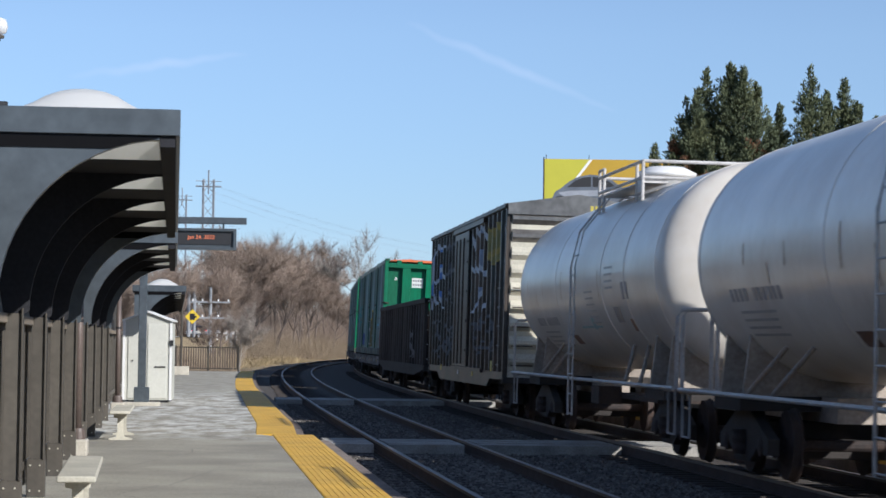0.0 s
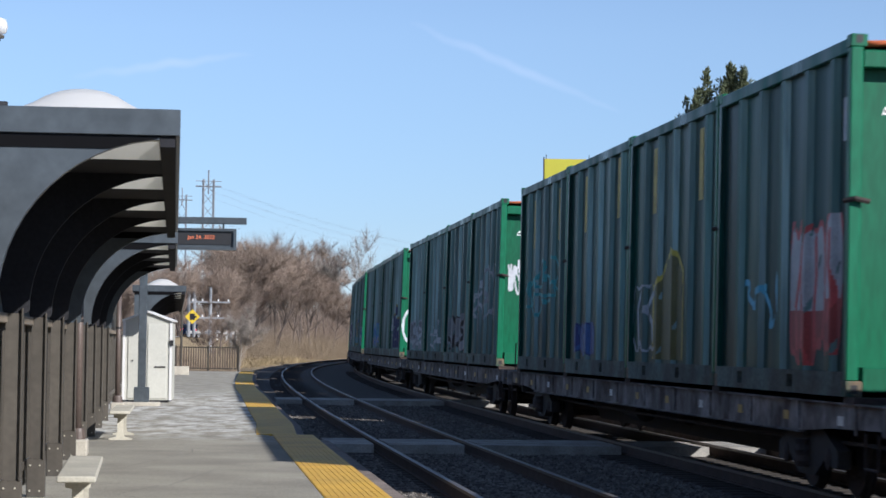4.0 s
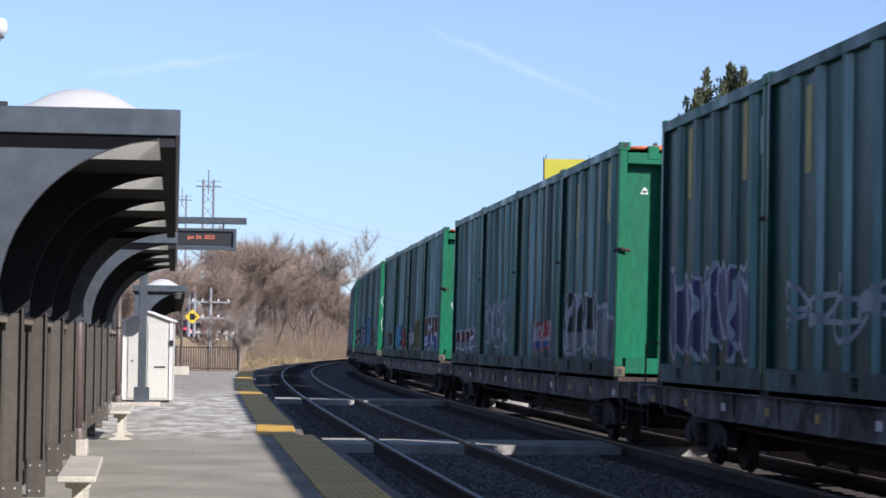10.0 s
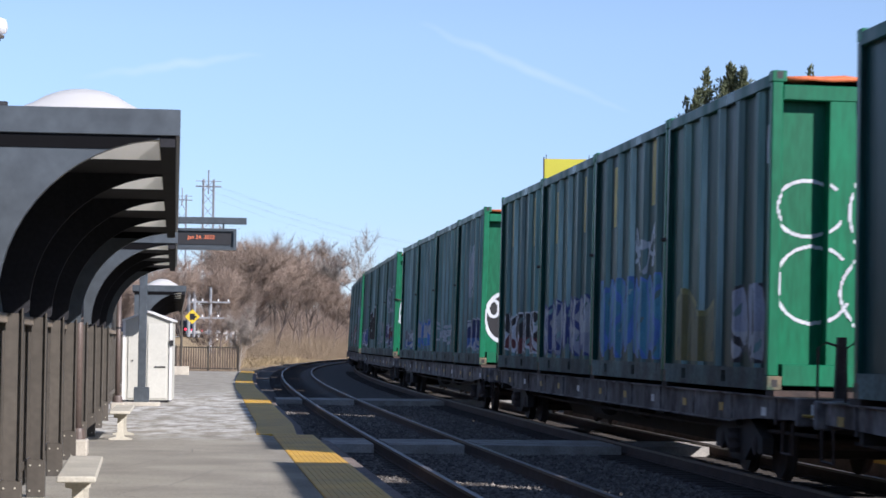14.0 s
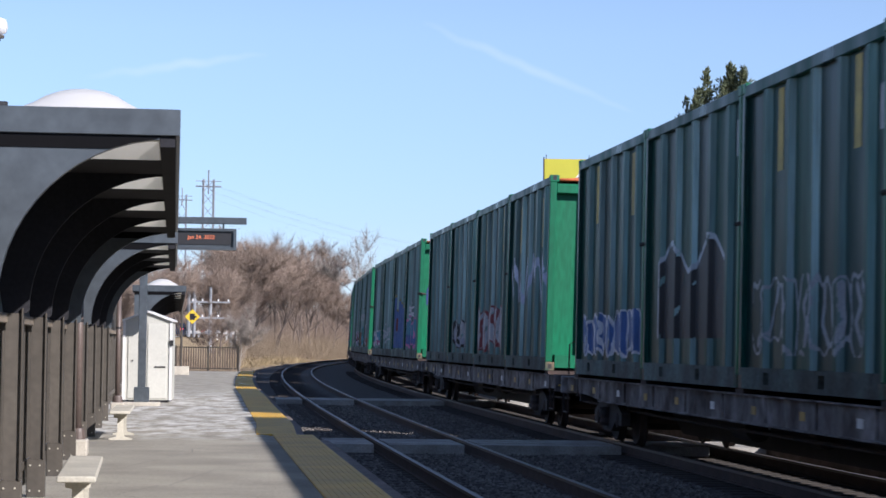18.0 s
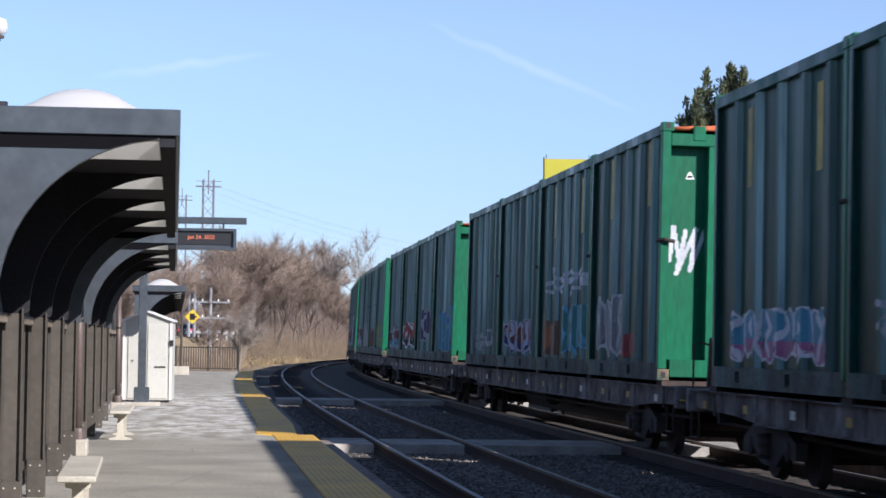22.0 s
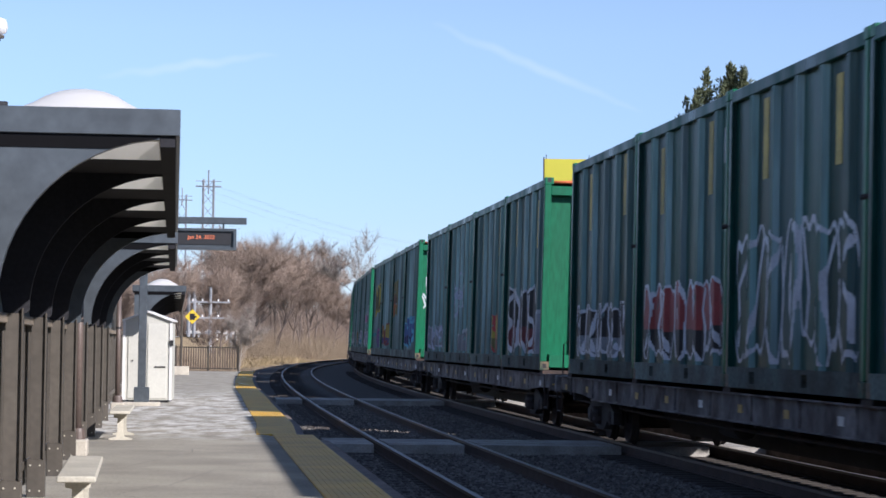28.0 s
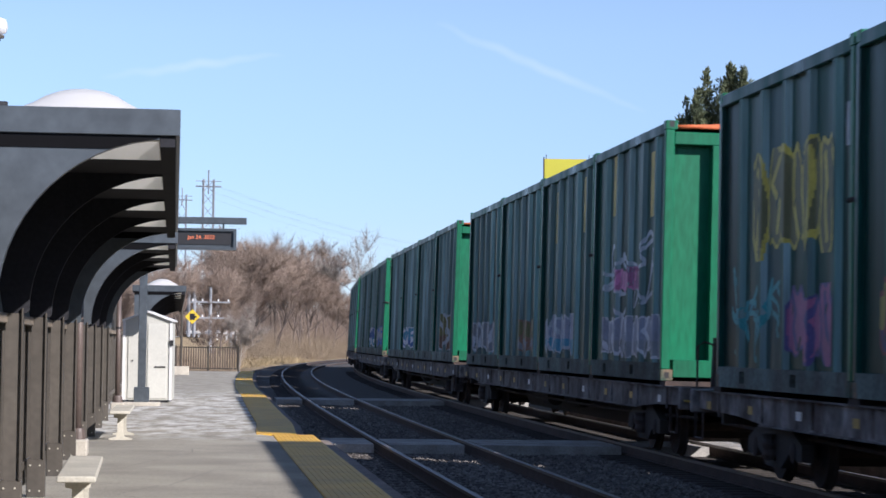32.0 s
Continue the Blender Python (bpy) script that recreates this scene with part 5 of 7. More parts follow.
def brush(name, n, region, height, label, material, blades, width, limit=-0.088):
    """A dense mass of stems in one object."""
    rg = np.random.default_rng(n)
    verts, faces = [], []
    for _ in range(n):
        x, y = region(rg)
        if x / y < limit:
            continue
        z = ground_z(x, y) - 0.05
        for _ in range(blades):
            p = np.array((x + rg.normal(0, 0.5), y + rg.normal(0, 0.5), z))
            d = np.array((rg.normal(0, 0.95), rg.normal(0, 0.95), 1.0))
            hgt = height * rg.uniform(0.35, 1.0)
            q = p + d / np.linalg.norm(d) * hgt
            sd = np.array((rg.normal(), rg.normal(), 0.0))
            sd = sd / (np.linalg.norm(sd) + 1e-6) * width * rg.uniform(0.5, 1.3)
            k = len(verts)
            verts.extend([tuple(p - sd), tuple(p + sd), tuple(q)])
            faces.append((k, k + 1, k + 2))
    tagged(raw(name, verts, faces, material), label, "undergrowth", kind="stuff")


def in_thicket(rg):
    s = rg.uniform(100, 250)
    return line(s, -9.6 - abs(rg.normal(0, 9)))


def deep_thicket(rg):
    return line(rg.uniform(165, 265), rg.uniform(-34, -13))


def at_verge(rg):
    s = rg.uniform(91, 200)
    return line(s, -8.0 - abs(rg.normal(0, 2.2)))


brush("undergrowth", 1700, in_thicket, 3.2, "tangled brown leafless undergrowth below the trees", M_SCRUB, 80, 0.007)
brush("undergrowth", 1001, deep_thicket, 6.0, "taller brown leafless scrub deep among the trees", M_TWIG, 50, 0.016)
brush("tall_dry_grass", 1100, at_verge, 0.9, "tall straw-coloured dry grass along the bank", M_STRAW, 14, 0.03)



def behind_railing(rg):
    y = rg.uniform(124, 150)
    return y * rg.uniform(-0.116, -0.086), y


brush("undergrowth", 46, behind_railing, 3.0, "thin brown saplings and briars behind the platform's end", M_SCRUB, 40, 0.009, -9.0)


def far_woods(rg):
    return rg.uniform(-75, -8), rg.uniform(425, 520)


brush("far_woods", 1500, far_woods, 11.0, "hazy brown leafless woods on the horizon", M_TWIG, 44, 0.05, -9.0)


# ---------------------------------------------------------------- evergreen trees
def juniper(x, y, leaders, seed, label):
    """leaders: (x, y, top, radius, foot) of each pointed stem, heights over the datum."""
    base = ground_z(x, y) - 0.05
    t = thing("juniper_tree", pose(x, y, base), label, "tree", "evergreens behind the track")
    rg = np.random.default_rng(seed)
    green, brown = [], []
    for lx, ly, top, r, foot in leaders:
        top, foot = top - base, foot - base
        part("trunk", tube([(0, 0, 0), (lx * 0.6, ly * 0.6, foot * 0.6), (lx, ly, foot + 0.3), (lx, ly, top - 0.25)], 0.16, 6, r_end=0.012), M_BARK, t)
        tall = top - foot
        for _ in range(int(46 * tall * (0.35 + 0.5 * r))):
            # a plume that sweeps up and out, thick in the middle and pointed at its tip
            f = 1 - rg.random() ** 0.72
            a = rg.uniform(0, 2 * math.pi)
            reach = r * (1 - f) ** 0.8 * rg.choice((0.45, 0.75, 1.0, 1.22), p=(0.25, 0.3, 0.33, 0.12))
            length = 0.28 + 0.34 * min(reach, 1.5) + rg.uniform(0, 0.22)
            rise = rg.uniform(0.55, 1.1) + 1.6 * f ** 2
            out = np.array((math.cos(a), math.sin(a), 0.0))
            axis = out + np.array((0, 0, rise))
            axis /= np.linalg.norm(axis)
            tip = np.array((lx, ly, foot + f * tall)) + out * reach + np.array((0, 0, 0.25 * length))
            k = int(26 + 44 * length)
            u = rg.uniform(0.0, 1.0, k)
            thick = (0.2 * length + 0.02) * np.sin(np.pi * np.clip(0.22 + 0.76 * u, 0, 1))
            ring = rg.normal(0, 1, (k, 3))
            ring -= (ring @ axis)[:, None] * axis
            ring /= np.linalg.norm(ring, axis=1, keepdims=True) + 1e-6
            p = tip - axis * (length * (1 - u))[:, None] + ring * (thick * rg.uniform(0.35, 1.0, k))[:, None]
            d = axis + ring * 0.45 + rg.normal(0, 0.2, (k, 3))
            d /= np.linalg.norm(d, axis=1, keepdims=True)
            size = rg.uniform(0.09, 0.2, (k, 1))
            sd = np.cross(d, rg.normal(0, 1, (k, 3)))
            sd = sd / (np.linalg.norm(sd, axis=1, keepdims=True) + 1e-6) * rg.uniform(0.016, 0.032, (k, 1))
            mid = p + d * size * 0.45
            z = tip[2] + base
            dying = 6.5 < z < 9.6 and math.sin(2.1 * (lx + out[0] * reach) + 1.7 * z + seed) > 0.86 and rg.random() < 0.6
            (brown if dying else green).append(np.stack([p, mid + sd, p + d * size, mid - sd], 1).reshape(-1, 3))
    for name, chunks, m in (("crown", green, M_NEEDLE), ("browned_sprays", brown, M_NEEDLE_BROWN)):
        if chunks:
            verts = np.concatenate(chunks)
            ob = raw(name, verts.tolist(), np.arange(len(verts)).reshape(-1, 4).tolist(), m, t)
            if m is M_NEEDLE_BROWN:
                ob["label"] = "browned dying sprays"


juniper(11.0, 90.0, [(-0.1, 0.0, 12.6, 1.5, 7.5), (-0.94, 0.3, 12.2, 1.2, 7.5), (0.38, -0.3, 12.3, 1.4, 7.2), (0.95, 0.2, 11.7, 1.4, 6.5), (-1.4, -0.2, 11.4, 1.1, 6.8), (-1.72, 0.3, 11.3, 1.1, 6.2),
                     (-2.25, 0.1, 9.8, 1.0, 5.5), (-2.95, -0.1, 9.3, 0.8, 5.5), (1.45, -0.4, 10.0, 1.5, 5.0), (2.2, 0.2, 9.4, 1.4, 4.5), (0.4, -1.1, 9.6, 1.8, 4.0), (-0.9, -1.0, 9.0, 1.6, 4.0), (1.8, -0.9, 8.0, 1.5, 3.5)], 3, "dark green juniper with several ragged pointed leaders")
juniper(15.6, 95.0, [(-0.8, 0.0, 12.95, 1.5, 7.4), (0.62, 0.3, 12.5, 1.35, 7.4), (-0.1, 0.4, 12.0, 1.2, 7.0), (-2.05, 0.1, 11.4, 0.75, 8.2), (-2.5, -0.1, 10.9, 0.6, 8.6), (1.05, -0.3, 11.6, 1.3, 6.5), (1.85, 0.1, 10.9, 1.1, 7.0),
                     (2.6, -0.2, 10.0, 1.4, 5.5), (-1.5, -0.4, 9.8, 1.4, 5.0), (0.1, -1.1, 10.0, 1.8, 4.5), (1.6, -0.9, 9.0, 1.8, 4.0), (-0.7, -0.9, 8.6, 1.7, 3.5)], 11, "dark green juniper with several ragged pointed leaders")
juniper(20.5, 97.0, [(0.0, 0.0, 10.0, 1.9, 3.5), (1.5, 0.4, 9.0, 1.8, 3.0), (-1.4, 0.2, 9.2, 1.6, 3.0)], 19, "dark green juniper, lower and broad")
juniper(8.2, 92.0, [(0.0, 0.0, 8.6, 0.6, 5.0), (0.5, 0.1, 7.4, 1.2, 3.0), (-0.3, 0.1, 6.4, 1.0, 2.5)], 23, "small dark green juniper at the foot of taller ones")


# ---------------------------------------------------------------- billboard
def billboard():
    t = thing("billboard", pose(5.84, 137.0, 0, 0, 0, 0), "yellow billboard on steel posts with a picture of a grey car", "billboard")
    z0, z1, w = 8.15, 12.45, 14.6
    part("panel", B((0, w, 0.0, 0.12, z0, z1)), M_BILLORANGE, t)
    part("poster_corner", prism([(0.02, z1 - 0.02), (2.62, z1 - 0.02), (0.02, z0 + 0.75)], "y", -0.012, -0.004), M_BILLYELLOW, t)
    part("poster_band", B((0.02, w - 0.02, -0.011, -0.004, z0 + 0.02, z0 + 1.05)), M_BILLORANGE2, t)
    part("poster_stripe", prism([(2.62, z1 - 0.02), (2.8, z1 - 0.02), (0.2, z0 + 0.8), (0.02, z0 + 0.8)], "y", -0.016, -0.0125), M_WHITESIGN, t)
    k = 4.3 / 131
    def P(px, py):
        return ((px - 963) * k, z1 - (py - 281) * k)
    body = [(977, 352), (982, 340), (994, 332), (1008, 320), (1024, 312), (1044, 308), (1064, 310), (1084, 318), (1102, 331), (1124, 335), (1138, 343), (1142, 354), (1140, 366), (1126, 371), (1094, 369), (1012, 372), (984, 374), (977, 364)]
    c = part("car_picture", prism([P(*q) for q in body[::-1]], "y", -0.02, -0.0165), M_CARGREY, t, "printed grey hatchback car")
    for glass in ([(1004, 331), (1018, 319), (1034, 313), (1046, 312), (1046, 330)], [(1049, 330), (1049, 312), (1062, 313), (1080, 321), (1090, 330)]):
        part("car_window", prism([P(*q) for q in glass[::-1]], "y", -0.024, -0.0205), M_BLACK, c)
    part("car_sill", prism([P(*q) for q in [(980, 362), (1132, 358), (1126, 367), (1012, 369), (985, 371)][::-1]], "y", -0.0245, -0.0205), M_CARDARK, c)
    part("car_flank", prism([P(*q) for q in [(988, 341), (1010, 337), (1098, 335), (1126, 339), (1098, 345), (1000, 348)][::-1]], "y", -0.0235, -0.0205), M_CARLIGHT, c)
    part("car_lamp", prism([P(*q) for q in [(1120, 339), (1134, 343), (1134, 348), (1122, 345)][::-1]], "y", -0.0246, -0.0205), M_WHITESIGN, c)
    for x in (992, 1110):
        px, pz = P(x, 362)
        part("car_wheel", lathe([(0.52, -0.027), (0.52, -0.0205)], "y", 24, center=(px, 0, pz)), M_BLACK, c)
        part("car_rim", lathe([(0.38, -0.03), (0.38, -0.0275)], "y", 16, center=(px, 0, pz)), M_CARLIGHT, c)
    part("frame", B((-0.06, -0.001, -0.05, 0.15, z0, z1 + 0.1)), M_BLACK, t)
    part("catwalk", B((0.3, w, -0.7, -0.1, z0 - 0.35, z0 - 0.25)), M_BLACK, t)
    for x in (2.6, 6.5, 10.5, 14.0):
        part("post", B((x - 0.16, x + 0.16, 0.14, 0.46, 0.0, z1 - 0.4)), M_BLACK, t)
    for x in (0.1, 2.6):
        part("lightning_rod", B((x - 0.02, x + 0.02, 0.0, 0.05, z1, z1 + 0.25)), M_BLACK, t)


M_BILLORANGE2 = mat("deep_yellow_poster", (0.5, 0.38, 0.02), 0.6, 0, 0.08, 1, 20, 0, per_object=0)
M_CARGREY = mat("printed_grey", (0.13, 0.15, 0.185), 0.5, 0, 0.3, 1.5, 20, 0, per_object=0)
M_CARDARK = mat("printed_dark_grey", (0.05, 0.055, 0.065), 0.5, 0, 0.2, 1.5, 20, 0, per_object=0)
M_CARLIGHT = mat("printed_light_grey", (0.3, 0.32, 0.36), 0.5, 0, 0.2, 1.5, 20, 0, per_object=0)
billboard()


# ---------------------------------------------------------------- pylons, poles and wires
def pylon(x, y, top, w, label):
    t = thing("lattice_pylon", pose(x, y, 0, 0, 0, 12), label, "pylon", "pylons on the horizon")
    legs = [(-1, -1), (1, -1), (1, 1), (-1, 1)]

    def at(i, z):
        f = 1.0 if z > top * 0.55 else 1.0 + 2.2 * (1 - z / (top * 0.55))
        return (legs[i][0] * w / 2 * f, legs[i][1] * w / 2 * f, z)
    hs = [0, 8, 14, 18, 20.5] + [20.5 + (top - 20.5) * k / 4 for k in range(1, 5)]
    for i in range(4):
        part("leg", tube([at(i, z) for z in hs], 0.1, 4), M_LATTICE, t)
    for a, b in zip(hs, hs[1:]):
        for i in range(4):
            part("brace", tube([at(i, a), at((i + 1) % 4, b)], 0.05, 4), M_LATTICE, t)
    for z in (top - 1.2,):
        part("cross_arm", tube([(-w * 1.25, 0, z), (w * 1.25, 0, z)], 0.12, 4), M_LATTICE, t)
        part("cross_arm", tube([(-w * 1.25, 0, z + 0.9), (w * 1.25, 0, z + 0.9)], 0.06, 4), M_LATTICE, t)
    part("mast", tube([(0, 0, top - 2.5), (0, 0, top + 1.6)], 0.12, 4), M_LATTICE, t)


pylon(-40.0, 400.0, 29.0, 1.75, "grey steel lattice pylon standing against the sky")
pylon(-60.0, 540.0, 35.0, 1.9, "grey steel lattice pylon, farther off")


def utility_pole(x, y, top, arms, m, label):
    t = thing("utility_pole", pose(x, y, ground_z(x, y) - 0.1, 0, 0, 8), label, "utility pole", "utility poles by the road")
    part("pole", lathe([(0.16, 0.0), (0.11, top)], "z", 8), m, t)
    for z in arms:
        a = part("cross_arm", B((-1.5, 1.5, -0.16, -0.08, z, z + 0.12)), m, t)
        for xx in (-1.35, -0.6, 0.6, 1.35):
            part("insulator", lathe([(0.06, z + 0.121), (0.05, z + 0.3)], "z", 6, center=(xx, -0.12, 0)), M_WHITESIGN, a)


utility_pole(-17.7, 180.0, 5.6, [3.2, 4.4], M_LATTICE, "pale grey utility pole with two cross arms")
utility_pole(-21.5, 200.0, 7.2, [5.6], M_LATTICE, "pale grey utility pole with a cross arm")
utility_pole(-20.6, 196.0, 7.0, [6.2], M_LATTICE, "pale grey utility pole with a cross arm")
utility_pole(-18.8, 210.0, 4.4, [], M_LATTICE, "short pale post beside the road")

wires = thing("power_line", Matrix.Identity(4), "thin sagging overhead wires between pylons", "wires")
for k in range(5):
    z = 26.0 + 0.9 * (k % 3)
    pts = [(-40 + 110 * i / 12, 400 + 160 * i / 12 + 2 * k, z - 9 * (1 - (2 * i / 12 - 1) ** 2) + 0.4 * k) for i in range(13)]
    part("wire", tube(pts, 0.01, 3), M_LATTICE, wires)

# road with a guard rail, and the cars on it
ROAD = [(-22.9 - 0.04 * (y - 150), y) for y in range(110, 420, 10)]


def build_road():
    verts, faces = [], []
    for x, y in ROAD:
        for dx in (-4.5, 4.5):
            verts.append((x + dx, y, max(ground_z(x - 4, y), ground_z(x + 4, y)) + 0.06))
    for i in range(len(ROAD) - 1):
        faces.append((2 * i, 2 * i + 1, 2 * i + 3, 2 * i + 2))
    bank = []
    for x, y in ROAD:
        z = max(ground_z(x - 4, y), ground_z(x + 4, y))
        bank += [(x + 4.4, y, z + 0.02), (x + 9.0, y, z - 2.6)]
    tagged(raw("road_bank", bank, [(2 * i, 2 * i + 1, 2 * i + 3, 2 * i + 2) for i in range(len(ROAD) - 1)], M_GRASS), "dry grass bank below the road", "ground", kind="structure")
    tagged(raw("road", verts, faces, M_ASPHALT), "grey asphalt road beyond the station", "road", kind="structure")


build_road()
guard = thing("guard_rail", pose(-22.6, 214.0, ground_z(-22.6, 214.0)), "pale galvanised guard rail beside the road", "guard rail")
part("beam", B((-0.6, 4.2, -0.05, 0.05, 0.55, 0.8), bevel=0.02), M_WHITEPAINT, guard)
for k in range(6):
    part("post", B((-0.4 + 0.85 * k, -0.25 + 0.85 * k, 0.06, 0.2, 0.0, 0.95)), M_WHITEPAINT, guard)


def road_car(paint, label, sedan):
    t = thing("car", Matrix.Identity(4), label, "car", "cars on the road")
    top = 1.42 if sedan else 1.7
    out = [(-2.2, 0.3), (-2.25, 0.75), (-2.1, 0.95), (-1.7, 1.0), (-1.2, top - 0.06), (-0.9, top), (0.5, top), (1.15, 1.0), (2.0, 0.85), (2.2, 0.6), (2.2, 0.3)]
    bm = prism(out, "x", -0.88, 0.88)
    bmesh.ops.bevel(bm, geom=bm.edges[:], offset=0.05, segments=2, affect="EDGES")
    part("body", bm, paint, t)
    part("rear_window", prism([(-1.64, 1.04), (-1.24, top - 0.1), (-1.27, top - 0.08), (-1.68, 1.05)], "x", -0.68, 0.68), M_BLACK, t)
    for sx in (-1, 1):
        part("side_window", prism([(-1.4, 1.02), (-1.1, top - 0.1), (0.45, top - 0.1), (0.95, 1.02)], "x", sx * 0.875, sx * 0.889), M_BLACK, t)
        part("tail_light", B((sx * 0.55, sx * 0.85, -2.27, -2.2, 0.72, 0.92), bevel=0.01), M_TAIL, t)
        for y in (-1.35, 1.35):
            w = part("wheel", lathe([(0.2, sx * 0.72), (0.32, sx * 0.73), (0.33, sx * 0.88), (0.2, sx * 0.9)], "x", 16, center=(0, y, 0.33)), M_BLACK, t)
            part("rim", lathe([(0.19, sx * 0.9005), (0.18, sx * 0.91)], "x", 12, center=(0, y, 0.33)), M_LATTICE, w)
    return t


M_TAIL = mat("red_tail_lamp", (0.6, 0.02, 0.03), 0.3, 0, 0.1, 5, 30, 0)
_bs = M_TAIL.node_tree.nodes["Principled BSDF"]
_bs.inputs["Emission Color"].default_value, _bs.inputs["Emission Strength"].default_value = (1.0, 0.05, 0.08, 1), 1.5
M_CARBLUE = mat("dark_blue_car_paint", (0.03, 0.05, 0.11), 0.25, 0.3, 0.1, 2, 20, 0)
M_CARPLUM = mat("plum_car_paint", (0.07, 0.025, 0.06), 0.25, 0.3, 0.1, 2, 20, 0)
M_CARBLACK = mat("black_car_paint", (0.03, 0.02, 0.02), 0.25, 0.3, 0.1, 2, 20, 0)
M_CARSILVER = mat("silver_grey_car_paint", (0.12, 0.14, 0.16), 0.25, 0.3, 0.1, 2, 20, 0)
M_CARRED = mat("red_car_paint", (0.4, 0.04, 0.04), 0.25, 0.3, 0.1, 2, 20, 0)
CARS = [(road_car(M_CARBLUE, "dark blue saloon car driving on the road", True), -0.5), (road_car(M_CARBLUE, "dark blue saloon car driving on the road", True), 5.0),
        (road_car(M_CARPLUM, "plum-coloured car with lit tail lights on the road", False), 8.7), (road_car(M_CARBLUE, "dark blue car with lit tail lights on the road", False), 9.7),
        (road_car(M_CARPLUM, "plum-coloured car with lit tail lights on the road", False), 12.2), (road_car(M_CARSILVER, "grey saloon car driving on the road", True), 15.3),
        (road_car(M_CARBLACK, "black car driving on the road", False), 16.1), (road_car(M_CARBLUE, "dark blue saloon car driving on the road", True), 20.6),
        (road_car(M_CARSILVER, "grey saloon car driving on the road", True), 23.4)]


def car_pose(t, t0):
    y = 265 + 12.5 * (t - t0)
    x = -22.9 - 0.04 * (y - 150)
    yy = min(max(y, 110), 410)
    xr = -22.9 - 0.04 * (yy - 150)
    z = max(ground_z(xr - 4, yy), ground_z(xr + 4, yy)) + 0.07
    return pose(x, y, z, 0, 0, 2.3)


# ---------------------------------------------------------------- contrails
def contrail(name, a, b, wide, label, alpha, seed):
    """A ribbon of high ice cloud, far beyond everything."""
    A, Bv = Vector(a), Vector(b)
    d = (Bv - A)
    up = d.cross(Vector((0, 1, 0))).normalized() * wide
    n = 24
    rg = np.random.default_rng(seed)
    verts, faces = [], []
    for i in range(n + 1):
        c = A + d * i / n + Vector((0, 0, 6 * noise.noise(Vector((i * 0.35, seed, 0)))))
        f = 0.25 + 0.75 * math.sin(math.pi * min(1, 0.08 + 0.9 * i / n)) ** 0.7
        verts += [tuple(c - up * f), tuple(c + up * f)]
    faces = [(2 * i, 2 * i + 1, 2 * i + 3, 2 * i + 2) for i in range(n)]
    ob = raw(name, [tuple(Vector(v) - A) for v in verts], faces, M_CONTRAIL)
    uv = ob.data.uv_layers.new(name="UVMap")
    for poly in ob.data.polygons:
        for li in poly.loop_indices:
            vi = ob.data.loops[li].vertex_index
            uv.data[li].uv = ((vi // 2) / n, vi % 2)
    ob.location = A
    ob.visible_shadow = False
    tagged(ob, label, "contrail", kind="structure")
    return ob


def contrail_material():
    m = bpy.data.materials.new("thin_ice_cloud")
    m.use_nodes = True
    nt = m.node_tree
    nt.nodes.remove(nt.nodes["Principled BSDF"])
    # emission stands in for sunlight on the ice cloud
    df, tr, mx = nt.nodes.new("ShaderNodeEmission"), nt.nodes.new("ShaderNodeBsdfTransparent"), nt.nodes.new("ShaderNodeMixShader")
    df.inputs["Color"].default_value = (0.86, 0.9, 1.0, 1)
    df.inputs["Strength"].default_value = 0.75
    uv, sep = nt.nodes.new("ShaderNodeUVMap"), nt.nodes.new("ShaderNodeSeparateXYZ")
    nt.links.new(uv.outputs[0], sep.inputs[0])

    def bell(out, power):
        a, b, c, d = (nt.nodes.new("ShaderNodeMath") for _ in range(4))
        a.operation, b.operation, c.operation, d.operation = "MULTIPLY", "SINE", "MAXIMUM", "POWER"
        a.inputs[1].default_value, c.inputs[1].default_value, d.inputs[1].default_value = math.pi, 0.0, power
        nt.links.new(out, a.inputs[0])
        nt.links.new(a.outputs[0], b.inputs[0])
        nt.links.new(b.outputs[0], c.inputs[0])
        nt.links.new(c.outputs[0], d.inputs[0])
        return d.outputs[0]
    nz, co = nt.nodes.new("ShaderNodeTexNoise"), nt.nodes.new("ShaderNodeTexCoord")
    nz.inputs["Scale"].default_value, nz.inputs["Detail"].default_value = 0.012, 4
    nt.links.new(co.outputs["Object"], nz.inputs["Vector"])
    m1, m2, m3 = (nt.nodes.new("ShaderNodeMath") for _ in range(3))
    for q in (m1, m2, m3):
        q.operation = "MULTIPLY"
    nt.links.new(bell(sep.outputs[0], 0.6), m1.inputs[0])
    nt.links.new(bell(sep.outputs[1], 1.6), m1.inputs[1])
    nt.links.new(m1.outputs[0], m2.inputs[0])
    nt.links.new(nz.outputs["Fac"], m2.inputs[1])
    nt.links.new(m2.outputs[0], m3.inputs[0])
    m3.inputs[1].default_value = 0.42
    nt.links.new(m3.outputs[0], mx.inputs[0])
    nt.links.new(tr.outputs[0], mx.inputs[1])
    nt.links.new(df.outputs[0], mx.inputs[2])
    nt.links.new(mx.outputs[0], nt.nodes["Material Output"].inputs["Surface"])
    return m


M_CONTRAIL = contrail_material()


def far(px, py):
    """A point 3 km out in the direction of a picture place given from the middle, in units of the lens's focal length."""
    d = VIEW.to_3x3() @ Vector((px, py, -1.0))
    return tuple(Vector(EYE) + d * (3000.0 / d.y))


trail_a = contrail("contrail", far(-0.016, 0.096), far(0.074, 0.058), 9.0, "thin white contrail crossing a blue sky", 0.5, 1)
trail_b = contrail("contrail", far(-0.160, 0.073), far(-0.082, 0.083), 9.0, "faint white contrail low in a blue sky", 0.3, 2)


# ---------------------------------------------------------------- spray paint, stickers and markings on the train
PAINTS = {}


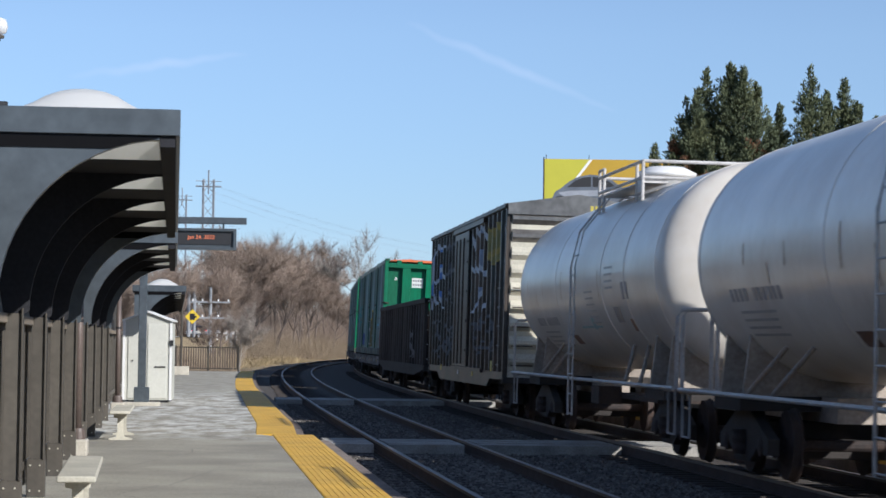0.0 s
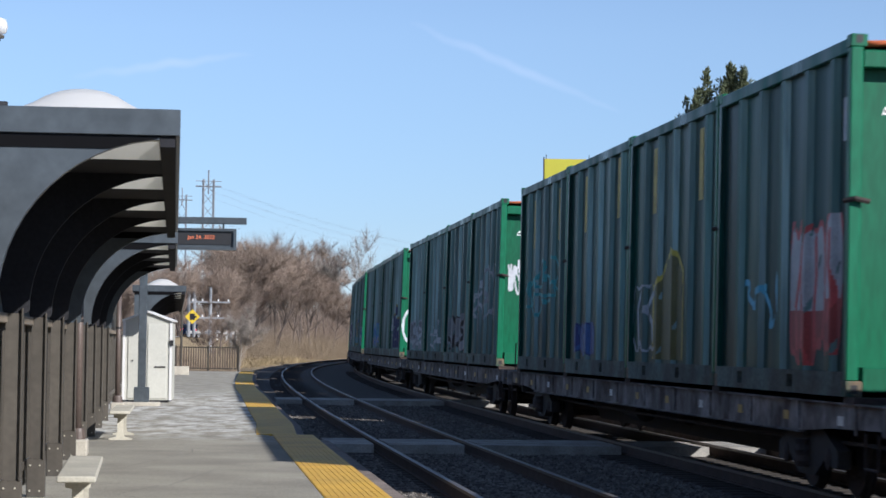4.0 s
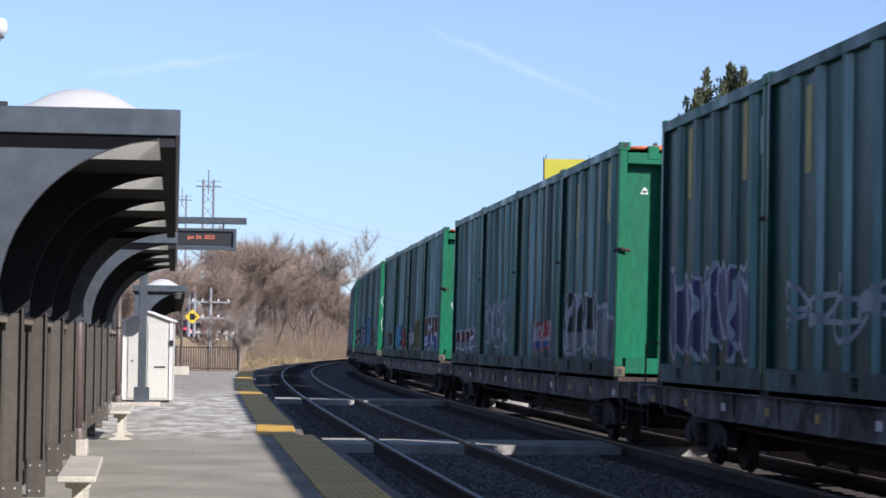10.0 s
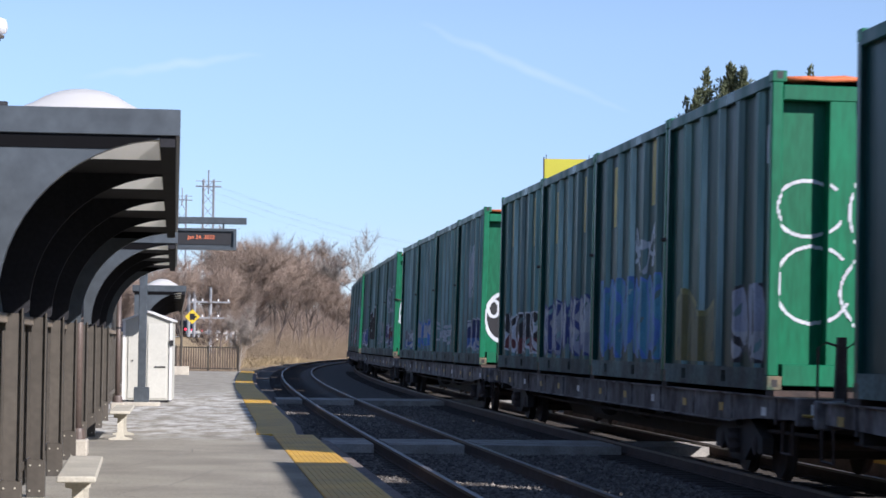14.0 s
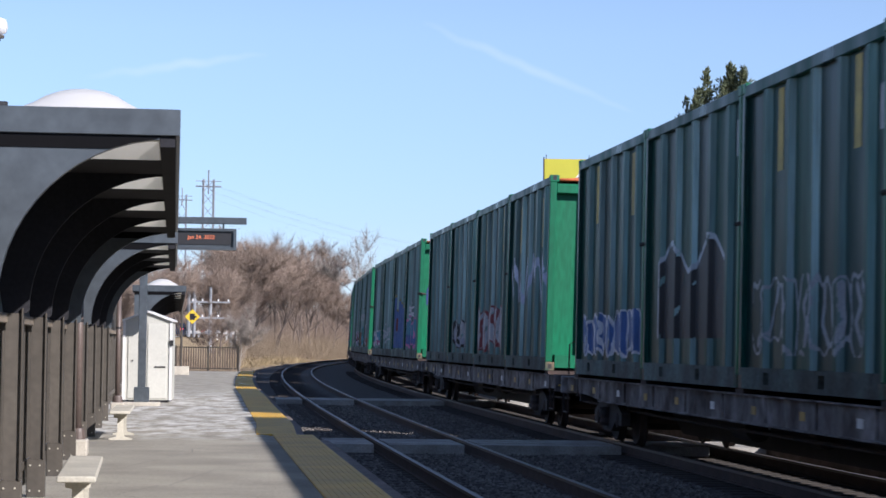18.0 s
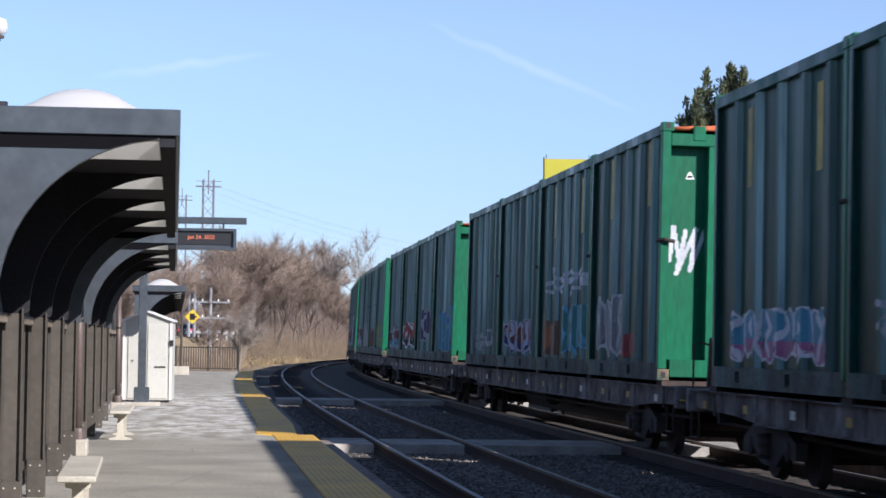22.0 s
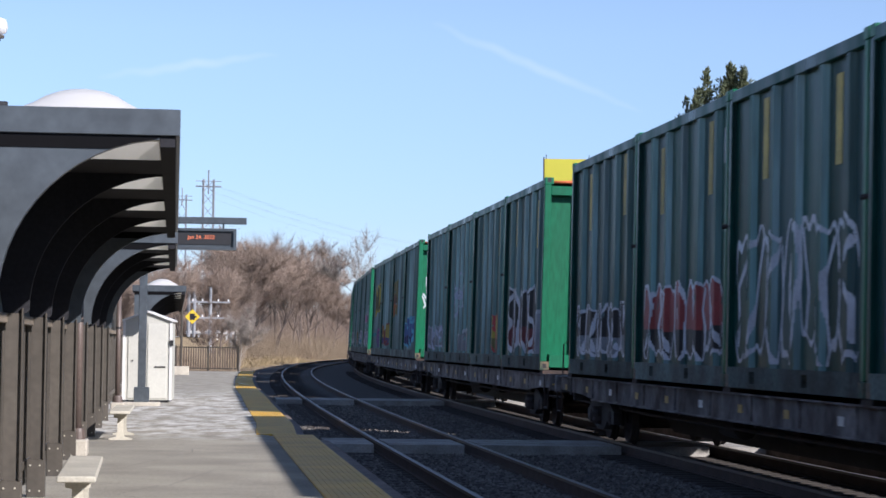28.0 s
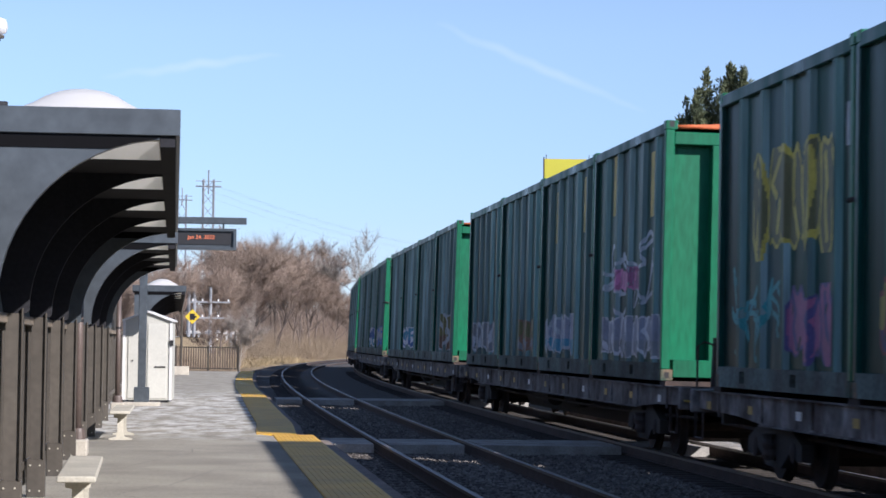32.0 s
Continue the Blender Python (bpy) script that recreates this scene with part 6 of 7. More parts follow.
def paint(color):
    key = tuple(color)
    if key not in PAINTS:
        PAINTS[key] = mat("spray_paint", key, 0.55, 0, 0.25, 2.5, 30, 0.03, per_object=0.05)
    return PAINTS[key]


WHITE, GREY, BLUE, NAVY, CYAN = (0.62, 0.64, 0.7), (0.33, 0.36, 0.4), (0.09, 0.2, 0.55), (0.03, 0.05, 0.2), (0.12, 0.42, 0.62)
LILAC, PURPLE, RED, DARKRED, PINK = (0.45, 0.49, 0.63), (0.1, 0.08, 0.24), (0.45, 0.06, 0.06), (0.2, 0.03, 0.04), (0.6, 0.2, 0.42)
YELLOW, OLIVE, ORANGE, BROWN, BLACKP, LIME, TEAL = (0.55, 0.45, 0.06), (0.2, 0.19, 0.06), (0.55, 0.2, 0.06), (0.2, 0.11, 0.07), (0.015, 0.015, 0.02), (0.25, 0.45, 0.06), (0.06, 0.32, 0.34)
PALE = (0.42, 0.46, 0.52)
W2, L2 = 1.2865, C_LEN / 2


def side_x(y):
    d = 0.07
    for c in RIB_Y:
        a = abs(y - c)
        if a < 0.136:
            d = min(d, 0.004 + max(0.0, a - 0.07))
    return -(W2 - d) - 0.005


def stroke_path(rg, kind, n=14):
    """A looping hand-drawn line in the unit square."""
    if kind == "zigzag":
        return np.array([(i / (n - 1), (0.95 if i % 2 else 0.05) + rg.uniform(-0.12, 0.12)) for i in range(n)])
    if kind == "waves":
        t = np.linspace(0, 1, 60)
        return np.stack([t + 0.05 * np.sin(t * 40), 0.5 + 0.42 * np.sin(t * (11 + rg.uniform(0, 4)) + rg.uniform(0, 6)) * (0.6 + 0.4 * np.cos(t * 5))], 1)
    if kind == "ring":
        t = np.linspace(0.3, 2 * math.pi + 0.1, 40)
        return np.stack([0.5 + 0.46 * np.cos(t), 0.5 + 0.46 * np.sin(t)], 1)
    if kind == "cee":
        t = np.linspace(0.75, 2 * math.pi - 0.5, 40)
        return np.stack([0.52 + 0.48 * np.cos(t), 0.5 + 0.48 * np.sin(t)], 1)
    t = np.linspace(0, 1, 70)
    p, q = rg.uniform(0, 6, 2)
    return np.stack([0.06 + 0.88 * t + 0.1 * np.sin(t * 26 + p), 0.5 + 0.3 * np.sin(t * 19 + q) + 0.17 * np.cos(t * 31 + p)], 1)


def near_path(px, py, path):
    best = np.full(px.shape, 9.0)
    for (x0, y0), (x1, y1) in zip(path[:-1], path[1:]):
        dx, dy = x1 - x0, y1 - y0
        f = np.clip(((px - x0) * dx + (py - y0) * dy) / (dx * dx + dy * dy + 1e-9), 0, 1)
        best = np.minimum(best, np.hypot(px - x0 - f * dx, py - y0 - f * dy))
    return best


def paint_mask(rg, wide, high, style, U, V):
    """0 bare, 1 fill, 2 line, 3 accent; U and V are metres inside the painted box."""
    m = np.zeros(U.shape, int)
    if style == "block":
        top = high * (0.82 + 0.16 * np.sin(U * 2.6 + rg.uniform(0, 6)))
        ins = (V < top) & (U > 0.1) & (U < wide - 0.08)
        m[ins] = 1
        m[ins & ((top - V < 0.08) | (U < 0.17) | (U > wide - 0.16))] = 2
        hole = np.hypot((U - wide * 0.62) / 0.3, (V - high * 0.42) / 0.24) < 1
        m[ins & hole] = 3
    elif style in ("letters", "outline", "thin"):
        n = max(2, int(round(wide / 0.75)))
        for i in range(n):
            cx, cw = wide * (i + 0.5) / n, wide / n * 0.54
            tilt, ch = rg.uniform(-0.15, 0.15), high / 2 * rg.uniform(0.82, 1.0)
            cz = ch + rg.uniform(0, high - 2 * ch + 0.01)
            u, v = (U - cx - tilt * (V - cz)) / cw, (V - cz) / ch
            wob = 0.1 * np.sin(5 * v + i * 2) + 0.1 * np.sin(6 * u + i)
            f = np.abs(u + wob * 0.5) ** 2.6 + np.abs(v + wob) ** 3.4
            inner = np.array([(rg.uniform(-0.6, 0.6), w) for w in (-0.75, -0.2, 0.25, 0.75)])
            cut = near_path(u * cw, v * ch, inner * (cw, ch)) < 0.05
            if style == "thin":
                band = (f < 1.0) & (np.sin(v * 7 + i) > -0.2)
                m[band & (i % 3 == 1)] = 1
                m[(f > 0.74) & (f < 1.12)] = 2
                m[(f < 0.8) & (np.abs(v - 0.15 * np.sin(4 * u + i)) < 0.07)] = 2
                continue
            m[f < 1.0] = 1
            m[(f < 1.0) & (V < cz - ch * 0.25)] = 3
            m[(f > 0.74) & (f < 1.12)] = 2
            m[(f < 0.7) & cut] = 2
        if style == "outline":
            m[(m == 1) | (m == 3)] = 0
    elif style == "scrawl":
        d = near_path(U, V, stroke_path(rg, "x") * (wide, high))
        m[d < 0.035] = 2
        for _ in range(2):
            d = near_path(U, V, stroke_path(rg, "waves") * (wide * 0.9, high * 0.55) + (0, high * rg.uniform(0, 0.4)))
            m[d < 0.03] = 2
    elif style in ("zigzag", "waves", "ring", "cee"):
        d = near_path(U, V, stroke_path(rg, style) * (wide, high))
        m[d < 0.04] = 2
        if style == "zigzag":
            d = near_path(U, V, stroke_path(rg, style) * (wide, high * 0.8))
            m[d < 0.035] = 2
    return m


def paint_mesh(name, us, vs, m, du, dv, surface, colors, parent, label):
    """One thin skin of upright painted slips; surface gives the places of a slip's two edges."""
    if not m.any():
        return
    mt = m.T
    step = (np.arange(mt.shape[1]) // 2)[None, :] * 8 + mt
    before = np.pad(step, ((0, 0), (1, 0)), constant_values=-1)[:, :-1]
    after = np.pad(step, ((0, 0), (0, 1)), constant_values=-1)[:, 1:]
    ii, lo = np.nonzero((mt > 0) & (step != before))
    _, hi = np.nonzero((mt > 0) & (step != after))
    left, right = surface(us)[ii], surface(us + du)[ii]
    low, up = vs[lo][:, None], (vs[hi] + dv)[:, None]

    def at(edge, z):
        return np.concatenate([edge, z], 1)
    quads = np.stack([at(left, low), at(right, low), at(right, up), at(left, up)], 1).reshape(-1, 3)
    ob = raw(name, quads.tolist(), np.arange(len(quads)).reshape(-1, 4).tolist(), paint(colors[0]), parent)
    for c in colors[1:]:
        ob.data.materials.append(paint(c))
    ob.data.polygons.foreach_set("material_index", (mt[ii, lo] - 1).astype(np.int32))
    ob["label"] = label


def dulled(c):
    return tuple(0.62 * q for q in c)


def side_paint(n, k, f0, f1, z0, z1, style, fill, line_c, accent, label):
    """Spray paint on the nearer long side, from f0 to f1 of the length, counted from the near end."""
    rg = np.random.default_rng(n * 40 + k * 7 + int(z0 * 10))
    y0, y1 = -L2 + 0.14 + f0 * (C_LEN - 0.28), -L2 + 0.14 + f1 * (C_LEN - 0.28)
    du, dv = 0.02, 0.015
    us, vs = np.arange(y0, y1 - du, du), np.arange(max(z0, 0.26), min(z1, C_H - 0.26) - dv, dv)
    U, V = np.meshgrid(us - y0 + du / 2, vs - z0 + dv / 2)
    m = paint_mask(rg, y1 - y0, z1 - z0, style, U, V)
    m[np.sin(U * 9.1 + n) * np.sin(V * 7.3 + k) + 0.6 * np.sin(U * 23 + V * 17) > 1.28] = 0
    paint_mesh("graffiti", us, vs, m, du, dv, lambda u: np.stack([np.array([side_x(q) for q in u]), u], 1), (dulled(fill), line_c, dulled(accent)), CONTAINERS[n, k], label)


def end_y(x):
    return -(L2 - 0.19) - 0.005 if -1.15 < x < -0.605 or -0.295 < x < 0.295 or 0.605 < x < 1.15 else -L2 - 0.004


def end_paint(n, x0, x1, z0, z1, style, color, label):
    rg = np.random.default_rng(n * 31 + 5)
    du, dv = 0.02, 0.014
    us, vs = np.arange(x0, x1, du), np.arange(z0, z1, dv)
    U, V = np.meshgrid(us - x0, vs - z0)
    m = np.zeros(U.shape, int)
    if style == "scrawl":
        for kind in ("x", "waves"):
            m[near_path(U, V, stroke_path(rg, kind) * (x1 - x0, z1 - z0)) < 0.023] = 2
    elif style == "column":
        m[near_path(U, V, stroke_path(rg, "x")[:, ::-1] * (x1 - x0, z1 - z0)) < 0.023] = 2
    elif style == "angles":
        p = np.array([(0.0, 0.3), (0.1, 1.0), (0.3, 0.2), (0.45, 0.9), (0.2, 0.0), (0.75, 0.95), (0.6, 0.1), (1.0, 0.9)])
        m[near_path(U, V, p * (x1 - x0, z1 - z0)) < 0.03] = 2
    elif style == "disc":
        r = np.hypot((U - (x1 - x0) / 2) / ((x1 - x0) / 2), (V - (z1 - z0) / 2) / ((z1 - z0) / 2))
        m[r < 0.88] = 1
        m[(r > 0.84) & (r < 1)] = 2
        m[near_path(U, V, stroke_path(rg, "ring") * ((x1 - x0) * 0.3, (z1 - z0) * 0.34) + ((x1 - x0) * 0.1, (z1 - z0) * 0.5)) < 0.035] = 2
    elif style == "arcs":
        for cx, cz, rx, rz in ((0.3, 0.76, 0.28, 0.16), (0.8, 0.74, 0.2, 0.2), (0.92, 0.3, 0.4, 0.24), (0.34, 0.34, 0.3, 0.22)):
            p = stroke_path(rg, "cee" if cx < 0.9 else "ring") * (rx * 2, rz * 2) + (cx - rx, cz - rz)
            m[near_path(U / (x1 - x0), V / (z1 - z0), p) < 0.01] = 2
    else:
        m[near_path(U, V, stroke_path(rg, style) * (x1 - x0, z1 - z0)) < 0.045] = 2
    ok = np.array([abs(end_y(u) - end_y(u + du)) < 0.05 for u in us])
    m[:, ~ok] = 0
    paint_mesh("graffiti", us, vs, m, du, dv, lambda u: np.stack([u, np.array([end_y(q) for q in u])], 1), (BLACKP, color, color), CONTAINERS[n, 0], label)


SIDES = [
    (0, 0, .05, .42, .3, 1.9, "letters", WHITE, RED, RED), (0, 0, .5, .8, .6, 1.5, "waves", CYAN, CYAN, CYAN), (0, 1, .35, .75, .3, 1.9, "block", OLIVE, YELLOW, OLIVE), (0, 1, .7, 1., .4, 1.4, "outline", PALE, PALE, PALE),
    (0, 2, .55, .9, .3, .9, "letters", BLUE, NAVY, BLUE), (0, 3, .2, .9, 1.0, 2.2, "scrawl", TEAL, TEAL, TEAL),
    (1, 0, .1, .55, 1.0, 2.3, "outline", PALE, GREY, GREY), (1, 0, .6, .95, .7, 2.1, "scrawl", GREY, PALE, GREY), (1, 1, .2, .9, .3, 1.25, "letters", GREY, BLACKP, PALE), (1, 2, .15, .8, .3, 1.15, "scrawl", PALE, PALE, PALE), (1, 3, .2, .95, .3, 1.2, "letters", GREY, PALE, PALE),
    (2, 0, .1, .75, .3, 1.9, "block", NAVY, OLIVE, NAVY), (2, 2, .1, .9, .3, 1.25, "letters", CYAN, BLUE, PALE), (2, 0, .8, 1., .7, 1.6, "scrawl", PALE, PALE, PALE),
    (3, 0, .05, .5, .3, 1.2, "letters", BLUE, PALE, CYAN), (3, 1, .05, .98, .3, 1.75, "letters", BLUE, OLIVE, CYAN), (3, 2, .1, .9, .5, 1.3, "scrawl", GREY, GREY, GREY), (3, 3, .1, .95, .3, 1.6, "letters", PURPLE, PALE, PURPLE),
    (4, 0, .35, .98, .3, 1.4, "letters", BLACKP, PALE, GREY), (4, 0, .02, .3, .3, 1.2, "block", GREY, PALE, GREY), (4, 1, .1, .6, .3, .95, "letters", WHITE, RED, BLUE), (4, 2, .1, .9, .3, 1.5, "outline", PALE, PALE, PALE), (4, 3, .1, .95, .3, .9, "letters", DARKRED, WHITE, GREY),
    (5, 0, .2, .98, .3, 1.3, "letters", BROWN, WHITE, BLUE), (5, 1, .1, .55, .3, 1.35, "block", OLIVE, OLIVE, YELLOW), (5, 1, .6, .98, .4, .95, "scrawl", PALE, PALE, PALE), (5, 2, .05, .45, .3, .95, "letters", DARKRED, RED, DARKRED), (5, 2, .4, .95, .3, 1.1, "letters", BLUE, CYAN, NAVY), (5, 3, .1, .5, .3, .9, "letters", BLACKP, OLIVE, BLACKP),
    (6, 0, .05, .35, .3, 1.25, "letters", LILAC, BLACKP, WHITE), (6, 0, .5, .95, .3, 1.3, "block", OLIVE, OLIVE, OLIVE), (6, 1, .05, .95, .3, 1.55, "letters", CYAN, BLUE, CYAN), (6, 1, .1, .45, 1.5, 2.3, "scrawl", WHITE, PALE, PALE), (6, 2, .05, .98, .3, 1.35, "letters", WHITE, NAVY, LILAC), (6, 3, .05, .9, .3, 1.15, "letters", BLACKP, WHITE, DARKRED),
    (7, 0, .05, .55, .3, 1.1, "letters", NAVY, PALE, BLUE), (7, 0, .3, .5, 1.6, 2.9, "zigzag", PALE, PALE, PALE), (7, 1, .2, .9, .4, 1.2, "scrawl", PALE, PALE, PALE), (7, 2, .1, .9, .3, 1.2, "letters", WHITE, BLUE, CYAN), (7, 3, .2, .8, .3, .9, "letters", GREY, PALE, BLUE),
    (8, 0, .1, .55, .3, 1.25, "letters", DARKRED, PALE, PURPLE), (8, 0, .15, .95, 1.55, 2.55, "outline", PALE, PALE, PALE), (8, 0, .55, .98, .3, 1.2, "letters", PURPLE, LILAC, GREY), (8, 1, .1, .95, .4, 1.3, "outline", BLUE, GREY, GREY), (8, 2, .1, .85, .6, 2.0, "block", BLACKP, PALE, BLACKP), (8, 3, .05, .95, .3, 1.05, "letters", BLUE, WHITE, BLUE),
    (9, 0, .05, .98, 1.3, 2.3, "zigzag", LILAC, LILAC, LILAC), (9, 1, .12, .98, .3, 1.35, "letters", WHITE, DARKRED, WHITE), (9, 2, .3, .95, .3, 1.1, "letters", WHITE, BLACKP, LILAC),
    (10, 0, .1, .95, .3, 1.4, "letters", CYAN, PINK, BLUE), (10, 0, .4, .75, 1.2, 1.8, "scrawl", WHITE, WHITE, WHITE), (10, 1, .03, .97, .3, 2.2, "block", BLUE, OLIVE, DARKRED), (10, 2, .2, .9, .3, 1.2, "scrawl", GREY, PALE, GREY), (10, 3, .1, .9, .3, .95, "letters", CYAN, WHITE, PINK),
    (11, 0, .5, .95, .3, 1.3, "letters", GREY, PALE, GREY), (11, 0, .3, .5, .3, .7, "letters", RED, DARKRED, RED), (11, 1, .05, .55, .3, 1.2, "letters", TEAL, CYAN, TEAL), (11, 1, .6, .98, .3, 1.1, "block", BROWN, BROWN, ORANGE), (11, 1, .02, .9, 1.35, 1.95, "scrawl", PALE, PALE, PALE), (11, 2, .1, .95, .3, 1.0, "letters", DARKRED, LILAC, NAVY), (11, 3, .2, .8, .3, .9, "scrawl", GREY, GREY, GREY),
    (12, 0, .05, .8, .3, 1.5, "block", CYAN, BLUE, CYAN), (12, 0, .8, .97, .5, 1.5, "block", OLIVE, OLIVE, OLIVE), (12, 1, .1, .8, .5, 1.5, "letters", PURPLE, GREY, PURPLE), (12, 2, .05, .95, .3, 1.15, "letters", RED, WHITE, BLACKP), (12, 3, .1, .95, .3, 1.05, "letters", DARKRED, PALE, CYAN),
    (13, 0, .1, .95, .3, 1.3, "letters", GREY, LIME, GREY), (13, 1, .1, .85, .3, 1.1, "block", BROWN, DARKRED, BROWN), (13, 2, .1, .95, .3, 1.4, "block", WHITE, GREY, WHITE), (13, 3, .1, .9, .3, 1.2, "letters", DARKRED, LILAC, WHITE),
    (14, 0, .2, .95, .3, 1.3, "letters", NAVY, NAVY, PURPLE), (14, 1, .05, .98, .3, 1.95, "outline", WHITE, WHITE, WHITE), (14, 2, .05, .95, .3, 1.4, "letters", RED, WHITE, BLACKP), (14, 3, .1, .95, .3, 1.2, "letters", BLACKP, WHITE, GREY),
    (15, 0, .2, .9, .3, 1.7, "letters", BLACKP, WHITE, DARKRED), (15, 0, .02, .14, .3, 1.2, "block", PALE, PALE, PALE), (15, 1, .1, .3, .3, 1.2, "letters", YELLOW, RED, OLIVE), (15, 2, .4, .8, 1.0, 2.5, "scrawl", LILAC, LILAC, LILAC), (15, 2, .1, .6, .3, .9, "block", GREY, PALE, GREY), (15, 3, .1, .9, .3, 1.0, "letters", PALE, LILAC, GREY),
    (16, 0, .1, .95, .3, 1.35, "letters", BLUE, CYAN, NAVY), (16, 1, .5, .9, 1.3, 2.7, "letters", BROWN, OLIVE, ORANGE), (16, 2, .1, .9, .3, 1.2, "letters", YELLOW, DARKRED, PURPLE), (16, 3, .1, .75, 1.5, 2.8, "letters", OLIVE, YELLOW, OLIVE), (16, 3, .1, .45, .3, 1.2, "letters", PINK, PURPLE, PINK), (16, 3, .5, .95, .3, 1.5, "scrawl", TEAL, TEAL, TEAL),
    (17, 0, .1, .9, .9, 2.2, "scrawl", PALE, PALE, PALE), (17, 0, .05, .9, .3, .95, "letters", LILAC, WHITE, PALE), (17, 0, .35, .7, 1.3, 1.7, "letters", PINK, PINK, PINK), (17, 1, .3, .95, .3, 1.05, "letters", LILAC, PALE, CYAN), (17, 2, .1, .5, .3, 1.0, "letters", OLIVE, BROWN, GREY), (17, 3, .2, .9, .3, 1.0, "letters", GREY, PALE, GREY),
    (18, 0, .2, .8, .3, 1.3, "letters", OLIVE, GREY, BROWN), (18, 2, .2, .9, .3, 1.0, "letters", CYAN, WHITE, BLUE), (19, 0, .2, .9, .3, 1.1, "letters", WHITE, BLUE, GREY), (19, 1, .2, .9, .3, 1.1, "letters", BLUE, WHITE, CYAN), (20, 0, .2, .9, .3, 1.0, "scrawl", PALE, PALE, PALE), (21, 1, .2, .9, .3, 1.0, "letters", CYAN, PALE, BLUE),
]
NAMES = {WHITE: "white", GREY: "grey", BLUE: "blue", NAVY: "dark blue", CYAN: "light blue", LILAC: "pale lilac", PURPLE: "dark purple", RED: "red", DARKRED: "dark red", PINK: "pink", YELLOW: "yellow", OLIVE: "olive", ORANGE: "orange", BROWN: "brown", BLACKP: "black", LIME: "lime green", TEAL: "teal", PALE: "pale grey"}
for n, k, f0, f1, z0, z1, style, fill, line_c, accent in SIDES:
    shape = {"block": "painted field", "letters": "rounded spray-painted shapes", "outline": "spray-painted outlines"}.get(style, "spray-painted scrawl")
    side_paint(n, k, f0, f1, z0, z1, style, fill, line_c, accent, "%s and %s %s" % (NAMES[fill], NAMES[line_c], shape) if fill != line_c else "%s %s" % (NAMES[fill], shape))
for n, x0, x1, z0, z1, style, color in ((1, -1.08, -0.62, 1.55, 2.4, "scrawl", WHITE), (2, -1.25, -0.2, 0.35, 1.75, "cee", WHITE), (2, -0.95, -0.62, 1.8, 2.4, "column", LILAC), (5, -0.98, -0.65, 0.9, 2.2, "column", PALE),
                                        (6, -1.27, 0.2, 0.5, 2.6, "arcs", WHITE), (7, -1.2, -0.3, 0.5, 1.7, "disc", WHITE), (8, -1.15, -0.3, 1.1, 2.1, "scrawl", PALE), (10, -1.05, -0.63, 1.6, 2.4, "scrawl", NAVY),
                                        (11, -1.12, -0.62, 1.5, 2.2, "angles", WHITE), (13, -1.08, -0.63, 0.45, 1.75, "column", CYAN), (16, -1.12, -0.2, 1.45, 2.6, "scrawl", WHITE)):
    end_paint(n, x0, x1, z0, z1, style, color, NAMES[color] + " spray-painted scrawl")

# yellow bars, labels and triangle signs
YBAR = mesh_of("yellow_marking", B((side_x(0.4), side_x(0.4) + 0.004, -0.12, 0.12, 2.45, 3.4)), mat("faded_yellow_bar", (0.42, 0.33, 0.07), 0.6, 0, 0.3, 3, 25, 0, per_object=0.25))
WLABEL = mesh_of("data_label", B((side_x(0.4), side_x(0.4) + 0.004, -0.13, 0.13, 2.75, 3.2)), mat("weathered_label", (0.4, 0.42, 0.45), 0.6, 0, 0.4, 8, 40, 0))
TRI = mesh_of("triangle_sign", prism([(-0.065, 2.88), (0.065, 2.88), (0.03, 2.96), (0.0, 2.99), (-0.03, 2.96)], "y", -(L2 - 0.19) - 0.004, -(L2 - 0.19) - 0.0005), M_WHITESIGN)
TRIMARK = mesh_of("sign_mark", B((-0.035, 0.035, -(L2 - 0.19) - 0.007, -(L2 - 0.19) - 0.0045, 2.9, 2.935)), M_BLACK)
rg = np.random.default_rng(77)
OLD_ENDS = (0, 1, 2, 3, 4, 5, 8, 10, 11)
for (n, k), box in CONTAINERS.items():
    if n > 18:
        continue
    if rg.random() < 0.75:
        share("yellow_marking", YBAR, box, pose(0, 1.38, rg.uniform(-0.1, 0.1)))
        share("yellow_marking", YBAR, box, pose(0, -1.78, rg.uniform(-0.1, 0.1)))
    if rg.random() < 0.6:
        share("data_label", WLABEL, box, pose(0, -2.68, rg.uniform(-0.2, 0.1)))
    if k == 0 and n in OLD_ENDS:
        sgn = share("triangle_sign", TRI, box, pose(-0.84, 0, 0))
        share("sign_mark", TRIMARK, sgn)
    if k == 0 and n not in OLD_ENDS:
        for o in list(box.children):
            if o.name.startswith(("lid_clamp", "locking_bar")):
                bpy.data.objects.remove(o)
first = CONTAINERS[0, 0]
M_FADEDINK = mat("faded_black_ink", (0.16, 0.16, 0.17), 0.6, 0, 0.3, 9, 60, 0)
for x, bars in ((0.0, 2), (0.86, 2)):
    p = part("number_plate", B((x - 0.22, x + 0.2, -(L2 - 0.19) - 0.004, -(L2 - 0.19) - 0.0005, 2.62, 2.98)), M_WHITESIGN, first, "white plate with two dark unreadable lines")
    for z in (2.84, 2.68):
        for i in range(4):
            bx = x - 0.185 + 0.093 * i
            part("marking_bar", B((bx, bx + 0.058, -(L2 - 0.19) - 0.007, -(L2 - 0.19) - 0.0045, z, z + 0.085)), M_FADEDINK, p)
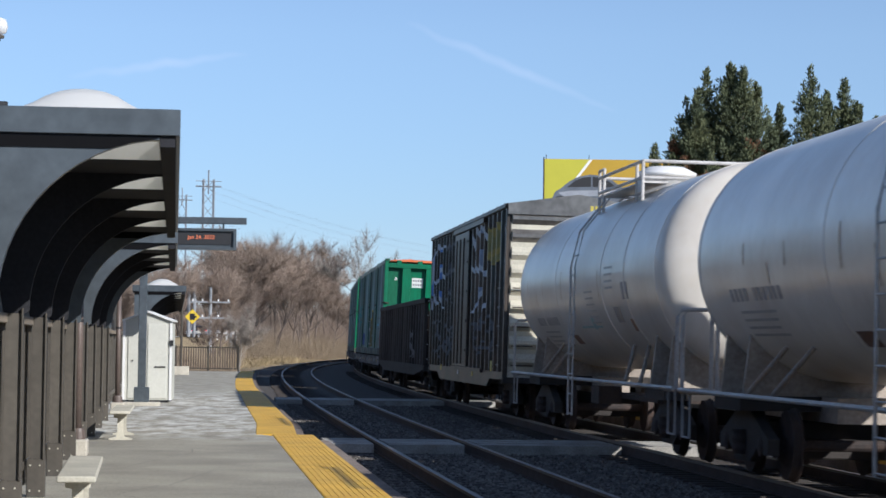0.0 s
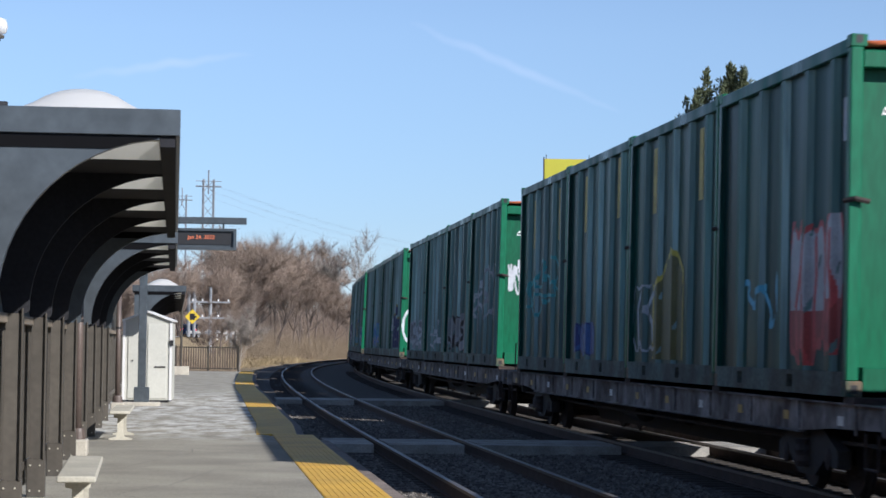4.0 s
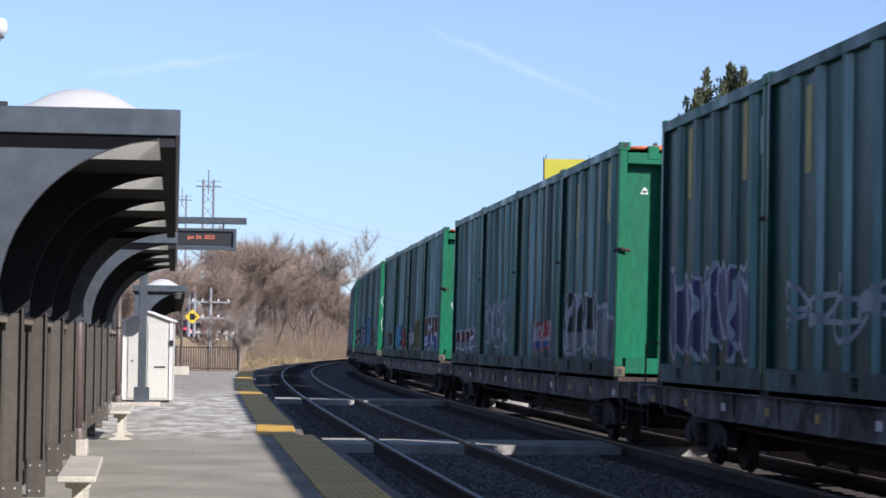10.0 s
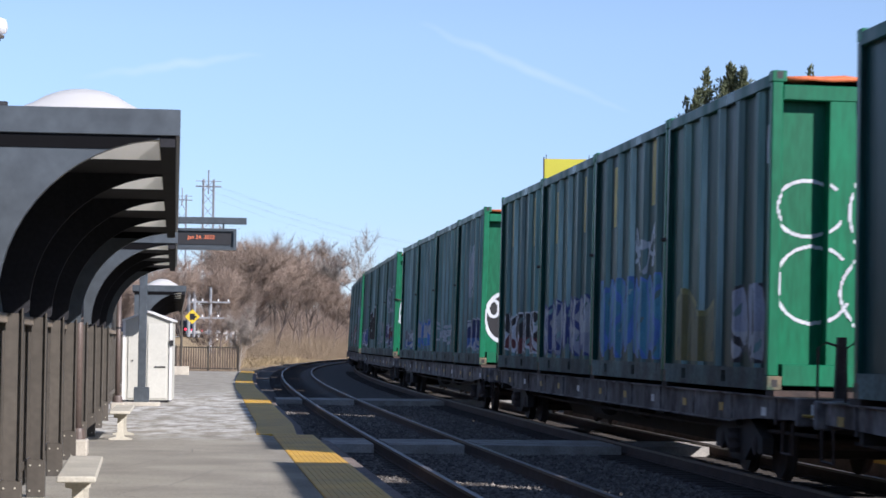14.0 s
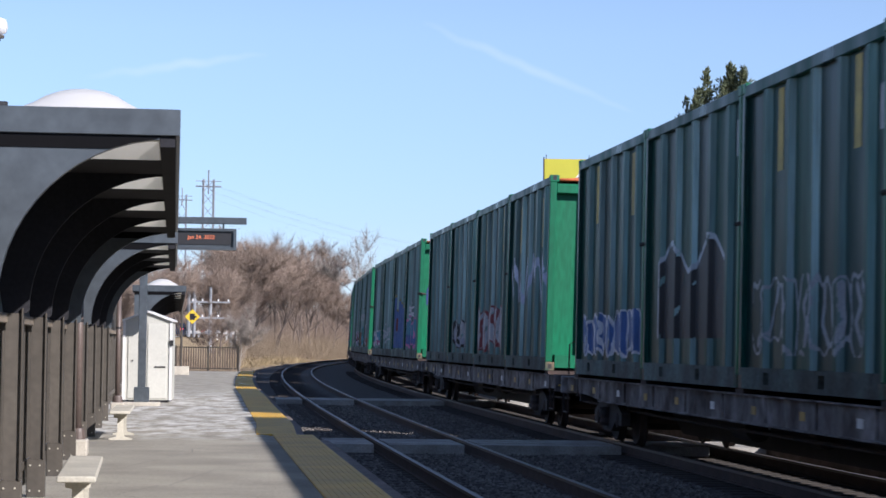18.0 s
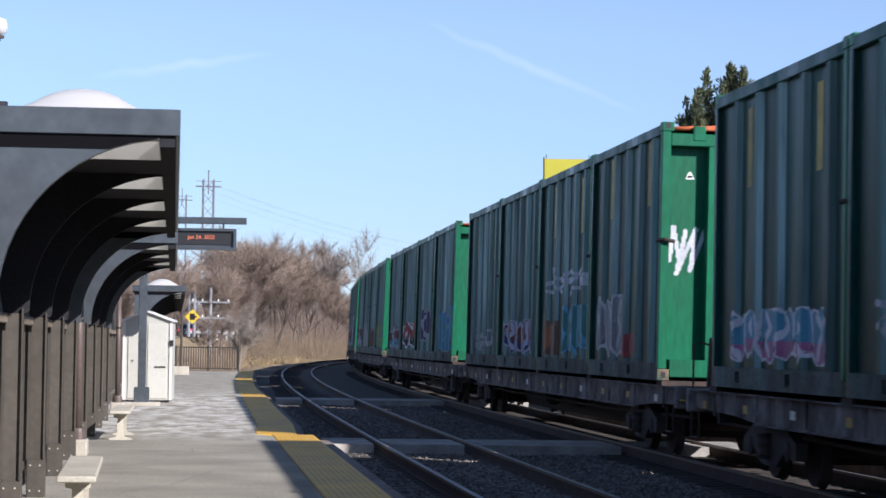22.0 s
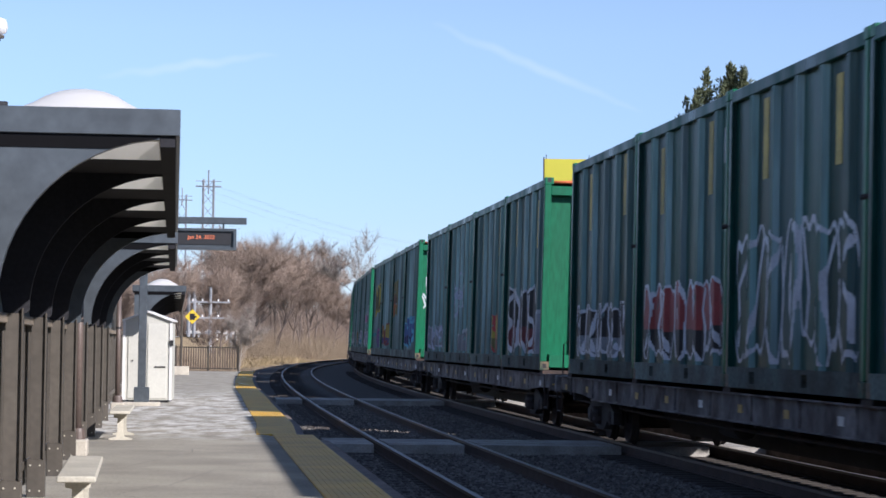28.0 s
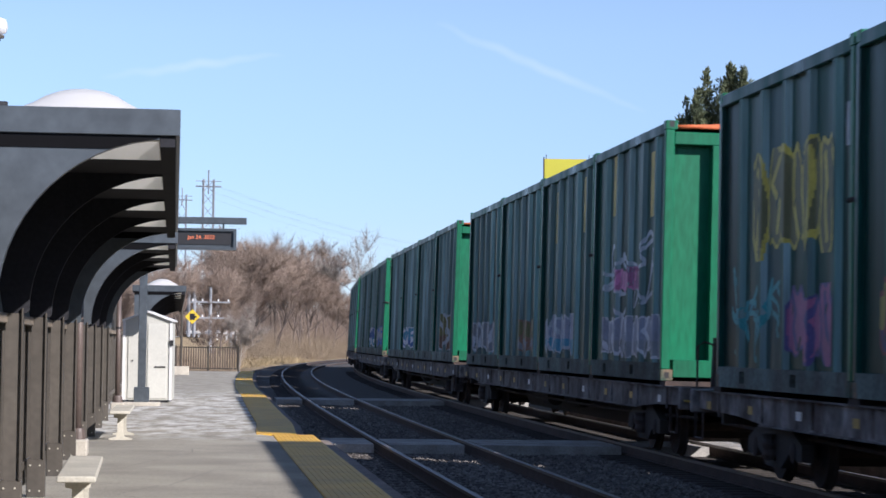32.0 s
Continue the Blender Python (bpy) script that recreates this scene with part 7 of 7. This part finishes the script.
part("door_label", B((-0.1, 0.14, -(L2 - 0.19) - 0.004, -(L2 - 0.19) - 0.0005, 2.0, 2.12), (-0.02, 0.06, -(L2 - 0.19) - 0.004, -(L2 - 0.19) - 0.0005, 1.8, 2.0)), M_WHITESIGN, first, "white T-shaped label")

DIMBLUE = (0.2, 0.25, 0.36)
NAMES[DIMBLUE] = "dull blue"
HAZE, DIM, SLATEP, DULLGOLD = (0.46, 0.52, 0.62), (0.1, 0.115, 0.14), (0.035, 0.04, 0.06), (0.3, 0.24, 0.05)
NAMES.update({HAZE: "pale blue", DIM: "dim grey", SLATEP: "slate blue", DULLGOLD: "dull yellow"})

# box wagon: spray paint on the side posts and sheets, yellow line of lettering on the end
for f0, f1, z0, z1, fill, line_c, style in ((4.6, 8.1, 2.5, 4.25, BLUE, HAZE, "thin"), (2.0, 4.4, 2.6, 4.2, SLATEP, DIM, "thin"), (-4.6, -1.4, 2.3, 4.4, DIMBLUE, HAZE, "thin"), (-7.1, -4.9, 3.3, 4.2, OLIVE, DULLGOLD, "letters"), (-8.1, -7.5, 2.9, 4.6, DIM, HAZE, "block"), (1.9, 5.0, 1.1, 2.2, DIM, DIM, "scrawl"), (-6.5, -2.0, 1.2, 2.4, SLATEP, DIM, "scrawl"), (5.4, 8.0, 1.2, 2.2, SLATEP, DIM, "outline")):
    rg2 = np.random.default_rng(int(abs(f0) * 10))
    du = 0.022
    us, vs = np.arange(f0, f1, du), np.arange(z0, z1, du)
    U, V = np.meshgrid(us - f0, vs - z0)
    m = paint_mask(rg2, f1 - f0, z1 - z0, style, U, V)

    def box_side(u):
        for q in range(22):
            c = -8.2 + 16.4 * q / 21
            if abs(c - 0.3) > 1.55 and abs(u - c) < 0.13:
                return -1.495 + max(0.0, abs(u - c) - 0.07) * 1.16
        return -1.425 if not -1.2 < u < 1.8 else -1.505
    paint_mesh("graffiti", us, vs, m, du, du, lambda u: np.stack([np.array([box_side(q) for q in u]), u], 1), (fill, line_c, fill), boxw, NAMES[line_c] + " and " + NAMES[fill] + " spray paint")
for i in range(10):
    x0 = 0.25 + 0.095 * i + (0.06 if i > 3 else 0)
    part("marking_bar", B((x0, x0 + 0.06, -8.407, -8.4005, 4.4, 4.51)), paint(YELLOW), boxw, "yellow lettering too small to read")
for y, z, dy, dz, c in ((-6.3, 1.06, 0.3, 0.22, YELLOW), (-2.6, 0.9, 0.22, 0.14, YELLOW), (0.6, 0.9, 0.2, 0.14, WHITE), (4.8, 0.95, 0.25, 0.15, YELLOW)):
    part("reflector_label", B((-1.478, -1.472, y, y + dy, z - 0.06, z - 0.06 + dz)), paint(c), boxw)

# gondola: two pale rubbed tags between the stakes
for y0, y1, z0, z1 in ((-5.25, -4.55, 1.15, 1.95), (-6.2, -5.5, 1.1, 1.95)):
    rg2 = np.random.default_rng(int(abs(y0) * 10))
    us, vs = np.arange(y0, y1, 0.02), np.arange(z0, z1, 0.02)
    U, V = np.meshgrid(us - y0, vs - z0)

    def stake_side(u):
        d = np.abs((u + 9.93) % 0.993 - 0.993 * ((u + 9.93) % 0.993 > 0.4965))
        return -1.49 - 0.006 + np.clip(d - 0.09, 0.0, 0.06) * 1.5
    paint_mesh("graffiti", us, vs, paint_mask(rg2, y1 - y0, z1 - z0, "outline", U, V), 0.02, 0.02, lambda u: np.stack([stake_side(u), u], 1), (DIM, (0.14, 0.135, 0.14), DIM), gon, "pale grey rubbed spray paint")

# tank wagons: panels of small lettering, hazard plates and rust runs that follow the shell
def tank_patch(tank, name, y0, y1, a0, a1, color, label=""):
    verts, faces = [], []
    n = 6
    for i in range(n + 1):
        a = math.radians(a0 + (a1 - a0) * i / n)
        for y in (y0, y1):
            verts.append((-1.504 * math.cos(a), y, 2.7 + 1.504 * math.sin(a)))
    for i in range(n):
        faces.append((2 * i, 2 * i + 1, 2 * i + 3, 2 * i + 2))
    ob = raw(name, verts, faces, paint(color), tank)
    if label:
        ob["label"] = label


GREYTXT, STAIN = (0.2, 0.2, 0.22), (0.45, 0.33, 0.2)
for tank, y_mark, a_mark in ((tank_a, 5.3, -27), (tank_b, 6.75, -19)):
    for j in range(10):
        yy = y_mark - 0.23 * j - (0.2 if j > 3 else 0)
        tank_patch(tank, "marking_bar", yy - 0.15, yy, a_mark - 3, a_mark + 3, (0.4, 0.38, 0.365))
    for q in (9, 13, 17, 21):
        tank_patch(tank, "marking_bar", y_mark - 1.9 + 0.1 * (q % 3), y_mark - 0.2, a_mark - q, a_mark - q + 1.4, (0.5, 0.48, 0.46))
    for a in (-30, -26, -22, -18, -14, -10):
        tank_patch(tank, "marking_bar", -1.5, -0.75 + 0.03 * (a % 4), a, a + 1.3, (0.45, 0.44, 0.43))
    for a in (-9, -5, -1, 3):
        tank_patch(tank, "marking_bar", -3.4, -2.7, a, a + 1.3, (0.5, 0.49, 0.48))
    tank_patch(tank, "hazard_plate", -4.6, -4.1, -16, -6, (0.3, 0.29, 0.29), "grey stencilled panel")
    tank_patch(tank, "hazard_plate", -3.6, -3.1, -30, -20, (0.34, 0.31, 0.29), "grey stencilled panel")
    tank_patch(tank, "hazard_plate", 1.6, 2.2, -46, -38, BROWN, "rusted plate")
    tank_patch(tank, "hazard_plate", -4.4, -4.1, -36, -28, BROWN, "rusted plate")
    for y, a0, a1 in ((1.7, -12, 6), (3.9, -8, 2), (5.8, -6, 4), (0.5, -20, -4), (-2.1, -14, 3), (4.7, -15, -6)):
        tank_patch(tank, "rust_run", y, y + 0.035, a0, a1, STAIN, "thin rust run")
    tank_patch(tank, "scrawl_patch", -1.4, 0.6, -33, -31.6, (0.34, 0.5, 0.5), "faint teal scrawl")
    tank_patch(tank, "scrawl_patch", -0.9, -0.6, -34, -26, (0.34, 0.5, 0.5), "faint teal scrawl")

# departure display: lit orange date
lamp = bpy.data.materials.new("orange_display_lamps")
lamp.use_nodes = True
lb = lamp.node_tree.nodes["Principled BSDF"]
lb.inputs["Base Color"].default_value = (0.3, 0.06, 0.01, 1)
lb.inputs["Emission Color"].default_value, lb.inputs["Emission Strength"].default_value = (1.0, 0.28, 0.12, 1), 0.6
for o in bpy.data.objects:
    if o.name == "display_window":
        fc = bpy.data.curves.new("display_text", "FONT")
        fc.body, fc.size, fc.align_x, fc.extrude = "Jan 24, 2022", 0.125, "CENTER", 0.001
        fc.materials.append(lamp)
        txt = new("display_text", fc)
        txt.parent = o
        txt.matrix_basis = pose(1.3, -0.104, 3.83, 90, 0, 0)
        break


# ---------------------------------------------------------------- movement
PASS_T = [0.0, 3.0, 6.0, 7.0, 8.0, 9.0, 10.0, 11.0, 12.0, 13.0, 14.0, 17.0, 18.0, 19.0, 20.0, 21.0, 22.0, 23.0, 24.0, 25.0, 28.0, 29.0, 30.0, 31.0, 32.0]
PASS_D = [-62.5, -12.6, 36.67, 52.96, 69.43, 85.8, 102.65, 119.2, 135.65, 152.1, 168.55, 218.85, 235.25, 251.95, 268.6, 285.45, 302.1, 318.65, 335.35, 352.25, 402.55, 419.62, 436.45, 453.35, 470.35]


def train_pose(w, half, local, t):
    """The pose of a wagon whose middle is w metres behind the first container's near end."""
    s = w - 2.474 - float(np.interp(t, PASS_T, PASS_D))
    a, b = Vector(line(s - half, HALF_W)), Vector(line(s + half, HALF_W))
    c = (a + b) / 2
    turn = math.degrees(math.atan2(-(b.x - a.x), b.y - a.y))
    return pose(c.x, c.y, 0, 0, 0, turn) @ pose(0, 0, 0, 0, math.degrees((bank(s - half) + bank(s + half)) / 2), 0) @ pose(*local)


def motions():
    times = [0.5 * i for i in range(65)]
    for ob, w, half, local in TRAIN:
        walk(ob, [(t, train_pose(w, half, local, t)) for t in times])
    # wheels roll while they are near; a row each thirtieth of a second keeps each step under a quarter turn
    for ob, w, half, local in TRAIN:
        wheels = [o for o in ob.children_recursive if o.name.startswith("wheelset")]
        if not wheels:
            continue
        s0 = w - 2.474
        near = [t / 30 for t in range(961) if -45 < s0 - float(np.interp(t / 30, PASS_T, PASS_D)) < 95]
        if not near:
            continue
        for o in wheels:
            x, y, z = o.matrix_basis.translation
            rows = [(t, pose(x, y, z, -math.degrees(float(np.interp(t, PASS_T, PASS_D)) / 0.445) % 360.0)) for t in [near[0]] + near[1:]]
            if near[0] > 0:
                rows.insert(0, (0.0, rows[0][1]))
            if near[-1] < 31.99:
                rows.append((32.0, rows[-1][1]))
            walk(o, rows)
    for ob, t0 in CARS:
        walk(ob, [(t, car_pose(t, t0)) for t in range(0, 33)])
    for ob, dx in ((trail_a, 38.0), (trail_b, 44.0)):
        x, y, z = ob.location
        walk(ob, [(0, pose(x, y, z)), (16, pose(x + dx * 0.5, y, z)), (32, pose(x + dx, y, z))])


motions()
